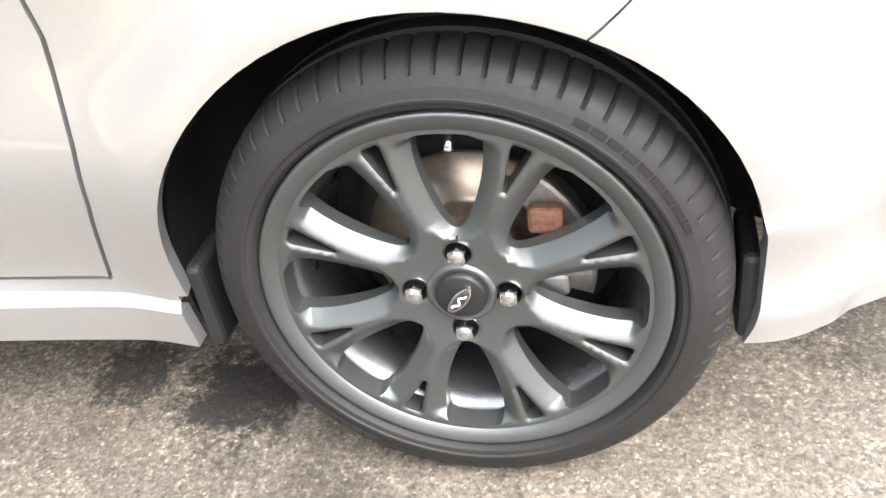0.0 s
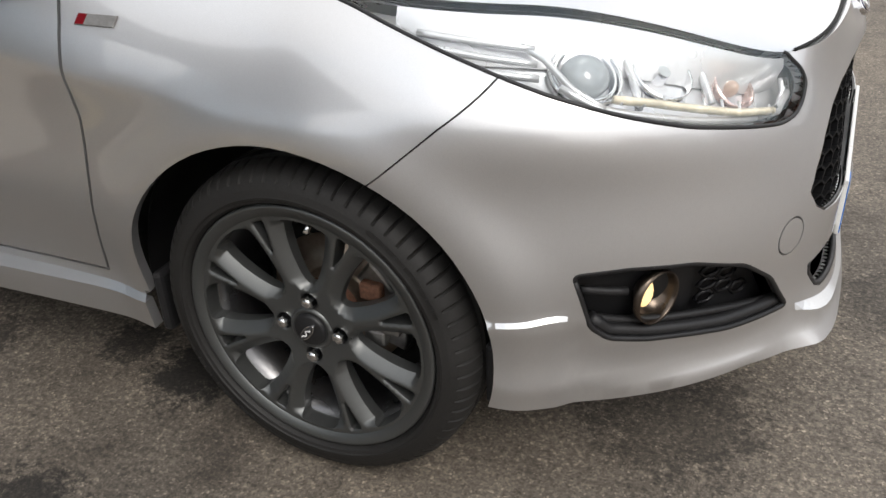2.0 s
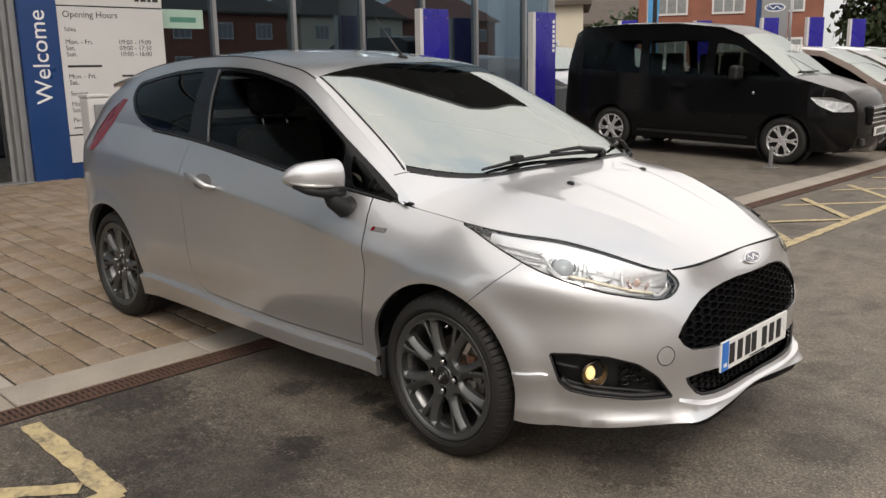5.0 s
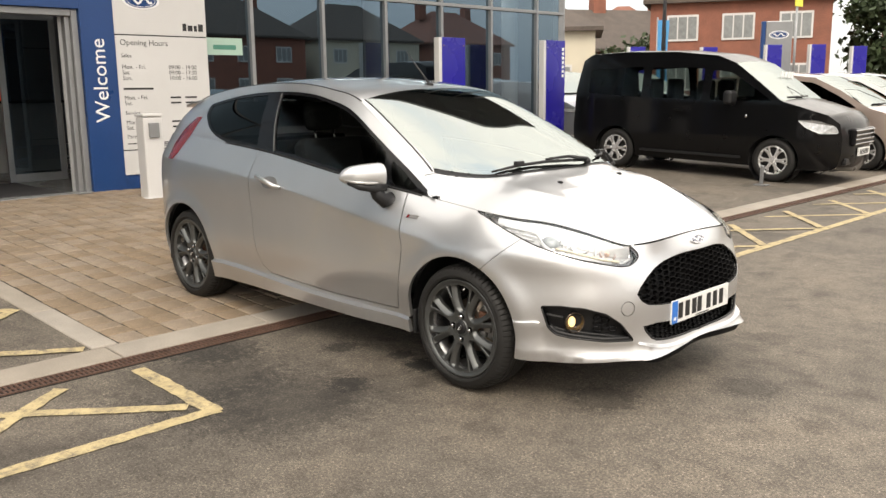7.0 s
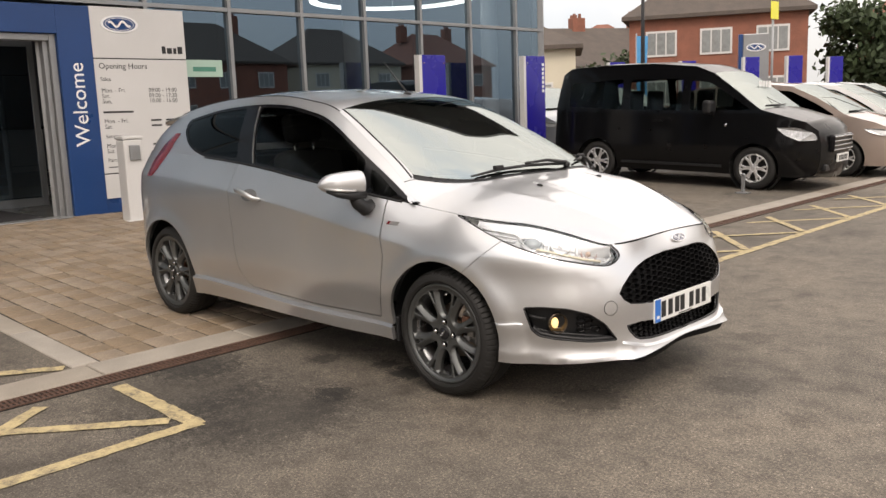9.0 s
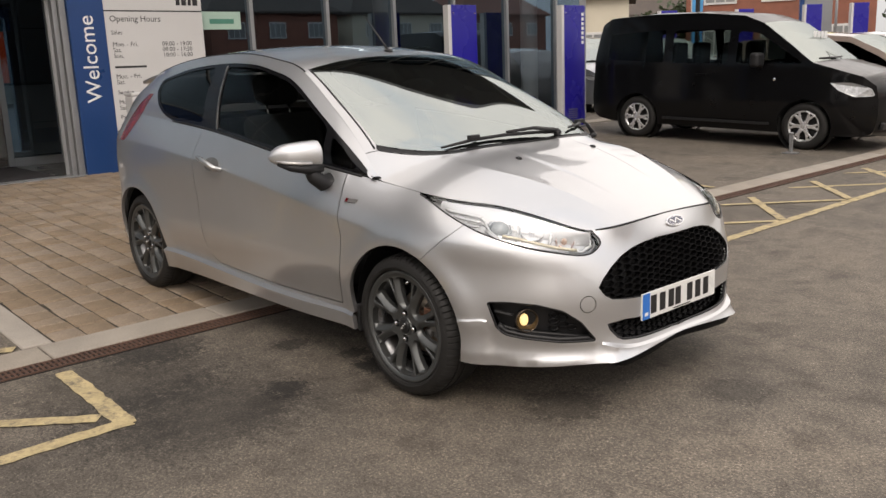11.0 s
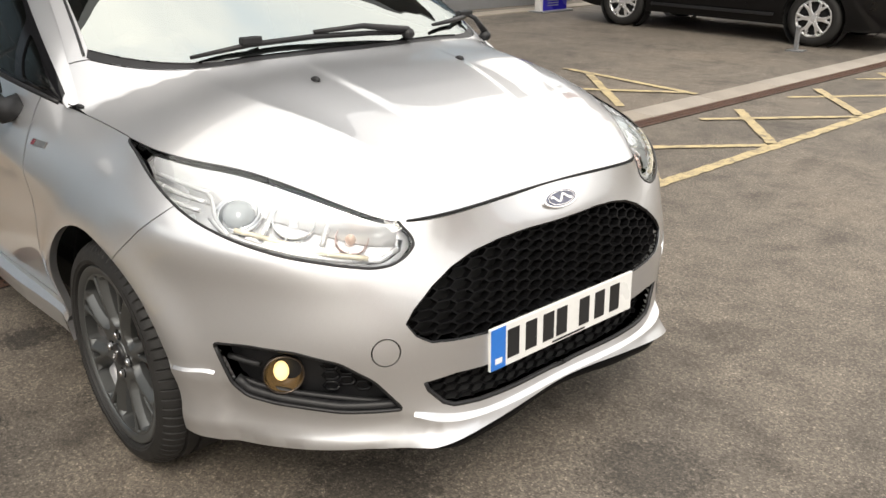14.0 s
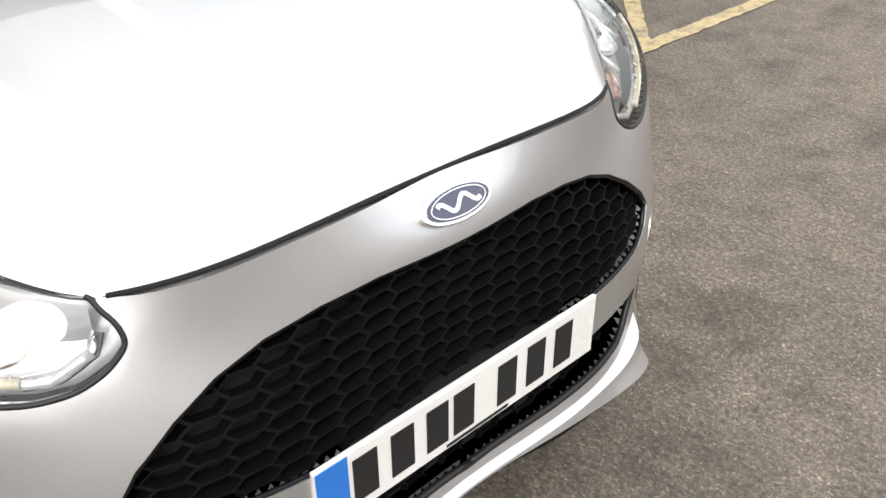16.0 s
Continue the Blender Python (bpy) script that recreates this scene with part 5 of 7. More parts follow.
# ---- door mirrors and handles ----
def door_mirror(sy):
    """The shell in body colour on a black foot, with an indicator in its outer edge."""
    vs, fs = [], []
    n, k = 20, 24
    for i in range(n + 1):
        t = i / n
        y = -0.835 - 0.20 * t
        hx = 0.062 * (1 - 0.38 * t ** 2.5) * min(1, (t * 9 + 0.35)) * math.sqrt(max(0.04, 1 - (max(0, t - 0.72) / 0.28) ** 2))
        hz = 0.069 * (1 - 0.42 * t ** 2.4) * min(1, (t * 9 + 0.35)) * math.sqrt(max(0.04, 1 - (max(0, t - 0.72) / 0.28) ** 2))
        cx, cz = -0.50 - 0.085 * t ** 1.5, 0.972 + 0.004 * t
        for j in range(k):
            a = 2 * math.pi * j / k
            ca, sa = math.cos(a), math.sin(a)
            z = cz + hz * math.copysign(abs(sa) ** 0.8, sa) * (1.0 if sa > 0 else 0.72)
            vs.append((cx + hx * math.copysign(abs(ca) ** 0.75, ca) * (1.0 if ca > 0 else 0.5), y if sy < 0 else -y, z))
    for i in range(n):
        fs += [(i * k + j, i * k + (j + 1) % k, (i + 1) * k + (j + 1) % k, (i + 1) * k + j) for j in range(k)]
    fs += [tuple(range(k)), tuple(n * k + j for j in range(k))]
    shell = finish("door_mirror", mesh_of("door_mirror", vs, fs), M_PAINT, car, "silver mirror shell on a black foot")
    tube("foot", [(-0.47, sy * 0.80, 0.865), (-0.475, sy * 0.845, 0.855), (-0.485, sy * 0.875, 0.885), (-0.50, sy * 0.89, 0.935)], [0.034, 0.036, 0.034, 0.030], M_BLACKPLASTIC, shell, n=14)
    tube("lower_trim", [(-0.465, sy * 0.845, 0.925), (-0.475, sy * 0.92, 0.924), (-0.505, sy * 0.975, 0.934), (-0.55, sy * 1.012, 0.950)], [0.022, 0.022, 0.018, 0.008], M_BLACKPLASTIC, shell, n=12)
    tube("indicator", [(-0.450, sy * 0.90, 0.948), (-0.468, sy * 0.95, 0.950), (-0.502, sy * 0.995, 0.955), (-0.548, sy * 1.022, 0.962)], [0.005, 0.007, 0.007, 0.004], M_LAMPGREY, shell, "clear indicator lens")
    vs = [(-0.545, sy * (0.85 + 0.155 * u), 0.985 + (0.045 - 0.02 * u) * v) for u in (0, 1) for v in (-1, 1)]
    finish("mirror_glass", mesh_of("mirror_glass", vs, [(0, 1, 3, 2)], smooth=False), M_CHROME, shell)
    if sy > 0:                                             # folded in on the far side
        fold = Matrix.Translation((-0.50, 0.872, 0)) @ Matrix.Rotation(radians(68), 4, "Z") @ Matrix.Translation((0.50, -0.872, 0))
        for ob in (shell, *shell.children):
            ob.data.transform(Matrix.Translation((-0.14, -0.015, -0.02)) if ob.name.startswith("foot") else Matrix.Translation((-0.14, -0.03, -0.02)) @ fold)


door_mirror(-1)
door_mirror(1)
for sy in (-1, 1):
    pts = [on_side(s, z, d)[0] for s, z, d in ((-1.545, 0.898, 0.0), (-1.525, 0.895, -0.032), (-1.44, 0.880, -0.042), (-1.355, 0.862, -0.032), (-1.335, 0.858, 0.0))]
    handle = tube("door_handle", [(p.x, p.y * -sy, p.z) for p in pts], [0.015, 0.019, 0.020, 0.019, 0.015], M_PAINT, car, "silver pull handle", n=14, flat=0.7)
    p, m = on_side(-1.44, 0.880, -0.0015)
    o = prism(bmesh.new(), [(0.072 * math.cos(t), 0.036 * math.sin(t)) for t in np.linspace(0, 2 * math.pi, 28, endpoint=False)], -0.001, 0.0012, Matrix.Translation(p) @ m)
    rec = part("handle_recess", o, M_STEEL, handle)
    if sy > 0:
        rec.data.transform(Matrix.Diagonal((1, -1, 1, 1)))
        rec.data.flip_normals()

# ---- tail lamps and roof spoiler ----
def flank_y(x, z):
    """How far out the rear flank stands at x and height z."""
    belt, rail = float(RAIL_Z[5](np.array(x))), rail_at(np.array(x))
    if z < belt:
        return -float(side(np.array([(x, z)]))[0][1])
    return -float(cabin(np.array([(x, (z - belt) / (float(rail[1]) - belt))]))[0][1])


for sy in (-1, 1):
    vs, fs = [], []
    n = 16
    for i in range(n + 1):
        t = i / n
        z = 0.955 + 0.27 * t
        x = float(np.interp(z, (0.955, 0.99, 1.10, 1.225), (-2.62, -2.585, -2.53, -2.465)))
        wide = 0.03 + 0.12 * math.sin(math.pi * (0.1 + 0.8 * t)) ** 0.8
        for k in range(7):
            w = k / 6
            q = x - wide * w
            vs.append((q, sy * (flank_y(q, z) + 0.009 * math.sin(math.pi * (0.05 + 0.9 * w))), z))
    for i in range(n):
        fs += [(i * 7 + k, i * 7 + k + 1, i * 7 + k + 8, i * 7 + k + 7) for k in range(6)]
    finish("tail_lamp", mesh_of("tail_lamp", vs, fs), M_RED, car, "red tail lamp")
vs, fs = [], []
for i, (x, z, w) in enumerate(((-2.55, 1.405, 0.54), (-2.75, 1.372, 0.55), (-2.93, 1.345, 0.54), (-2.95, 1.325, 0.53), (-2.75, 1.335, 0.50))):
    for k in range(13):
        u = -1 + k / 6
        vs.append((x - 0.02 * (1 - u * u), w * u, z - 0.045 * abs(u) ** 2.4))
for i in range(4):
    fs += [(i * 13 + k, i * 13 + k + 1, i * 13 + k + 14, i * 13 + k + 13) for k in range(12)]
fs += [(52 + k, 53 + k, k + 1, k) for k in range(12)] + [(0, 13, 26, 39, 52), (12, 64, 51, 38, 25)]
finish("roof_spoiler", mesh_of("roof_spoiler", vs, fs), M_PAINT, car)

# ---- inside the car ----
boxed("dashboard", -0.55, -0.12, -0.62, 0.62, 0.60, 0.90, M_SEAT, car, bevel=0.06, seg=4)
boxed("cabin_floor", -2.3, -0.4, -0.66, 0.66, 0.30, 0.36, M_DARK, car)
for y in (-0.36, 0.36):
    seat = boxed("front_seat", -1.45, -0.95, y - 0.24, y + 0.24, 0.36, 0.58, M_SEAT, car, "dark cloth seat", bevel=0.06, seg=4)
    o = box(bmesh.new(), -0.07, 0.07, -0.23, 0.23, 0, 0.60, 0.06, 4)
    bmesh.ops.transform(o, matrix=pose(-1.42, y, 0.52, 0, -14, 0), verts=o.verts)
    part("backrest", o, M_SEAT, seat)
    o = box(bmesh.new(), -0.05, 0.05, -0.13, 0.13, 0, 0.17, 0.045, 4)
    bmesh.ops.transform(o, matrix=pose(-1.58, y, 1.15, 0, -10, 0), verts=o.verts)
    part("headrest", o, M_SEAT, seat)
    for d in (-0.07, 0.07):
        tube("post", [(-1.565, y + d, 1.05), (-1.59, y + d, 1.17)], 0.007, M_CHROME, seat, n=8)
boxed("rear_seat", -2.45, -2.2, -0.62, 0.62, 0.4, 1.05, M_SEAT, car, bevel=0.08, seg=4)
vs, fs = [], []
for i in range(32):
    a = 2 * math.pi * i / 32
    for j in range(8):
        b = 2 * math.pi * j / 8
        vs.append(pose(-0.68, -0.36, 0.86, 0, -65, 0) @ Vector(((0.17 + 0.014 * math.cos(b)) * math.cos(a), (0.17 + 0.014 * math.cos(b)) * math.sin(a), 0.014 * math.sin(b))))
for i in range(32):
    fs += [(i * 8 + j, i * 8 + (j + 1) % 8, ((i + 1) % 32) * 8 + (j + 1) % 8, ((i + 1) % 32) * 8 + j) for j in range(8)]
finish("steering_wheel", mesh_of("steering_wheel", vs, fs), M_BLACKPLASTIC, car)
o = dome(bmesh.new(), (-0.80, 0.0, 1.235), (0.025, 0.11, 0.035), 20, 10)
part("inner_mirror", o, M_BLACKPLASTIC, car)

# ---- wheels: grey eight-spoke alloys on low tyres ----
M_DISC = mat("brake_steel", (0.30, 0.24, 0.19), 0.35, 0.85, var=0.2, scale=20, rvar=0.1)


def polar(pts):
    return [(q * math.sin(radians(a)), q * math.cos(radians(a))) for q, a in pts]


def from_line(p, line):
    """Distance of each point p from an open line."""
    a, b = np.asarray(line[:-1]), np.asarray(line[1:])
    d = b - a
    k = np.clip(((p[:, None] - a) * d).sum(2) / ((d * d).sum(1) + 1e-12), 0, 1)
    return np.sqrt((((a + d * k[..., None]) - p[:, None]) ** 2).sum(2)).min(1)


# the edge of the opening between two spokes: distance from the axle and angle from the middle of the spoke
OPEN_EDGE = [(0.0800, 22.5), (0.0805, 20.6), (0.0825, 18.6), (0.0865, 16.4), (0.0925, 14.6), (0.101, 13.0), (0.113, 11.6), (0.128, 10.7), (0.145, 10.2), (0.162, 10.2), (0.178, 10.6),
             (0.192, 11.3), (0.2005, 12.1), (0.2045, 13.2), (0.2062, 15.0)]
FORK = rounded([(-0.0022, 0.148), (0.0022, 0.148), (0.0112, 0.2005), (0.0085, 0.2045), (-0.0085, 0.2045), (-0.0112, 0.2005)], 0.002, 3)


def spoke_mesh(nut_side):
    """One sector of the wheel's face with its spoke: a raised back, hollow flanks that fall to the openings, deep side walls,
    and half of the well for a wheel nut on the side named."""
    R0, R1, A = 0.038, 0.2115, 22.5
    edge_r = polar(OPEN_EDGE)
    edge_l = [(-x, z) for x, z in edge_r]
    outer = polar([(0.2064, 18.0), (0.2065, 21.0), (0.2065, 25.0), (0.16, 26.0), (0.0800, 26.0)])
    hole_r, hole_l = edge_r + outer, [(-x, z) for x, z in edge_r + outer]
    domain = polar([(R0, a) for a in np.linspace(-A, A, 9)] + [(R1, a) for a in np.linspace(A, -A, 25)])
    cx, cz = polar([(0.054, A * nut_side)])[0]
    well = circle(cx, cz, 0.0150, 36)
    v, got = regions(domain, [("void", hole_r), ("void", hole_l), ("void", FORK), ("void", well)], 0.0042)
    f = got["rest"]
    slit = FORK + FORK[:1]

    def depth(p):
        q = np.hypot(p[:, 0], p[:, 1])
        u = np.clip((q - 0.05) / 0.16, 0, 1)
        base = 0.0150 - 0.0095 * u ** 1.2 - 0.004 * np.sin(np.pi * u)
        e = np.minimum(from_line(p, edge_r), from_line(p, edge_l)) * np.where(inside(p, hole_r) | inside(p, hole_l), -1, 1)
        rim_zone = np.clip((0.2035 - q) / 0.010, 0, 1)
        reach = 0.0200 * np.clip((q - 0.055) / 0.04, 0.25, 1)
        flank = 0.0165 * np.clip(1 - e / reach, 0, 2) ** 1.35 * rim_zone
        lip = 0.0030 * np.clip(1 - from_line(p, slit) * np.where(inside(p, FORK), -1, 1) / 0.0045, 0, 2) ** 1.5
        cup = 0.0025 * np.clip(1 - (np.hypot(p[:, 0] - cx, p[:, 1] - cz) - 0.0150) / 0.004, 0, 2) ** 1.6
        return base + flank + lip + cup

    used, inv = np.unique(f, return_inverse=True)
    p, tri = v[used], inv.reshape(f.shape)
    h = 4e-4
    y = depth(p)
    gx, gz = (depth(p + (h, 0)) - depth(p - (h, 0))) / (2 * h), (depth(p + (0, h)) - depth(p - (0, h))) / (2 * h)
    nrm = np.stack([gx, -np.ones(len(p)), gz], 1)
    nrm /= np.linalg.norm(nrm, axis=1)[:, None]
    pts = np.stack([p[:, 0], y, p[:, 1]], 1)
    c = np.cross(pts[tri[:, 1]] - pts[tri[:, 0]], pts[tri[:, 2]] - pts[tri[:, 0]])
    flip = (c * nrm[tri[:, 0]]).sum(1) < 0
    tri[flip] = tri[flip][:, ::-1]
    vs, ns, fs = list(pts), list(nrm), [tuple(t) for t in tri]
    seen = {(t[k], t[(k + 1) % 3]) for t in fs for k in range(3)}
    for a, b in [q for q in seen if (q[1], q[0]) not in seen]:
        m = (p[a] + p[b]) / 2
        if abs(abs(math.degrees(math.atan2(m[0], m[1]))) - A) < 0.25 or np.hypot(*m) < R0 + 0.002 or np.hypot(*m) > R1 - 0.002:
            continue
        side_n = np.cross(pts[b] - pts[a], (0, 1, 0))
        side_n /= np.linalg.norm(side_n) + 1e-12
        o = len(vs)
        vs += [pts[a], pts[b], pts[b] * (1, 0, 1) + (0, 0.043, 0), pts[a] * (1, 0, 1) + (0, 0.043, 0)]
        ns += [-side_n] * 4
        fs.append((o + 1, o, o + 3, o + 2))
    me = mesh_of("spoke", np.array(vs), fs, np.array(ns))
    me.materials.append(M_ALLOY)
    return me


SPOKE_DATA = [spoke_mesh(-1), spoke_mesh(1)]


def build_wheel():
    """One wheel at the origin, its face towards -y; returns the rim, which carries the other parts."""
    prof = [(0.2335, 0.006), (0.2328, 0.001), (0.2305, -0.0015), (0.2270, -0.001), (0.2130, 0.003), (0.2100, 0.008), (0.2085, 0.030), (0.205, 0.036)]
    vs, fs = lathe(prof, 96)
    rim = finish("wheel", mesh_of("wheel", vs, fs), M_ALLOY, car, "dark grey eight-spoke alloy wheel")
    vs, fs = lathe([(0.205, 0.036), (0.196, 0.046), (0.189, 0.080), (0.184, 0.120), (0.186, 0.165), (0.205, 0.178)], 96)
    finish("barrel", mesh_of("barrel", vs, fs), M_BARREL, rim, "bright inner barrel")
    # tyre, with slits across its shoulder and grooves round its tread
    prof = [(0.2330, 0.012), (0.2350, 0.002), (0.2400, -0.006), (0.2455, -0.0075), (0.2470, -0.0095), (0.2500, -0.0098), (0.2520, -0.0085), (0.262, -0.0085), (0.2635, -0.0075),
            (0.273, -0.0045), (0.2815, 0.0030), (0.2880, 0.0125), (0.2925, 0.0225), (0.2950, 0.0330), (0.2960, 0.0440), (0.2900, 0.0460), (0.2900, 0.0530), (0.2968, 0.0550), (0.2975, 0.0800),
            (0.2910, 0.0820), (0.2910, 0.0900), (0.2978, 0.0920), (0.2975, 0.1300), (0.2960, 0.1600), (0.2880, 0.1850), (0.2700, 0.2000), (0.2350, 0.1900)]
    n = 576
    vs, fs = lathe(prof, n)
    k = len(prof)
    for i in range(n):
        if i % 8 == 0:
            for q in range(10, 15):
                x, y, z = vs[i * k + q]
                r = math.hypot(x, z)
                g = (r - 0.0055) / r
                vs[i * k + q] = (x * g, y + 0.001, z * g)
    tyre = finish("tyre", mesh_of("tyre", vs, fs), M_RUBBER, rim, "black low-profile tyre")
    tyre.data.set_sharp_from_angle(angle=radians(35))
    for a0 in (25, 205):
        for j in range(9):
            a = radians(a0 + j * 4.2)
            o = prism(bmesh.new(), [(-0.0035, -0.008), (0.0035, -0.008), (0.0035, 0.008), (-0.0035, 0.008)], 0.0, 0.0016,
                      Matrix.Rotation(-a, 4, "Y") @ pose(0.262, -0.0078, 0, 90, 0, 0))
            part("sidewall_bar", o, M_RUBBER, tyre)
    # spokes: eight alike sectors of one casting, each forked towards the rim
    for i in range(8):
        ob = new("spoke", SPOKE_DATA[i % 2])
        ob.parent = rim
        ob.rotation_euler = (0, radians(22.5 + 45 * i), 0)
    # hub, cap and nuts
    vs, fs = lathe([(0.0, 0.0125), (0.032, 0.0125), (0.0335, 0.0115), (0.0365, 0.0115), (0.040, 0.014), (0.042, 0.04)], 64)
    finish("hub", mesh_of("hub", vs, fs), M_ALLOY, rim)
    vs, fs = lathe([(0.0, 0.005), (0.026, 0.0055), (0.0295, 0.0075), (0.030, 0.0135)], 48)
    cap = finish("hub_cap", mesh_of("hub_cap", vs, fs), M_BLACKPLASTIC, rim, "black centre cap")
    oval_badge(Vector((0, 0.004, 0)), pose(0, 0, 0, 90, 0, 0) @ pose(0, 0, 0, 0, 0, 52), 0.021, 0.0085, cap, "cap_badge", M_CHROME, M_INK)
    for i in range(4):
        a = radians(90 * i)
        c = Vector((0.054 * math.sin(a), 0, 0.054 * math.cos(a)))
        vs, fs = lathe([(0.0152, 0.0155), (0.0148, 0.0175), (0.0140, 0.028), (0.0, 0.028)], 28)
        finish("nut_well", mesh_of("nut_well", [Vector(v) + c for v in vs], fs), M_BLACKPLASTIC, rim)
        o = cyl(bmesh.new(), c + Vector((0, 0.028, 0)), c + Vector((0, 0.0065, 0)), 0.0118, 0.0108, 6)
        nut = part("wheel_nut", o, M_CHROME, rim)
        part("nut_cap", dome(bmesh.new(), c + Vector((0, 0.0068, 0)), (0.0085, 0.004, 0.0085), 16, 8), M_CHROME, nut)
    tube("valve", [(0.0, 0.05, 0.196), (0.0, 0.035, 0.186), (0.0, 0.024, 0.176)], [0.005, 0.0045, 0.0052], M_CHROME, rim, n=10)
    # brake disc, shield and caliper
    vs, fs = lathe([(0.062, 0.075), (0.066, 0.098), (0.072, 0.104), (0.129, 0.104), (0.130, 0.112)], 64)
    finish("brake_disc", mesh_of("brake_disc", vs, fs), M_DISC, rim, "worn steel brake disc")
    vs, fs = lathe([(0.03, 0.07), (0.062, 0.072), (0.064, 0.10)], 48)
    finish("disc_bell", mesh_of("disc_bell", vs, fs), M_RUST, rim)
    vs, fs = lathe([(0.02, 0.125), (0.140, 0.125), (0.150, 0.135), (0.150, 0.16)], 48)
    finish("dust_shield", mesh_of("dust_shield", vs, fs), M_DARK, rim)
    # flat black disc painted as the shade deep inside the wheel
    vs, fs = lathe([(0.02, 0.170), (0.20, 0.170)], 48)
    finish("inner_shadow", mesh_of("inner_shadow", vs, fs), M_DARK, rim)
    return rim


def caliper(rim, sx):
    o = bmesh.new()
    pts = []
    for a in np.linspace(35, 105, 9):
        pts.append((0.150 * math.sin(radians(a)), 0.150 * math.cos(radians(a))))
    for a in np.linspace(105, 35, 9):
        r = 0.092 + 0.014 * math.sin(radians(a * 3))
        pts.append((r * math.sin(radians(a)), r * math.cos(radians(a))))
    prism(o, [(x * sx, z) for x, z in pts], -0.095, -0.066, Matrix(((1, 0, 0, 0), (0, 0, -1, 0), (0, 1, 0, 0), (0, 0, 0, 1))), 0.006)
    cal = part("caliper", o, M_STEEL, rim, "grimy brake caliper")
    for a, r, m in ((52, 0.118, M_RUST), (84, 0.126, M_STEEL), (98, 0.10, M_STEEL)):
        c = (sx * r * math.sin(radians(a)), 0.058, r * math.cos(radians(a)))
        boxed("caliper_lug", c[0] - 0.020, c[0] + 0.020, c[1] - 0.008, c[1] + 0.03, c[2] - 0.016, c[2] + 0.016, m, cal, bevel=0.006)
    return cal


front_wheel = build_wheel()
spots = [(0.0, -0.8185, 0.298, 0), (-2.489, -0.816, 0.330, 0), (0.0, 0.814, 0.298, 180), (-2.489, 0.812, 0.330, 180)]
for i, (x, y, z, turn) in enumerate(spots):
    spin = 2 if i == 0 else 20
    m = pose(x, y, z, 0, 0, turn) @ pose(0, 0, 0, 0, spin, 0)
    w = front_wheel if i == 0 else copy_thing(front_wheel, m)
    w.matrix_basis = m
caliper(front_wheel, 1)

# ---- the showroom: glass front in a grey grid, blue entrance portal, price board ----
BASE = ground_z(WALL_X)                      # level of the floor inside
ROOF_Z, BACK_X2, LEFT_Y, CORNER_Y = 7.2, -19.0, -14.0, 9.86
show = tagged(new("showroom"), "glass-fronted car showroom with grey mullions and a flat roof", "building", kind="structure")
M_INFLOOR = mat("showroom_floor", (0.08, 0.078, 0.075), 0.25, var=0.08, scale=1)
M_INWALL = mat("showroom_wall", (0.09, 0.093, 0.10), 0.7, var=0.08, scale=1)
M_MAT = mat("entrance_mat", (0.018, 0.016, 0.018), 0.95, var=0.3, fine=200, bump=0.002)
M_ORANGE = glow("lit_orange_panel", (1.0, 0.10, 0.015), 0.075)
M_RING = glow("ring_light", (0.95, 1.0, 1.0), 4.0)
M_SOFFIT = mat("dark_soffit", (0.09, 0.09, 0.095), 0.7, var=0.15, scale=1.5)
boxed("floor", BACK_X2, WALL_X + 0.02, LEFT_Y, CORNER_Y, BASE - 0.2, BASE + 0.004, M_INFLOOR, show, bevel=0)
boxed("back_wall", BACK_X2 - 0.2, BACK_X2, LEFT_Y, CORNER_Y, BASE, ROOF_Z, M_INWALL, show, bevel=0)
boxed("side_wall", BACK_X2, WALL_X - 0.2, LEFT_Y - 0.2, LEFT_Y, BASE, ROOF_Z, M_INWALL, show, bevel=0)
# the roof reaches well out over the entrance and draws back towards the corner in a bow
PLAN = [(-4.7, LEFT_Y), (-4.7, 2.6), (-4.4, 4.4), (-4.4, 7.2), (-5.5, 10.6), (-8.6, 11.4), (BACK_X2 - 0.2, 11.4), (BACK_X2 - 0.2, LEFT_Y)]
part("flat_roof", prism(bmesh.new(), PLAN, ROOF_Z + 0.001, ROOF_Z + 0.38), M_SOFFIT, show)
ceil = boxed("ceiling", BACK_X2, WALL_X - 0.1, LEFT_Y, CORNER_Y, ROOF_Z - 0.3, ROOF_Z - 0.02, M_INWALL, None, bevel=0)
tagged(ceil, "pale plain showroom ceiling", "ceiling", kind="structure")

front = tagged(new("wall_front"), "curtain wall of glass panes in grey aluminium", "curtain wall", kind="structure")
bars_y = [-12.6 + 1.2 * i for i in range(9)] + [1.80, 3.0, 4.2, 5.4, 6.61, 7.82, 9.07]
rows_z = [BASE + 0.16, 2.74, 4.0, 5.25, 6.5]
DOOR_L, DOOR_R, DOOR_T = -2.55, 0.56, 2.31     # the entrance
for y in bars_y:
    lowest = BASE if not (DOOR_L < y < DOOR_R) else 2.64
    boxed("mullion", WALL_X - 0.10, WALL_X + 0.02, y - 0.027, y + 0.027, lowest, ROOF_Z, M_ALU, front, bevel=0.004)
for z in rows_z:
    if z < 1:
        boxed("sill", WALL_X - 0.10, WALL_X + 0.05, 1.0, CORNER_Y, BASE, z, M_ALU, front, bevel=0.006)
        boxed("sill", WALL_X - 0.10, WALL_X + 0.05, LEFT_Y, DOOR_L - 0.25, BASE, z, M_ALU, front, bevel=0.006)
    else:
        boxed("transom", WALL_X - 0.095, WALL_X + 0.015, LEFT_Y, CORNER_Y, z - 0.027, z + 0.027, M_ALU, front, bevel=0.004)
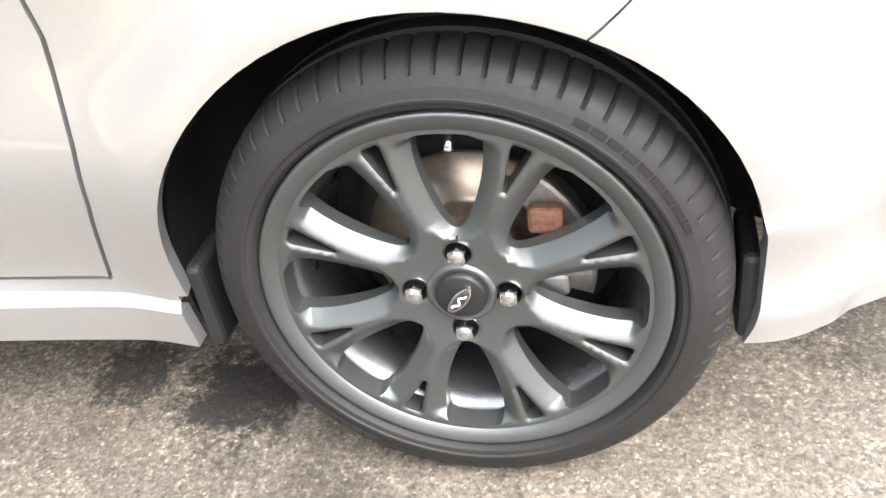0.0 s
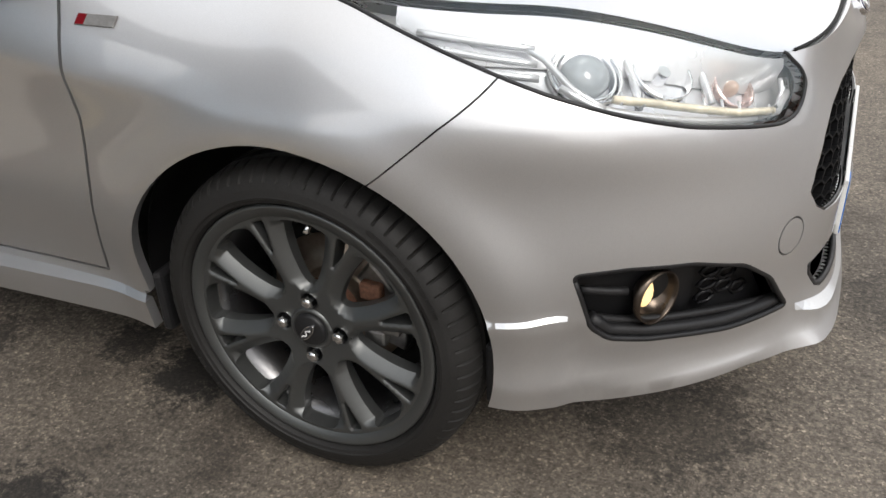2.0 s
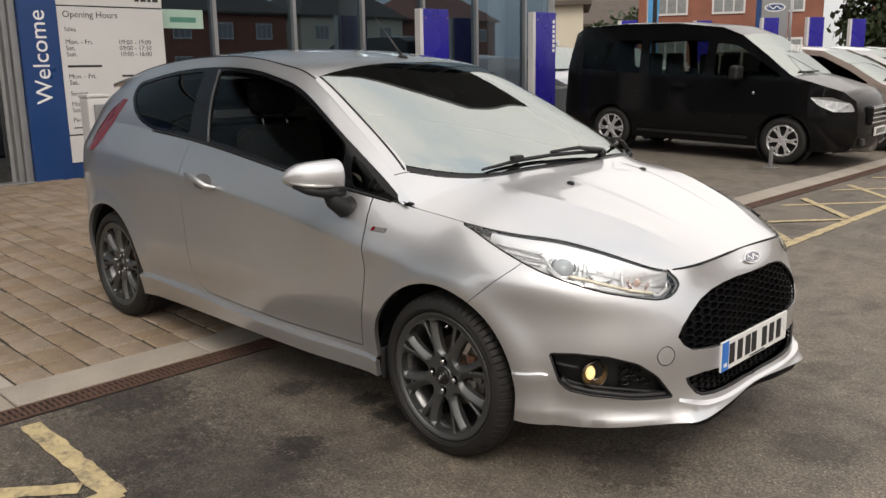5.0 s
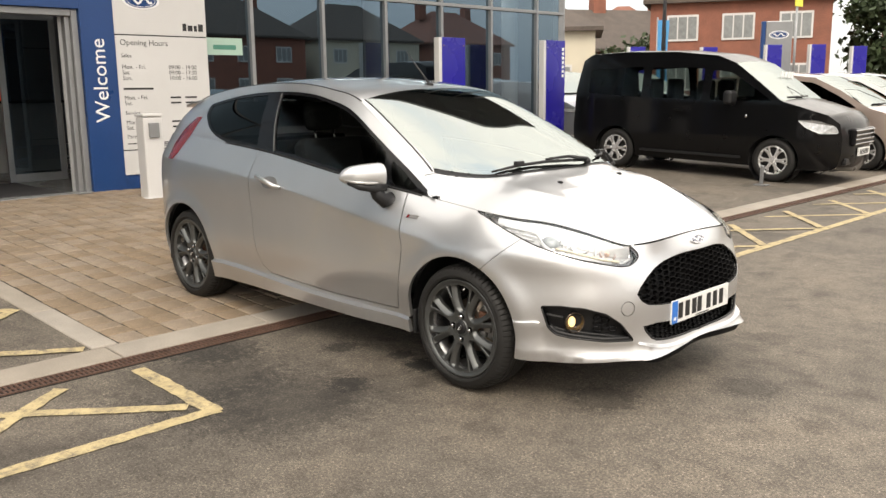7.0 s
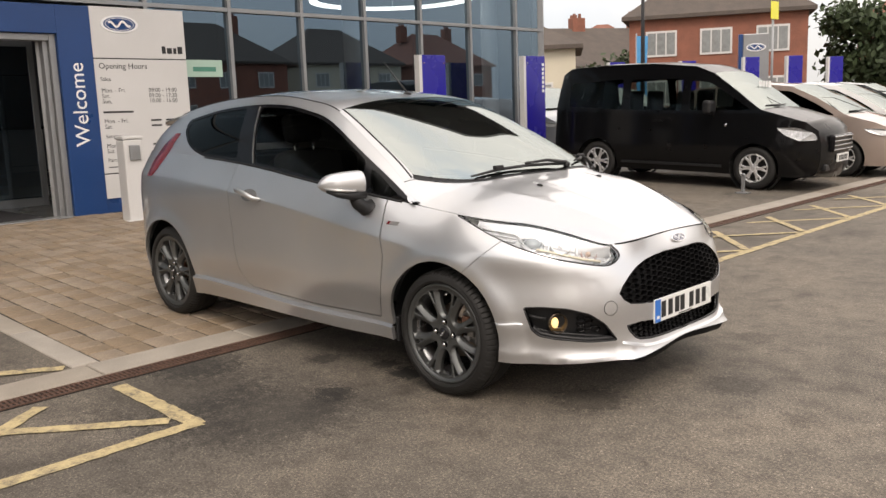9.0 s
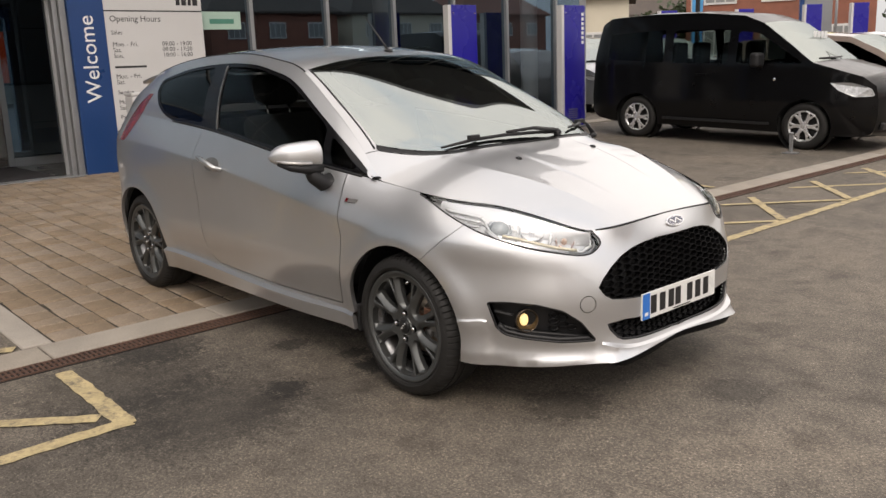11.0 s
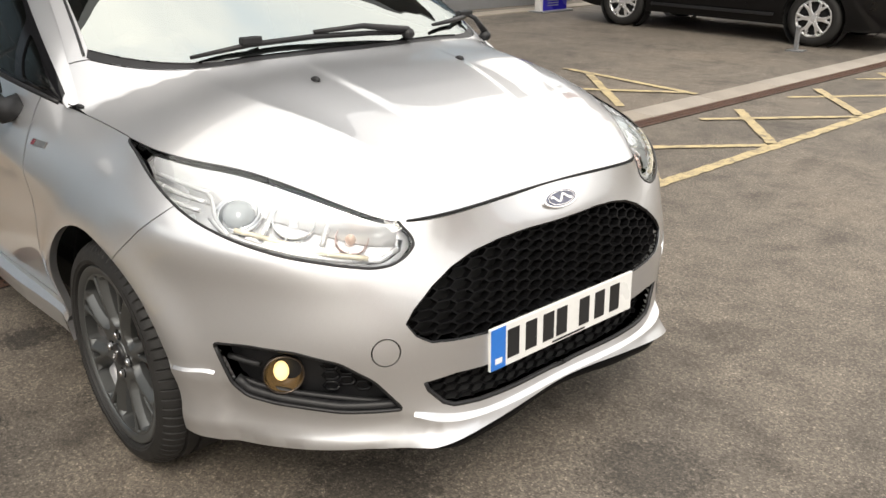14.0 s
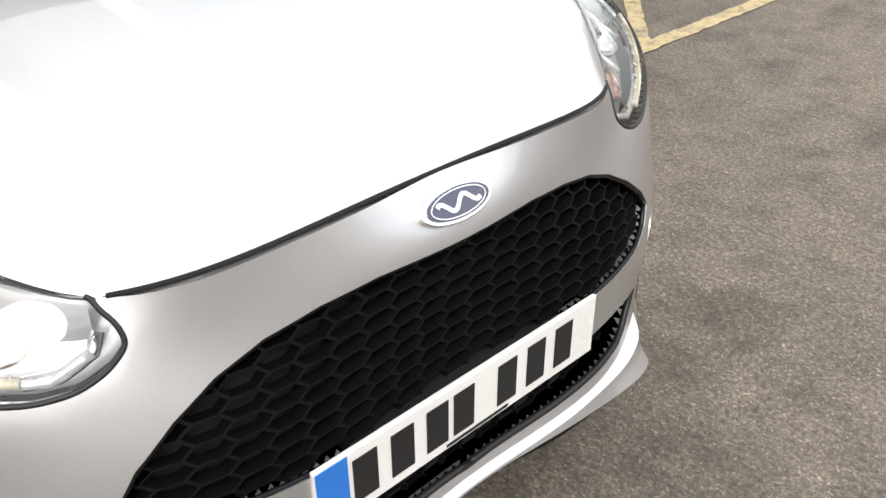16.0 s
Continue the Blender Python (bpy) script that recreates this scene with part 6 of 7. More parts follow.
edges_y = [LEFT_Y] + bars_y + [CORNER_Y]
for a, b in zip(edges_y, edges_y[1:]):
    for c, d in zip(rows_z, rows_z[1:] + [ROOF_Z]):
        if c < 1 and DOOR_L - 0.3 < (a + b) / 2 < 1.0:
            continue
        vs = [(WALL_X - 0.04, a + 0.02, c + 0.02), (WALL_X - 0.04, b - 0.02, c + 0.02), (WALL_X - 0.04, b - 0.02, d - 0.02), (WALL_X - 0.04, a + 0.02, d - 0.02)]
        ob = finish("pane", mesh_of("pane", vs, [(0, 1, 2, 3)], smooth=False), M_FACGLASS, front)
        ob.visible_shadow = False
# the corner post and the glazed return
corner = part("corner_post", cyl(bmesh.new(), (WALL_X - 0.10, CORNER_Y, BASE), (WALL_X - 0.10, CORNER_Y, ROOF_Z), 0.11, n=24), M_ALU, front)
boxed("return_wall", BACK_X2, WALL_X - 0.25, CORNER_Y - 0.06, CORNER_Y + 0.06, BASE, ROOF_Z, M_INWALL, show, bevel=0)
for y in (2.2, 5.9, 9.35):
    part("inner_column", cyl(bmesh.new(), (WALL_X - 0.9, y, BASE), (WALL_X - 0.9, y, ROOF_Z), 0.16, n=24), M_WHITEPANEL, show)

# entrance portal in blue, with the door frame inside it
portal = thing("entrance_portal", "blue entrance portal lettered with a white welcome", "portal")
boxed("post", WALL_X + 0.02, WALL_X + 0.15, 0.62, 1.02, BASE - 0.01, 2.66, M_BLUE, portal, bevel=0.006)
boxed("lintel", WALL_X + 0.02, WALL_X + 0.148, DOOR_L - 0.45, 0.622, 2.335, 2.658, M_BLUE, portal, bevel=0.006)
boxed("post", WALL_X + 0.02, WALL_X + 0.15, DOOR_L - 0.45, DOOR_L - 0.05, BASE - 0.01, 2.34, M_BLUE, portal, bevel=0.006)
boxed("board_back", WALL_X + 0.03, WALL_X + 0.13, 1.02, 2.26, BASE + 0.0, 0.60, M_BLUE, portal, bevel=0.004)
up = Matrix(((0, 0, 1, WALL_X + 0.151), (0, -1, 0, 0.885), (1, 0, 0, 1.04), (0, 0, 0, 1)))
writing("lettering", "Welcome", 0.245, M_WHITE, portal, up, 0.004, label="white lettering")

frame_ = thing("door_frame", "grey aluminium frame round the sliding doors", "door frame", kind="structure")
boxed("jamb", WALL_X - 0.02, WALL_X + 0.10, 0.545, 0.617, BASE, 2.333, M_ALU, frame_, bevel=0.006)
boxed("inner_jamb", WALL_X - 0.06, WALL_X + 0.05, 0.485, 0.542, BASE, 2.255, M_ALU, frame_, bevel=0.006)
boxed("head", WALL_X - 0.02, WALL_X + 0.098, DOOR_L, 0.543, 2.256, 2.331, M_ALU, frame_, bevel=0.006)
boxed("jamb", WALL_X - 0.02, WALL_X + 0.10, DOOR_L, DOOR_L + 0.12, BASE, 2.25, M_ALU, frame_, bevel=0.006)
boxed("threshold", WALL_X - 0.05, WALL_X + 0.16, DOOR_L, 0.61, BASE - 0.05, BASE + 0.012, M_ALU, frame_, bevel=0.004)


def glass_door(name, label, m, wide, high, material=M_WHITEPANEL):
    """A glazed leaf that stands on the floor, hinged or slid at its left edge."""
    leaf = thing(name, label, "door")
    s = 0.075
    for nm, q in (("stile", (0, s, 0, high)), ("stile", (wide - s, wide, 0, high)), ("bottom_rail", (s, wide - s, 0, 0.11)), ("top_rail", (s, wide - s, high - 0.09, high))):
        boxed(nm, -0.022, 0.022, q[0], q[1], q[2], q[3], material, leaf, bevel=0.004)
    ob = finish("pane", mesh_of("pane", [(0, s, 0.1), (0, wide - s, 0.1), (0, wide - s, high - 0.09), (0, s, high - 0.09)], [(0, 1, 2, 3)], smooth=False), M_FACGLASS, leaf)
    ob.visible_shadow = False
    leaf.matrix_basis = m
    return leaf


glass_door("sliding_door", "sliding glass door leaf in a white frame, half open", pose(WALL_X + 0.04, -1.83, BASE + 0.014), 1.2, 2.23)
glass_door("side_leaf", "grey framed glass leaf folded open beside the entrance", pose(WALL_X - 0.06, 0.47, BASE + 0.006, 0, 0, 68), 1.05, 2.2, M_ALU)
glass_door("inner_door", "grey framed inner glass door of the lobby", pose(WALL_X - 1.75, -0.62, BASE + 0.006), 0.75, 2.2, M_ALU)
glass_door("inner_door", "grey framed inner glass door of the lobby", pose(WALL_X - 1.75, 0.30, BASE + 0.006), 0.75, 2.2, M_ALU)
mat_ = boxed("entrance_mat", WALL_X - 1.7, WALL_X - 0.06, -2.4, 0.34, BASE + 0.005, BASE + 0.016, M_MAT, None, bevel=0.003)
tagged(mat_, "dark ribbed mat lying inside the entrance", "mat")
# what glows inside: an orange display wall, desks, ring lights
disp = thing("display_wall", "glowing orange display wall inside the showroom", "display")
for y0, y1 in ((-0.62, 0.02), (0.16, 0.80), (0.94, 1.58)):
    boxed("lit_panel", -13.4, -13.34, y0, y1, BASE + 0.14, BASE + 1.9, M_ORANGE, disp, bevel=0.004)
boxed("plinth", -13.5, -13.25, -0.75, 1.7, BASE, BASE + 0.12, M_INWALL, disp)
boxed("top_board", -13.5, -13.3, -0.75, 1.7, BASE + 1.92, BASE + 2.3, M_BLUE, disp)
for y in (-0.75, 1.15):
    desk = thing("reception_desk", "pale reception desk on the showroom floor", "desk", at=(-11.0, y, BASE + 0.004))
    boxed("front", -0.04, 0.0, -0.55, 0.55, 0.0, 1.02, M_WHITEPANEL, desk)
    boxed("worktop", -0.6, 0.05, -0.6, 0.6, 1.021, 1.06, M_DARK, desk)
    boxed("side", -0.58, -0.045, -0.55, -0.51, 0, 1.02, M_WHITEPANEL, desk)
    boxed("side", -0.58, -0.045, 0.51, 0.55, 0, 1.02, M_WHITEPANEL, desk)
for cx, cy, r in ((-9.2, 7.5, 1.4),):
    vs, fs = [], []
    for i in range(48):
        a = 2 * math.pi * i / 48
        for rr, z in ((r, 0), (r + 0.12, 0), (r + 0.12, 0.06), (r, 0.06)):
            vs.append((cx + rr * math.cos(a), cy + rr * math.sin(a), 3.32 + z))
    for i in range(48):
        j = (i + 1) % 48
        fs += [(i * 4 + k, i * 4 + (k + 1) % 4, j * 4 + (k + 1) % 4, j * 4 + k) for k in range(4)]
    ring = thing("ring_light", "white ring light hung below the showroom ceiling", "ceiling light")
    finish("ring", mesh_of("ring", vs, fs, smooth=False), M_RING, ring)
    for a in (0.3, 2.4, 4.5):
        tube("cable", [(cx + (r + 0.06) * math.cos(a), cy + (r + 0.06) * math.sin(a), 3.38), (cx, cy, ROOF_Z - 0.3)], 0.006, M_ALU, ring, n=6)
# sticker behind the first pane
st = boxed("window_sticker", WALL_X - 0.036, WALL_X - 0.033, 2.32, 2.86, 1.86, 2.08, mat("pale_green", (0.36, 0.50, 0.42), 0.5, var=0.05), None, bevel=0)
tagged(st, "pale green sticker on a showroom window", "sticker")
boxed("name_bar", WALL_X - 0.033, WALL_X - 0.031, 2.42, 2.76, 1.93, 1.99, mat("dark_green", (0.06, 0.22, 0.16), 0.5), st, bevel=0)

# ---- the white board with opening hours ----
board = thing("opening_hours_board", "white board with opening hours and a blue oval emblem", "sign")
BX = WALL_X + 0.145
boxed("upper_panel", BX - 0.10, BX, 1.022, 2.232, 2.072, 2.668, M_WHITEPANEL, board, bevel=0.004)
boxed("lower_panel", BX - 0.10, BX, 1.022, 2.232, 0.70, 2.058, M_WHITEPANEL, board, bevel=0.004)
boxed("foot_panel", BX - 0.10, BX, 1.022, 2.232, 0.395, 0.686, M_WHITEPANEL, board, bevel=0.004)
boxed("joint", BX - 0.09, BX - 0.008, 1.03, 2.225, 0.684, 2.075, M_INK, board, bevel=0)


def sign_at(y, z):
    return Matrix(((0, 0, 1, BX + 0.0005), (1, 0, 0, y), (0, 1, 0, z), (0, 0, 0, 1)))


oval_badge(Vector((BX + 0.002, 1.38, 2.47)), Matrix(((0, 0, 1, 0), (1, 0, 0, 0), (0, 1, 0, 0), (0, 0, 0, 1))), 0.235, 0.105, board, "oval_emblem", M_WHITE, M_BLUE)
for y0, y1, z1 in ((1.905, 1.955, 2.225), (1.975, 2.04, 2.205), (2.06, 2.10, 2.205), (2.12, 2.185, 2.225)):
    boxed("name_bar", BX, BX + 0.003, y0, y1, 2.135, z1, M_INK, board, bevel=0)
lines = [("Opening Hours", 1.075, 1.945, 0.098), ("Sales", 1.08, 1.80, 0.066), ("Mon. - Fri.", 1.08, 1.665, 0.072), ("Sat.", 1.08, 1.60, 0.072), ("Sun.", 1.08, 1.535, 0.072),
         ("Mon. - Fri.", 1.08, 1.30, 0.072), ("Sat.", 1.08, 1.235, 0.072), ("Service", 1.08, 1.12, 0.066), ("Mon. - Fri.", 1.08, 1.005, 0.072), ("Sat.", 1.08, 0.94, 0.072),
         ("Parts", 1.08, 0.835, 0.066)]
for text, y, z, size in lines:
    writing("lettering", text, size, M_INK, board, sign_at(y, z), 0.001)
for text, z in (("09:00 - 19:00", 1.665), ("09:00 - 17:30", 1.60), ("10:00 - 16:00", 1.535)):
    writing("lettering", text, 0.072, M_INK, board, sign_at(1.68, z), 0.001)
for y0, y1, z, h in ((1.08, 1.46, 1.418, 0.024), (1.68, 1.82, 1.30 + 0.008, 0.022), (1.88, 2.04, 1.30 + 0.008, 0.022), (1.68, 1.82, 1.235 + 0.008, 0.022), (1.88, 2.04, 1.235 + 0.008, 0.022),
                     (1.68, 1.82, 1.005 + 0.008, 0.022), (1.88, 2.04, 1.005 + 0.008, 0.022), (1.68, 1.82, 0.94 + 0.008, 0.022), (1.88, 2.04, 0.94 + 0.008, 0.022),
                     (1.68, 2.04, 0.80, 0.03), (1.55, 2.02, 0.765, 0.012), (1.55, 2.0, 0.745, 0.012), (1.55, 1.9, 0.725, 0.012), (1.08, 1.3, 0.765, 0.012)):
    boxed("text_bar", BX, BX + 0.0015, y0, y1, z, z + h, M_INK, board, bevel=0)

# ---- things on the forecourt before the building ----
post = thing("access_post", "white square post with a grey card reader", "post", at=(-6.70, 1.0, ground_z(-6.70) - 0.01))
boxed("column", -0.10, 0.10, -0.115, 0.115, 0.0, 0.935, M_WHITEPANEL, post, bevel=0.02, seg=3)
boxed("cap", -0.107, 0.107, -0.122, 0.122, 0.936, 0.97, M_WHITEPANEL, post, bevel=0.01)
boxed("reader", 0.101, 0.125, -0.06, 0.065, 0.70, 0.87, M_ALU, post, bevel=0.008)
boxed("foot", -0.13, 0.13, -0.15, 0.15, 0.0, 0.02, M_WHITEPANEL, post, bevel=0.005)


def totem(x, y, wide, high, turn=0.0, lettered=True):
    """A deep blue flat pillar sign with a white edge."""
    t = thing("pillar_sign", "tall deep blue pillar sign with a white edge", "sign", "pillar signs on the forecourt")
    boxed("panel", -0.05, 0.05, -wide / 2 + 0.05, wide / 2, 0.0, high, M_VIOLETBLUE, t, bevel=0.005)
    boxed("white_edge", -0.052, 0.053, -wide / 2 - 0.015, -wide / 2 + 0.049, 0.0, high - 0.003, M_WHITEPANEL, t, bevel=0.004)
    boxed("foot_plate", -0.14, 0.14, -wide / 2 - 0.05, wide / 2 + 0.05, -0.008, 0.018, M_ALU, t, bevel=0.004)
    for i in range(7):
        boxed("slot", 0.0505, 0.053, -0.14, 0.10, 0.08 + i * 0.035, 0.092 + i * 0.035, M_ALU, t, bevel=0)
    if lettered:
        for i in range(7):
            boxed("letter_bar", 0.0505, 0.053, wide / 2 - 0.09, wide / 2 - 0.035, high - 0.62 + i * 0.075, high - 0.57 + i * 0.075, M_WHITE, t, bevel=0)
    for dz in (0.12,):
        for dy in (-wide / 2 + 0.09, wide / 2 - 0.04):
            part("bolt", cyl(bmesh.new(), (0.05, dy, high - dz), (0.056, dy, high - dz), 0.012, n=12), M_CHROME, t)
    t.matrix_basis = pose(x, y, ground_z(x) + 0.006, 0, 0, turn)
    return t


totem(-6.75, 5.95, 0.56, 1.95, lettered=False)
totem(-6.75, 8.46, 0.58, 1.98)
apron = boxed("facade_strip", -7.48, -6.9, PAVE_R + 0.16, CORNER_Y + 1.5, -0.1, 0.0, M_KERB, None, bevel=0)
apron.location.z = ground_z(-7.2) + 0.004
apron.rotation_euler.y = 0.0
tagged(apron, "pale concrete strip along the foot of the glass front", "paving", kind="structure")

# ---- parked vehicles ----
M_TYREFAR = M_RUBBER
M_VANGLASS = glass("van_glass", (0.40, 0.45, 0.44), 1.35)
M_COVER = mat("silver_wheel_cover", (0.68, 0.68, 0.68), 0.25, 0.7, var=0.05)
M_BEIGE = mat("pale_rose_paint", (0.34, 0.27, 0.235), 0.35, 0.4, var=0.04, coat=1.0)
M_WHITECAR = mat("white_paint", (0.74, 0.74, 0.74), 0.35, var=0.03, coat=1.0)
M_SILVERCAR = mat("blue_grey_silver_paint", (0.34, 0.36, 0.39), 0.35, 0.6, var=0.05, coat=1.0)
M_DARKGREY = mat("dark_grey_paint", (0.035, 0.037, 0.042), 0.3, 0.3, var=0.05, coat=1.0)
M_LAMP = mat("headlight_glass", (0.40, 0.41, 0.42), 0.2, 0.3, var=0.45, scale=16, coat=1.0)


def far_wheel(parent, x, y, z, r, sy, cover=M_COVER):
    """A tyre with a six-spoke cover."""
    prof = [(r * 0.66, 0.01), (r * 0.70, -0.004), (r * 0.86, -0.006), (r * 0.96, 0.012), (r, 0.04), (r, 0.17), (r * 0.9, 0.19), (r * 0.6, 0.19)]
    vs, fs = lathe(prof, 48)
    m = pose(x, y, z, 0, 0, 0 if sy < 0 else 180)
    w = finish("wheel", mesh_of("wheel", [m @ Vector(v) for v in vs], fs), M_TYREFAR, parent, "black tyre with a silver cover")
    vs, fs = lathe([(r * 0.67, 0.004), (r * 0.64, 0.0), (r * 0.60, 0.010), (r * 0.585, 0.03)], 48)
    finish("cover_rim", mesh_of("cover_rim", [m @ Vector(v) for v in vs], fs), cover, w)
    # black disc in place of the shade behind the cover's spokes
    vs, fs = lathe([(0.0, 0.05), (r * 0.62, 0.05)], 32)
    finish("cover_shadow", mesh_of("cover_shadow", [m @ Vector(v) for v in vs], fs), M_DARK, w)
    for i in range(6):
        a = radians(60 * i + 30)
        o = prism(bmesh.new(), [(-r * 0.085, r * 0.12), (r * 0.085, r * 0.12), (r * 0.075, r * 0.34), (r * 0.16, r * 0.61), (r * 0.07, r * 0.61), (0.0, r * 0.47), (-r * 0.07, r * 0.61), (-r * 0.16, r * 0.61), (-r * 0.075, r * 0.34)], 0, 0.02,
                  m @ Matrix.Rotation(a, 4, "Y") @ pose(0, 0.012, 0, 90, 0, 0), 0.006)
        part("cover_spoke", o, cover, w)
    part("cover_hub", dome(bmesh.new(), m @ Vector((0, 0.008, 0)), (r * 0.2, 0.015, r * 0.2), 20, 10), cover, w)
    return w


def vehicle(name, label, category, place, paint, profile, half, belt, roof_in, base, front, axle_r, tyre, panes, screen, lamp, grille_z, group="", kit=None):
    """A parked vehicle. profile: its outline seen from the right, in x forward and z up, from the front foot over the roof to the
    rear foot; half: half its width; belt: height of the window line; roof_in: how far the roof draws in; base: height of its underside;
    front, axle_r: x of the front and rear axles; panes: outlines of the side windows; screen: first and last profile points of the windscreen."""
    v = thing(name, label, category, group)
    prof = [tuple(p) for p in profile]
    xmax, xmin = max(p[0] for p in prof), min(p[0] for p in prof)
    ztop = max(p[1] for p in prof)

    def width(x, z):
        fx = np.clip((x - (xmax - 0.75)) / 0.75, 0, 1)
        rx = np.clip(((xmin + 0.45) - x) / 0.45, 0, 1)
        up = np.clip((z - belt) / (ztop - belt), 0, 1)
        low = np.clip((base + 0.35 - z) / 0.35, 0, 1)
        return half - (0.21 if kit == "van" else 0.30) * fx ** 2.6 - 0.12 * rx ** 2.4 - roof_in * up ** 1.25 - 0.05 * low ** 2 - 0.015 * np.clip((z - 0.6) / 0.4, 0, 1)

    def flank(uv):
        x, z = uv[:, 0], uv[:, 1]
        return np.stack([x, -width(x, z), z], -1)

    cuts = [("void", circle(front, tyre, tyre + 0.045, 40)), ("void", circle(axle_r, tyre, tyre + 0.045, 40))] + [("pane%d" % i, rounded(q, 0.05, 3)) for i, q in enumerate(panes)]
    pv, pf = regions(rounded(prof, 0.05, 3), cuts, 0.07)

    def put(n, f, m, far, **k):
        ob_pts = pv
        used, inv = np.unique(f, return_inverse=True)
        p = flank(ob_pts[used]) * (1, -1 if far else 1, 1)
        e = 1e-3
        nn = np.cross(flank(ob_pts[used] + (e, 0)) - flank(ob_pts[used] - (e, 0)), flank(ob_pts[used] + (0, e)) - flank(ob_pts[used] - (0, e)))
        nn *= (np.where(nn[:, 1] > 0, -1, 1))[:, None]
        nn = nn / np.linalg.norm(nn, axis=1)[:, None] * (1, -1 if far else 1, 1)
        tri = inv.reshape(f.shape)
        c = np.cross(p[tri[:, 1]] - p[tri[:, 0]], p[tri[:, 2]] - p[tri[:, 0]])
        flip = (c * nn[tri[:, 0]]).sum(1) < 0
        tri[flip] = tri[flip][:, ::-1]
        return finish(n, mesh_of(n, p, tri, nn), m, v, **k)

    for far in (False, True):
        put("body_side", pf["rest"], paint, far)
        for i in range(len(panes)):
            put("side_window", pf["pane%d" % i], M_VANGLASS if kit == "van" else M_DARKGLASS, far)
    # over the top, from edge to edge
    line = dense(prof, 0.06, closed=False)
    marks_ = np.cumsum([0] + [np.linalg.norm(b - a) for a, b in zip(line, line[1:])])
    key = {i: min(range(len(line)), key=lambda k: np.linalg.norm(line[k] - np.array(prof[i]))) for i in screen}
    a, b = key[screen[0]], key[screen[1]]

    def sheet(n, i0, i1, m, label=""):
        vs, fs = [], []
        k = 15
        for i in range(i0, i1 + 1):
            x, z = line[i]
            w = float(width(np.array(x), np.array(z)))
            d = line[min(i + 1, len(line) - 1)] - line[max(i - 1, 0)]
            d = d / np.linalg.norm(d)
            nx, nz = d[1], -d[0]
            if nx * (x - (xmax + xmin) / 2) + nz * (z - 0.8) < 0:
                nx, nz = -nx, -nz
            for j in range(k):
                u = -1 + 2 * j / (k - 1)
                g = 0.10 * (1 - u * u) if nx > 0.6 else 0.035 * (1 - u * u)
                vs.append((x + nx * g, w * u, z + nz * g))
        for i in range(i1 - i0):
            fs += [(i * k + j, i * k + j + 1, (i + 1) * k + j + 1, (i + 1) * k + j) for j in range(k - 1)]
        return finish(n, mesh_of(n, vs, fs), m, v, label)

    sheet("nose_and_bonnet", 0, a, paint)
    sc = sheet("windscreen", a, b, M_CARGLASS)
    sheet("roof_and_tail", b, len(line) - 1, paint)
    boxed("underside", xmin + 0.25, xmax - 0.25, -half + 0.16, half - 0.16, base, base + 0.12, M_DARK, v, bevel=0.02)
    boxed("interior", axle_r + 0.2, front - 0.6, -half + 0.25, half - 0.25, base + 0.12, belt - 0.12, M_SEAT, v, bevel=0.05)
    for x in (front - 1.25, front - 2.1):
        for y in (-0.36, 0.36):
            boxed("seat_back", x - 0.08, x + 0.06, y - 0.2, y + 0.2, belt - 0.2, belt + 0.32, M_SEAT, v, bevel=0.05, seg=3)
    for x in (front, axle_r):
        for sy in (-1, 1):
            far_wheel(v, x, sy * (half - 0.035), tyre, tyre, sy)
            o = cyl(bmesh.new(), (x, sy * (half - 0.22), tyre), (x, sy * (half - 0.06), tyre), tyre + 0.05, n=28, caps=False)
            part("arch_liner", o, M_DARK, v)
    lx, lz, lw, lh = lamp
    for sy in (-1, 1):
        pts = rounded([(lx - lw, lz + lh * 0.75), (lx - lw * 0.45, lz + lh * 0.8), (lx, lz + lh * 0.2), (lx + 0.045, lz - lh * 0.65), (lx - lw * 0.35, lz - lh * 0.75), (lx - lw * 0.75, lz - lh * 0.1)], 0.03, 3)
        q = bmesh.new()
        ring_o = [q.verts.new((x, sy * (float(width(np.array(x), np.array(z))) + 0.03), z)) for x, z in pts]
        ring_i = [q.verts.new((x, sy * (float(width(np.array(x), np.array(z))) - 0.05), z)) for x, z in pts]
        q.faces.new(ring_o if sy < 0 else ring_o[::-1])
        for i in range(len(pts)):
            j = (i + 1) % len(pts)
            q.faces.new((ring_o[i], ring_i[i], ring_i[j], ring_o[j]))
        bmesh.ops.recalc_face_normals(q, faces=q.faces)
        part("headlight", q, M_LAMP, v, "clear headlight")
        mx = front - 0.62
        if kit == "van":
            y0, y1 = sorted((sy * (half + 0.02), sy * (half + 0.25)))
            boxed("door_mirror", mx - 0.06, mx + 0.07, y0, y1, belt, belt + 0.19, M_BLACKPLASTIC, v, bevel=0.045, seg=4)
        else:
            part("door_mirror", dome(bmesh.new(), (mx, sy * (half + 0.11), belt + 0.08), (0.07, 0.11, 0.075), 20, 10), paint, v)
        tube("mirror_arm", [(mx, sy * (half - 0.03), belt - 0.01), (mx, sy * (half + 0.05), belt + 0.03)], 0.025, M_BLACKPLASTIC, v, n=8)
        q = boxed("door_handle", front - 1.55, front - 1.38, sy * half - 0.02, sy * half + 0.02, belt - 0.13, belt - 0.105, paint, v, bevel=0.008)
    # nose: grille bars, plate, lower intake
    z0, z1 = grille_z
    nx = max(x for x, z in prof if z0 - 0.1 <= z <= z1 + 0.1)
    boxed("grille_back", nx - 0.08, nx + 0.112, -0.44, 0.44, z0, z1, M_GLOSSBLACK, v, bevel=0.03, seg=3)
    for i in range(4):
        z = z0 + (i + 0.5) * (z1 - z0) / 4
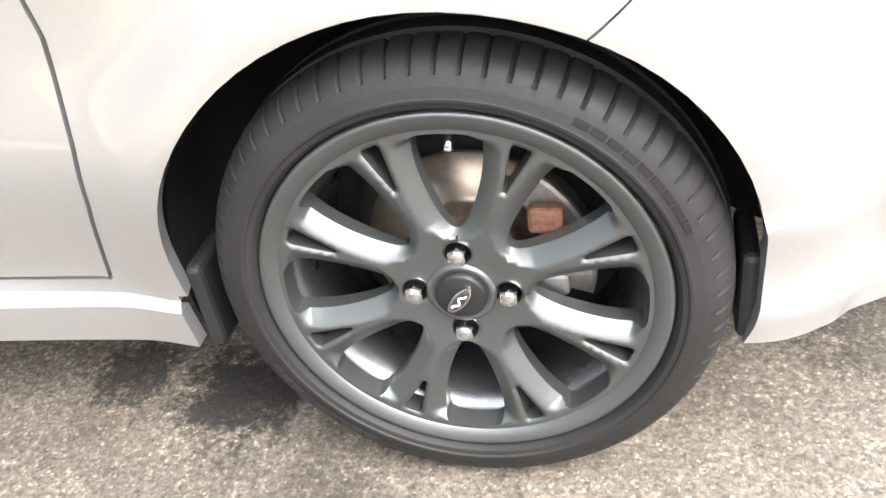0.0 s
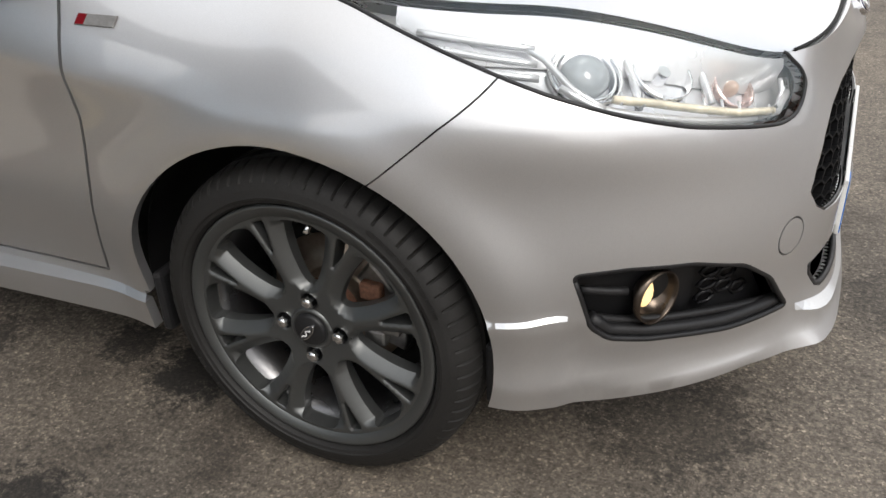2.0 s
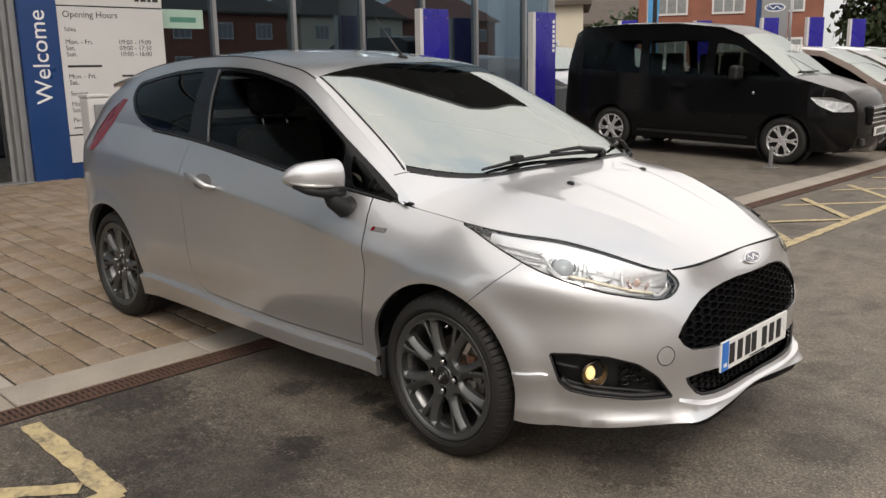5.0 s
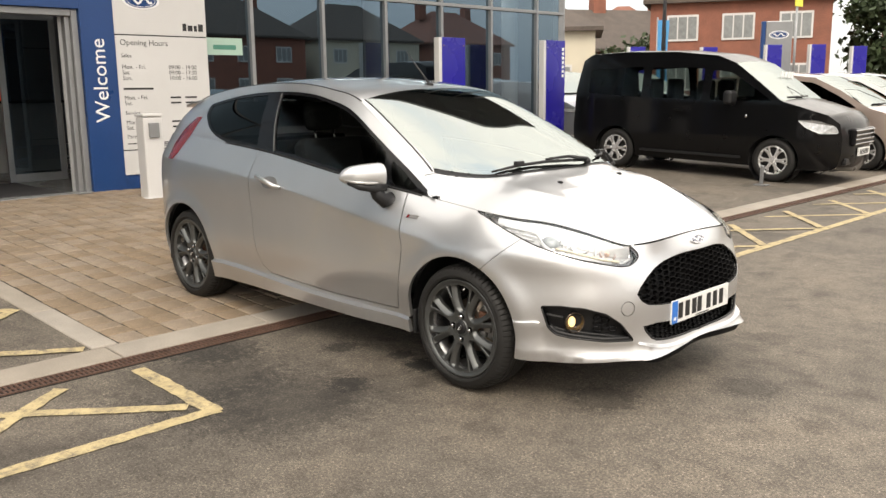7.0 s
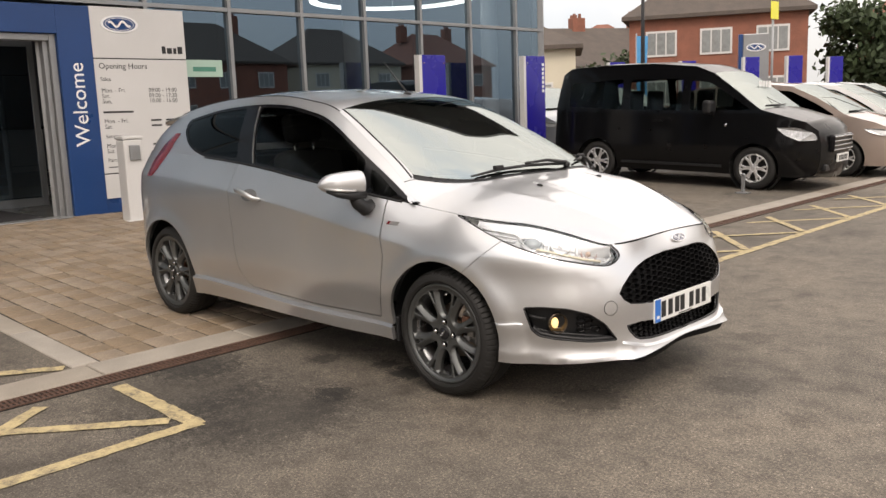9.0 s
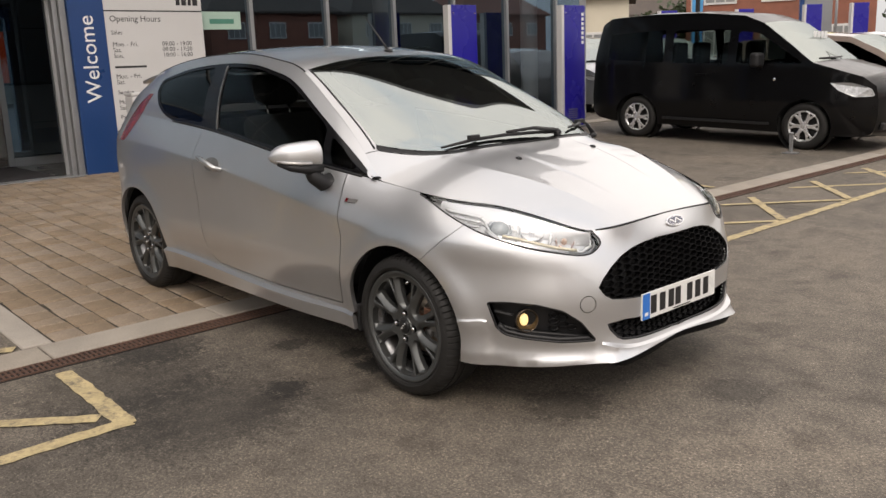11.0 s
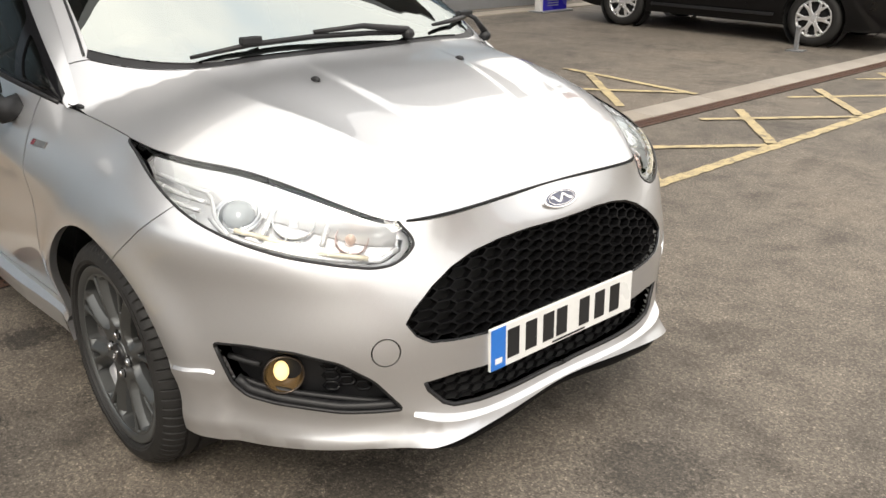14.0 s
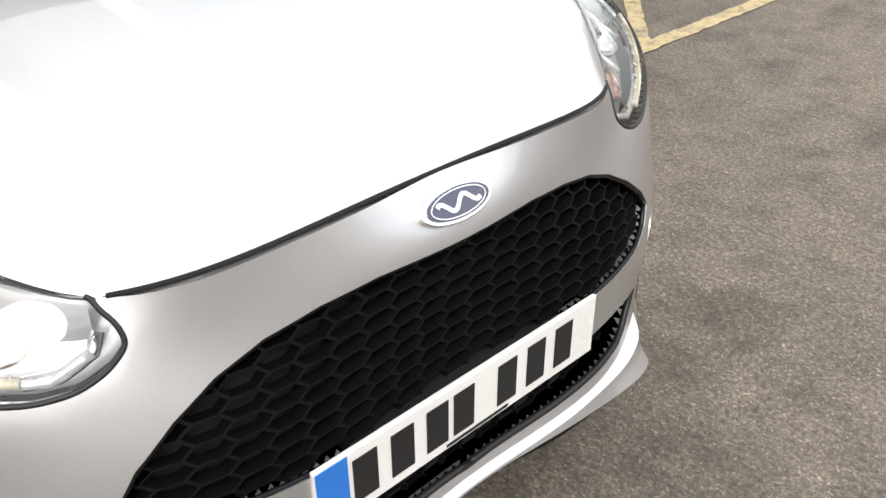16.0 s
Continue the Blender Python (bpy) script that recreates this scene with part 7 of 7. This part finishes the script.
        boxed("grille_bar", nx + 0.107, nx + 0.122, -0.42, 0.42, z - 0.009, z + 0.009, M_CHROME, v, bevel=0.004)
    boxed("plate", nx + 0.10, nx + 0.118, -0.26, 0.26, z0 - 0.14, z0 - 0.03, M_WHITEPLATE, v, bevel=0.003)
    for i in range(6):
        boxed("plate_bar", nx + 0.118, nx + 0.121, -0.20 + i * 0.07, -0.16 + i * 0.07, z0 - 0.12, z0 - 0.05, M_INK, v, bevel=0)
    boxed("lower_intake", nx - 0.1, nx + 0.05, -0.55, 0.55, base + 0.06, base + 0.16, M_BLACKPLASTIC, v, bevel=0.02)
    tube("wiper", [(prof[screen[0]][0] - 0.03, -0.55, prof[screen[0]][1] + 0.05), (prof[screen[0]][0] + 0.02, 0.1, prof[screen[0]][1] + 0.06)], 0.012, M_BLACKPLASTIC, v, n=6)
    v.matrix_basis = place
    return v


VAN = [(0.70, 0.20), (0.80, 0.24), (0.845, 0.42), (0.84, 0.66), (0.80, 0.84), (0.66, 0.955), (0.30, 1.06), (0.06, 1.12), (-0.30, 1.385), (-0.66, 1.63), (-0.95, 1.735), (-1.6, 1.785),
       (-2.4, 1.78), (-3.05, 1.735), (-3.22, 1.64), (-3.31, 1.15), (-3.33, 0.62), (-3.31, 0.34), (-3.2, 0.27), (-2.9, 0.22)]
van_m = pose(-2.60 - 0.083 * 0.9, 8.15 + 0.815, 0.040, 0, 2.1, 4.2)
van = vehicle("van", "black five-door people carrier van with silver wheel covers", "van", van_m, M_BLACKPAINT, VAN, 0.865, 1.06, 0.15, 0.22, 0.0, -2.489, 0.305,
              [[(-0.98, 1.10), (-0.99, 1.53), (-0.70, 1.50), (-0.35, 1.29), (-0.06, 1.11)], [(-1.95, 1.10), (-1.96, 1.55), (-1.12, 1.56), (-1.10, 1.10)],
               [(-3.02, 1.14), (-3.03, 1.50), (-2.10, 1.56), (-2.08, 1.10)]], (7, 9), (0.76, 0.79, 0.46, 0.115), (0.54, 0.78), kit="van")
for x in (-1.46, -1.16):
    boxed("paper", x, x + 0.26, 0.60, 0.604, 1.13, 1.40, M_WHITE, van, "white sheet hung inside the window", bevel=0)
for i in range(4):
    boxed("price_bar", -0.33 + 0.0, -0.32, 0.12 + i * 0.13, 0.21 + i * 0.13, 1.40, 1.52, M_WHITE, van, bevel=0)
boxed("side_rub_strip", -2.05, -0.45, -0.868, -0.855, 0.30, 0.335, M_BLACKPLASTIC, van, bevel=0.004)
part("fuel_flap_mark", dome(bmesh.new(), (-0.42, -0.862, 0.90), (0.018, 0.006, 0.022), 12, 6), M_CHROME, van)

stand = thing("wheel_stand", "small grey steel stand before the van's wheel", "stand", at=(-2.55, 7.72, ground_z(-2.55)))
boxed("base", -0.09, 0.09, -0.07, 0.07, 0.0, 0.015, M_ALU, stand, bevel=0.003)
boxed("upright", -0.02, 0.02, -0.02, 0.02, 0.015, 0.24, M_ALU, stand, bevel=0.004)
part("head", dome(bmesh.new(), (0, 0, 0.255), (0.03, 0.03, 0.02), 16, 8), M_ALU, stand)

HATCH = [(0.66, 0.19), (0.78, 0.23), (0.83, 0.40), (0.82, 0.60), (0.74, 0.74), (0.45, 0.87), (0.02, 0.98), (-0.45, 1.24), (-0.90, 1.43), (-1.5, 1.475), (-2.2, 1.44), (-2.75, 1.36), (-3.0, 1.10),
         (-3.10, 0.80), (-3.10, 0.45), (-3.0, 0.25), (-2.8, 0.20)]
HATCH_PANES = [[(-1.15, 0.99), (-1.18, 1.37), (-0.90, 1.35), (-0.45, 1.15), (-0.14, 0.97)], [(-2.10, 1.02), (-2.12, 1.36), (-1.28, 1.39), (-1.25, 0.99)]]


def hatch(label, x, y, turn, paint, k=1.0):
    z = ground_z(x)
    m = pose(x, y, z, 0, 2.1 if abs(turn) < 20 and x < -1.6 else 0, turn)
    return vehicle("parked_car", label, "car", m, paint, [(a * k, b) for a, b in HATCH], 0.84, 0.94, 0.17, 0.19, 0.0, -2.45 * k, 0.30, [[(a * k, b) for a, b in q] for q in HATCH_PANES], (6, 8),
                 (0.70 * k, 0.72, 0.40, 0.07), (0.50, 0.64), "cars parked on the forecourt")


hatch("pale rose hatchback parked beside the van", -2.35, 11.5, 2, M_BEIGE)
hatch("white hatchback parked beyond the van", -2.65, 14.3, 2, M_WHITECAR)
hatch("dark grey hatchback parked at the end of the row", -3.1, 17.2, 2, M_DARKGREY)
hatch("silver car parked behind the van by the corner", -8.6, 11.9, -18, M_SILVERCAR)
hatch("white car parked at the back of the yard", -9.5, 16.5, -10, M_WHITECAR)
# the row across the road, which the glass front mirrors
for i, (c, t) in enumerate(((M_WHITECAR, "white"), (M_DARKGREY, "dark grey"), (M_WHITECAR, "white"), (M_SILVERCAR, "silver"), (M_WHITECAR, "white"), (M_DARKGREY, "dark grey"))):
    hatch(t + " hatchback parked across the road", 14.5, 13.0 + i * 2.8, 180, c)

# ---- houses, trees, posts and signs in the distance ----
M_BRICK = mat("red_brick", (0.23, 0.092, 0.062), 0.9, var=0.25, scale=1.5, fine=22, bump=0.006)
M_CREAM = mat("cream_render", (0.55, 0.50, 0.40), 0.85, var=0.08, scale=1)
M_TILE = mat("roof_tile", (0.085, 0.068, 0.058), 0.85, var=0.3, scale=2, fine=30, bump=0.01)
M_TILERED = mat("red_roof_tile", (0.20, 0.085, 0.06), 0.85, var=0.25, scale=2, fine=30, bump=0.01)
M_PANE = mat("house_window_glass", (0.22, 0.23, 0.23), 0.08, var=0.2)
M_TRUNK = mat("bark", (0.09, 0.065, 0.045), 0.9, var=0.3, fine=40, bump=0.01)
M_LEAF = mat("leaf", (0.035, 0.055, 0.02), 0.7, var=0.4, scale=3, fine=12, rand="island")
M_POST = mat("dark_post", (0.03, 0.03, 0.033), 0.5, var=0.1)
FAR_Z = ground_z(-20)


def house(label, x, y, turn, wide, deep, eaves, ridge, wall, roof, hip=True, rows=2, cols=3):
    """A plain house: walls, pitched roof with overhang, chimney, and framed windows on its front (-y side)."""
    h = thing("house", label, "house", "houses across the road")
    boxed("wall", -wide / 2, wide / 2, -deep / 2, deep / 2, -0.5, eaves, wall, h, bevel=0)
    o = 0.35
    a, b, r = wide / 2 + o, deep / 2 + o, (deep / 2 if hip else -o)
    vs = [(-a, -b, eaves - 0.1), (a, -b, eaves - 0.1), (a, b, eaves - 0.1), (-a, b, eaves - 0.1), (-wide / 2 + r, 0, ridge), (wide / 2 - r, 0, ridge),
          (-a, -b, eaves - 0.28), (a, -b, eaves - 0.28), (a, b, eaves - 0.28), (-a, b, eaves - 0.28)]
    fs = [(0, 1, 5, 4), (2, 3, 4, 5), (3, 0, 4), (1, 2, 5), (0, 6, 7, 1), (1, 7, 8, 2), (2, 8, 9, 3), (3, 9, 6, 0), (6, 9, 8, 7)]
    rf = finish("roof", mesh_of("roof", vs, fs, smooth=False), roof, h)
    for cx in ((-wide * 0.28, wide * 0.28) if wall is M_BRICK else ()):
        boxed("chimney", cx - 0.45, cx + 0.45, -0.35, 0.35, ridge - 0.9, ridge + 0.65, wall, rf, bevel=0.02)
        for q in (-0.2, 0.2):
            part("chimney_pot", cyl(bmesh.new(), (cx + q, 0, ridge + 0.65), (cx + q, 0, ridge + 0.95), 0.12, 0.1, 12), M_TILERED, rf)
    for i in range(rows):
        for j in range(cols):
            wx = (j - (cols - 1) / 2) * wide / (cols + 0.2)
            wz = 0.9 + i * (eaves - 0.6) / rows
            w = boxed("window", wx - 0.75, wx + 0.75, -deep / 2 - 0.06, -deep / 2 + 0.05, wz, wz + 1.25, M_WHITEPANEL, h, bevel=0.01)
            for k in (-1, 0, 1):
                boxed("pane", wx + k * 0.46 - 0.2, wx + k * 0.46 + 0.2, -deep / 2 - 0.068, -deep / 2 - 0.055, wz + 0.1, wz + 1.15, M_PANE, w, bevel=0)
    h.matrix_basis = pose(x, y, FAR_Z, 0, 0, turn)
    return h


house("red brick semi with a hipped brown tiled roof", -19.3, 40.1, 27, 8.3, 8.0, 5.4, 8.6, M_BRICK, M_TILE, cols=3)
house("red brick house with a gabled brown roof", -31.0, 47.5, 62, 8.0, 7.0, 3.6, 6.2, M_BRICK, M_TILE, hip=False, cols=2)
house("cream rendered house with a brown hipped roof", -24.9, 29.6, 36, 6.5, 6.0, 3.9, 5.6, M_CREAM, M_TILE, cols=2, rows=1)
house("red brick house with a red tiled roof", -41.0, 62.0, 30, 9.0, 8.0, 5.2, 8.0, M_BRICK, M_TILERED)
house("red brick house with a red tiled roof beyond trees", -13.5, 60.0, 20, 10.0, 8.0, 5.6, 9.0, M_BRICK, M_TILERED)
# unseen terrace added beside the yard, to darken what paint and glass mirror
for i in range(4):
    house("unseen red brick house added beyond the yard to darken reflections", -14.0 + i * 12.5, -38.0, 180, 11.5, 8.0, 5.6, 8.8, M_BRICK if i % 2 else M_CREAM, M_TILE)
# the terrace behind the camera, which the glass front mirrors
for i in range(7):
    house("red brick house across the road, mirrored in glass", 46.0, -18.0 + i * 13.0, -90, 11.5, 8.0, 5.6, 8.8, M_BRICK if i % 2 == 0 else M_CREAM, M_TILE if i % 3 else M_TILERED)


def tree(label, x, y, high, spread_, seed, leaves=2600):
    """A tapered trunk with limbs, and a ragged crown of small leaf clumps."""
    rg = random.Random(seed)
    t = thing("tree", label, "tree", "trees beyond the yard", at=(x, y, FAR_Z - 0.02))
    tube("trunk", [(0, 0, 0), (0.05, 0.03, high * 0.25), (-0.06, 0.1, high * 0.55), (0.0, 0.05, high * 0.8)], [0.2, 0.15, 0.1, 0.03], M_TRUNK, t, n=10)
    tips = []
    for i in range(14):
        a, z0 = rg.uniform(0, 6.28), high * rg.uniform(0.22, 0.7)
        r = spread_ * rg.uniform(0.45, 0.95) * (1.15 - abs(z0 / high - 0.45))
        tip = (r * math.cos(a), r * math.sin(a), z0 + high * rg.uniform(0.08, 0.28))
        tube("limb", [(0, 0.05, z0), (tip[0] * 0.5, tip[1] * 0.5, z0 + (tip[2] - z0) * 0.6), tip], [0.06, 0.035, 0.012], M_TRUNK, t, n=6)
        tips.append(tip)
    tips.append((0, 0, high * 0.92))
    vs, fs = [], []
    for i in range(leaves):
        c = rg.choice(tips)
        g = spread_ * 0.42
        p = Vector((c[0] + rg.gauss(0, g * 0.55), c[1] + rg.gauss(0, g * 0.55), c[2] + rg.gauss(0, g * 0.45)))
        a, b = Vector((rg.gauss(0, 1), rg.gauss(0, 1), rg.gauss(0, 1))).normalized(), Vector((rg.gauss(0, 1), rg.gauss(0, 1), rg.gauss(0, 1))).normalized()
        s = rg.uniform(0.12, 0.27)
        b = (b - a * a.dot(b)).normalized()
        o = len(vs)
        vs += [p - a * s, p + b * s * 0.55, p + a * s, p - b * s * 0.55]
        fs.append((o, o + 1, o + 2, o + 3))
    cr = finish("crown", mesh_of("crown", vs, fs, smooth=False), M_LEAF, t)
    cr["kind"] = "stuff"


tree("leafy green tree beside the brick house", -12.3, 42.5, 5.2, 2.0, 3, 4200)
tree("dense dark green tree beside the brick house", -9.4, 44.0, 5.6, 2.4, 4, 6000)
tree("leafy green bush between the houses", -25.5, 42.0, 4.0, 1.5, 6, 1800)
tree("leafy green bush by the cream house", -23.6, 34.6, 2.9, 1.2, 7, 1600)
tree("dense dark green tree at the edge of the yard", -6.0, 45.0, 5.4, 2.8, 9, 6000)
# a tree row out of view, added to cut the low sky mirrored in paint
for i in range(6):
    tree("unseen leafy green tree added beside the yard to darken reflections", -13.0 + i * 5.6, -30.0 + 1.5 * (i % 2), 5.2 + 0.7 * (i % 3), 2.6, 20 + i, 3000)


def lamp_post(label, x, y, high):
    p = thing("lamp_post", label, "lamp post", at=(x, y, ground_z(x)))
    tube("column", [(0, 0, 0), (0, 0, high * 0.5), (0, 0, high)], [0.09, 0.06, 0.045], M_POST, p, n=12)
    tube("arm", [(0, 0, high), (0.5, 0.0, high + 0.2), (1.1, 0, high + 0.25)], 0.035, M_POST, p, n=8)
    boxed("lantern", 1.0, 1.7, -0.14, 0.14, high + 0.18, high + 0.32, M_POST, p, bevel=0.04)
    boxed("foot", -0.16, 0.16, -0.16, 0.16, -0.01, 0.25, M_POST, p, bevel=0.03)


lamp_post("tall dark lamp post standing in the yard", -13.0, 22.4, 8.5)
lamp_post("tall dark lamp post standing by the road", -5.2, 27.0, 8.0)
for x, y in ((-11.15, 17.9), (-10.1, 20.1), (-8.3, 20.4), (-7.4, 21.2), (-7.0, 23.2)):
    totem(x, y, 0.52, 2.25, -30, lettered=False)
banner = thing("banner", "tall narrow light blue banner on a pole", "banner", at=(-14.6, 24.6, FAR_Z))
tube("pole", [(0, 0, 0), (0, 0, 3.6)], 0.03, M_ALU, banner, n=8)
bm = bmesh.new()
box(bm, 0.03, 0.05, 0.0, 0.42, 1.2, 3.5)
bmesh.ops.subdivide_edges(bm, edges=bm.edges[:], cuts=5, use_grid_fill=True)
for v in bm.verts:
    v.co.x += 0.05 * math.sin(v.co.z * 2.2) * v.co.y / 0.42
part("cloth", bm, mat("banner_blue", (0.06, 0.28, 0.55), 0.6, var=0.1), banner)
banner.rotation_euler.z = radians(-30)
# dealer's pylon and banner
py = thing("pylon_sign", "grey pylon sign with a blue edge and a blue oval", "sign", at=(0, 0, 0))
boxed("panel", -0.12, 0.12, -0.32, 0.42, 0.0, 3.0, M_ALU, py, bevel=0.02)
boxed("blue_edge", -0.13, 0.13, -0.44, -0.322, 0.0, 3.0, M_BLUE, py, bevel=0.01)
oval_badge(Vector((0.125, 0.05, 2.6)), Matrix(((0, 0, 1, 0), (1, 0, 0, 0), (0, 1, 0, 0), (0, 0, 0, 1))), 0.28, 0.12, py, "oval_emblem", M_WHITE, M_BLUE)
py.matrix_basis = pose(-8.9, 21.9, ground_z(-8.9), 0, 0, -60)
yl = thing("road_sign", "yellow road sign on a grey post", "road sign", at=(-9.2, 23.9, ground_z(-9.2)))
tube("post", [(0, 0, 0), (0, 0, 4.0)], 0.04, M_ALU, yl, n=10)
boxed("plate", 0.04, 0.06, -0.28, 0.28, 3.55, 4.1, mat("sign_yellow", (0.75, 0.70, 0.05), 0.4, var=0.04), yl, bevel=0.01)
fence = thing("white_fence", "low white railing in front of the brick house", "fence", at=(-15.2, 34.0, FAR_Z))
for i in range(16):
    boxed("picket", -3.0 + i * 0.4, -2.92 + i * 0.4, -0.03, 0.03, 0.0, 1.1, M_WHITEPANEL, fence, bevel=0.004)
boxed("rail", -3.05, 3.15, 0.031, 0.06, 0.85, 0.93, M_WHITEPANEL, fence, bevel=0.004)
boxed("rail", -3.05, 3.15, 0.031, 0.06, 0.25, 0.33, M_WHITEPANEL, fence, bevel=0.004)
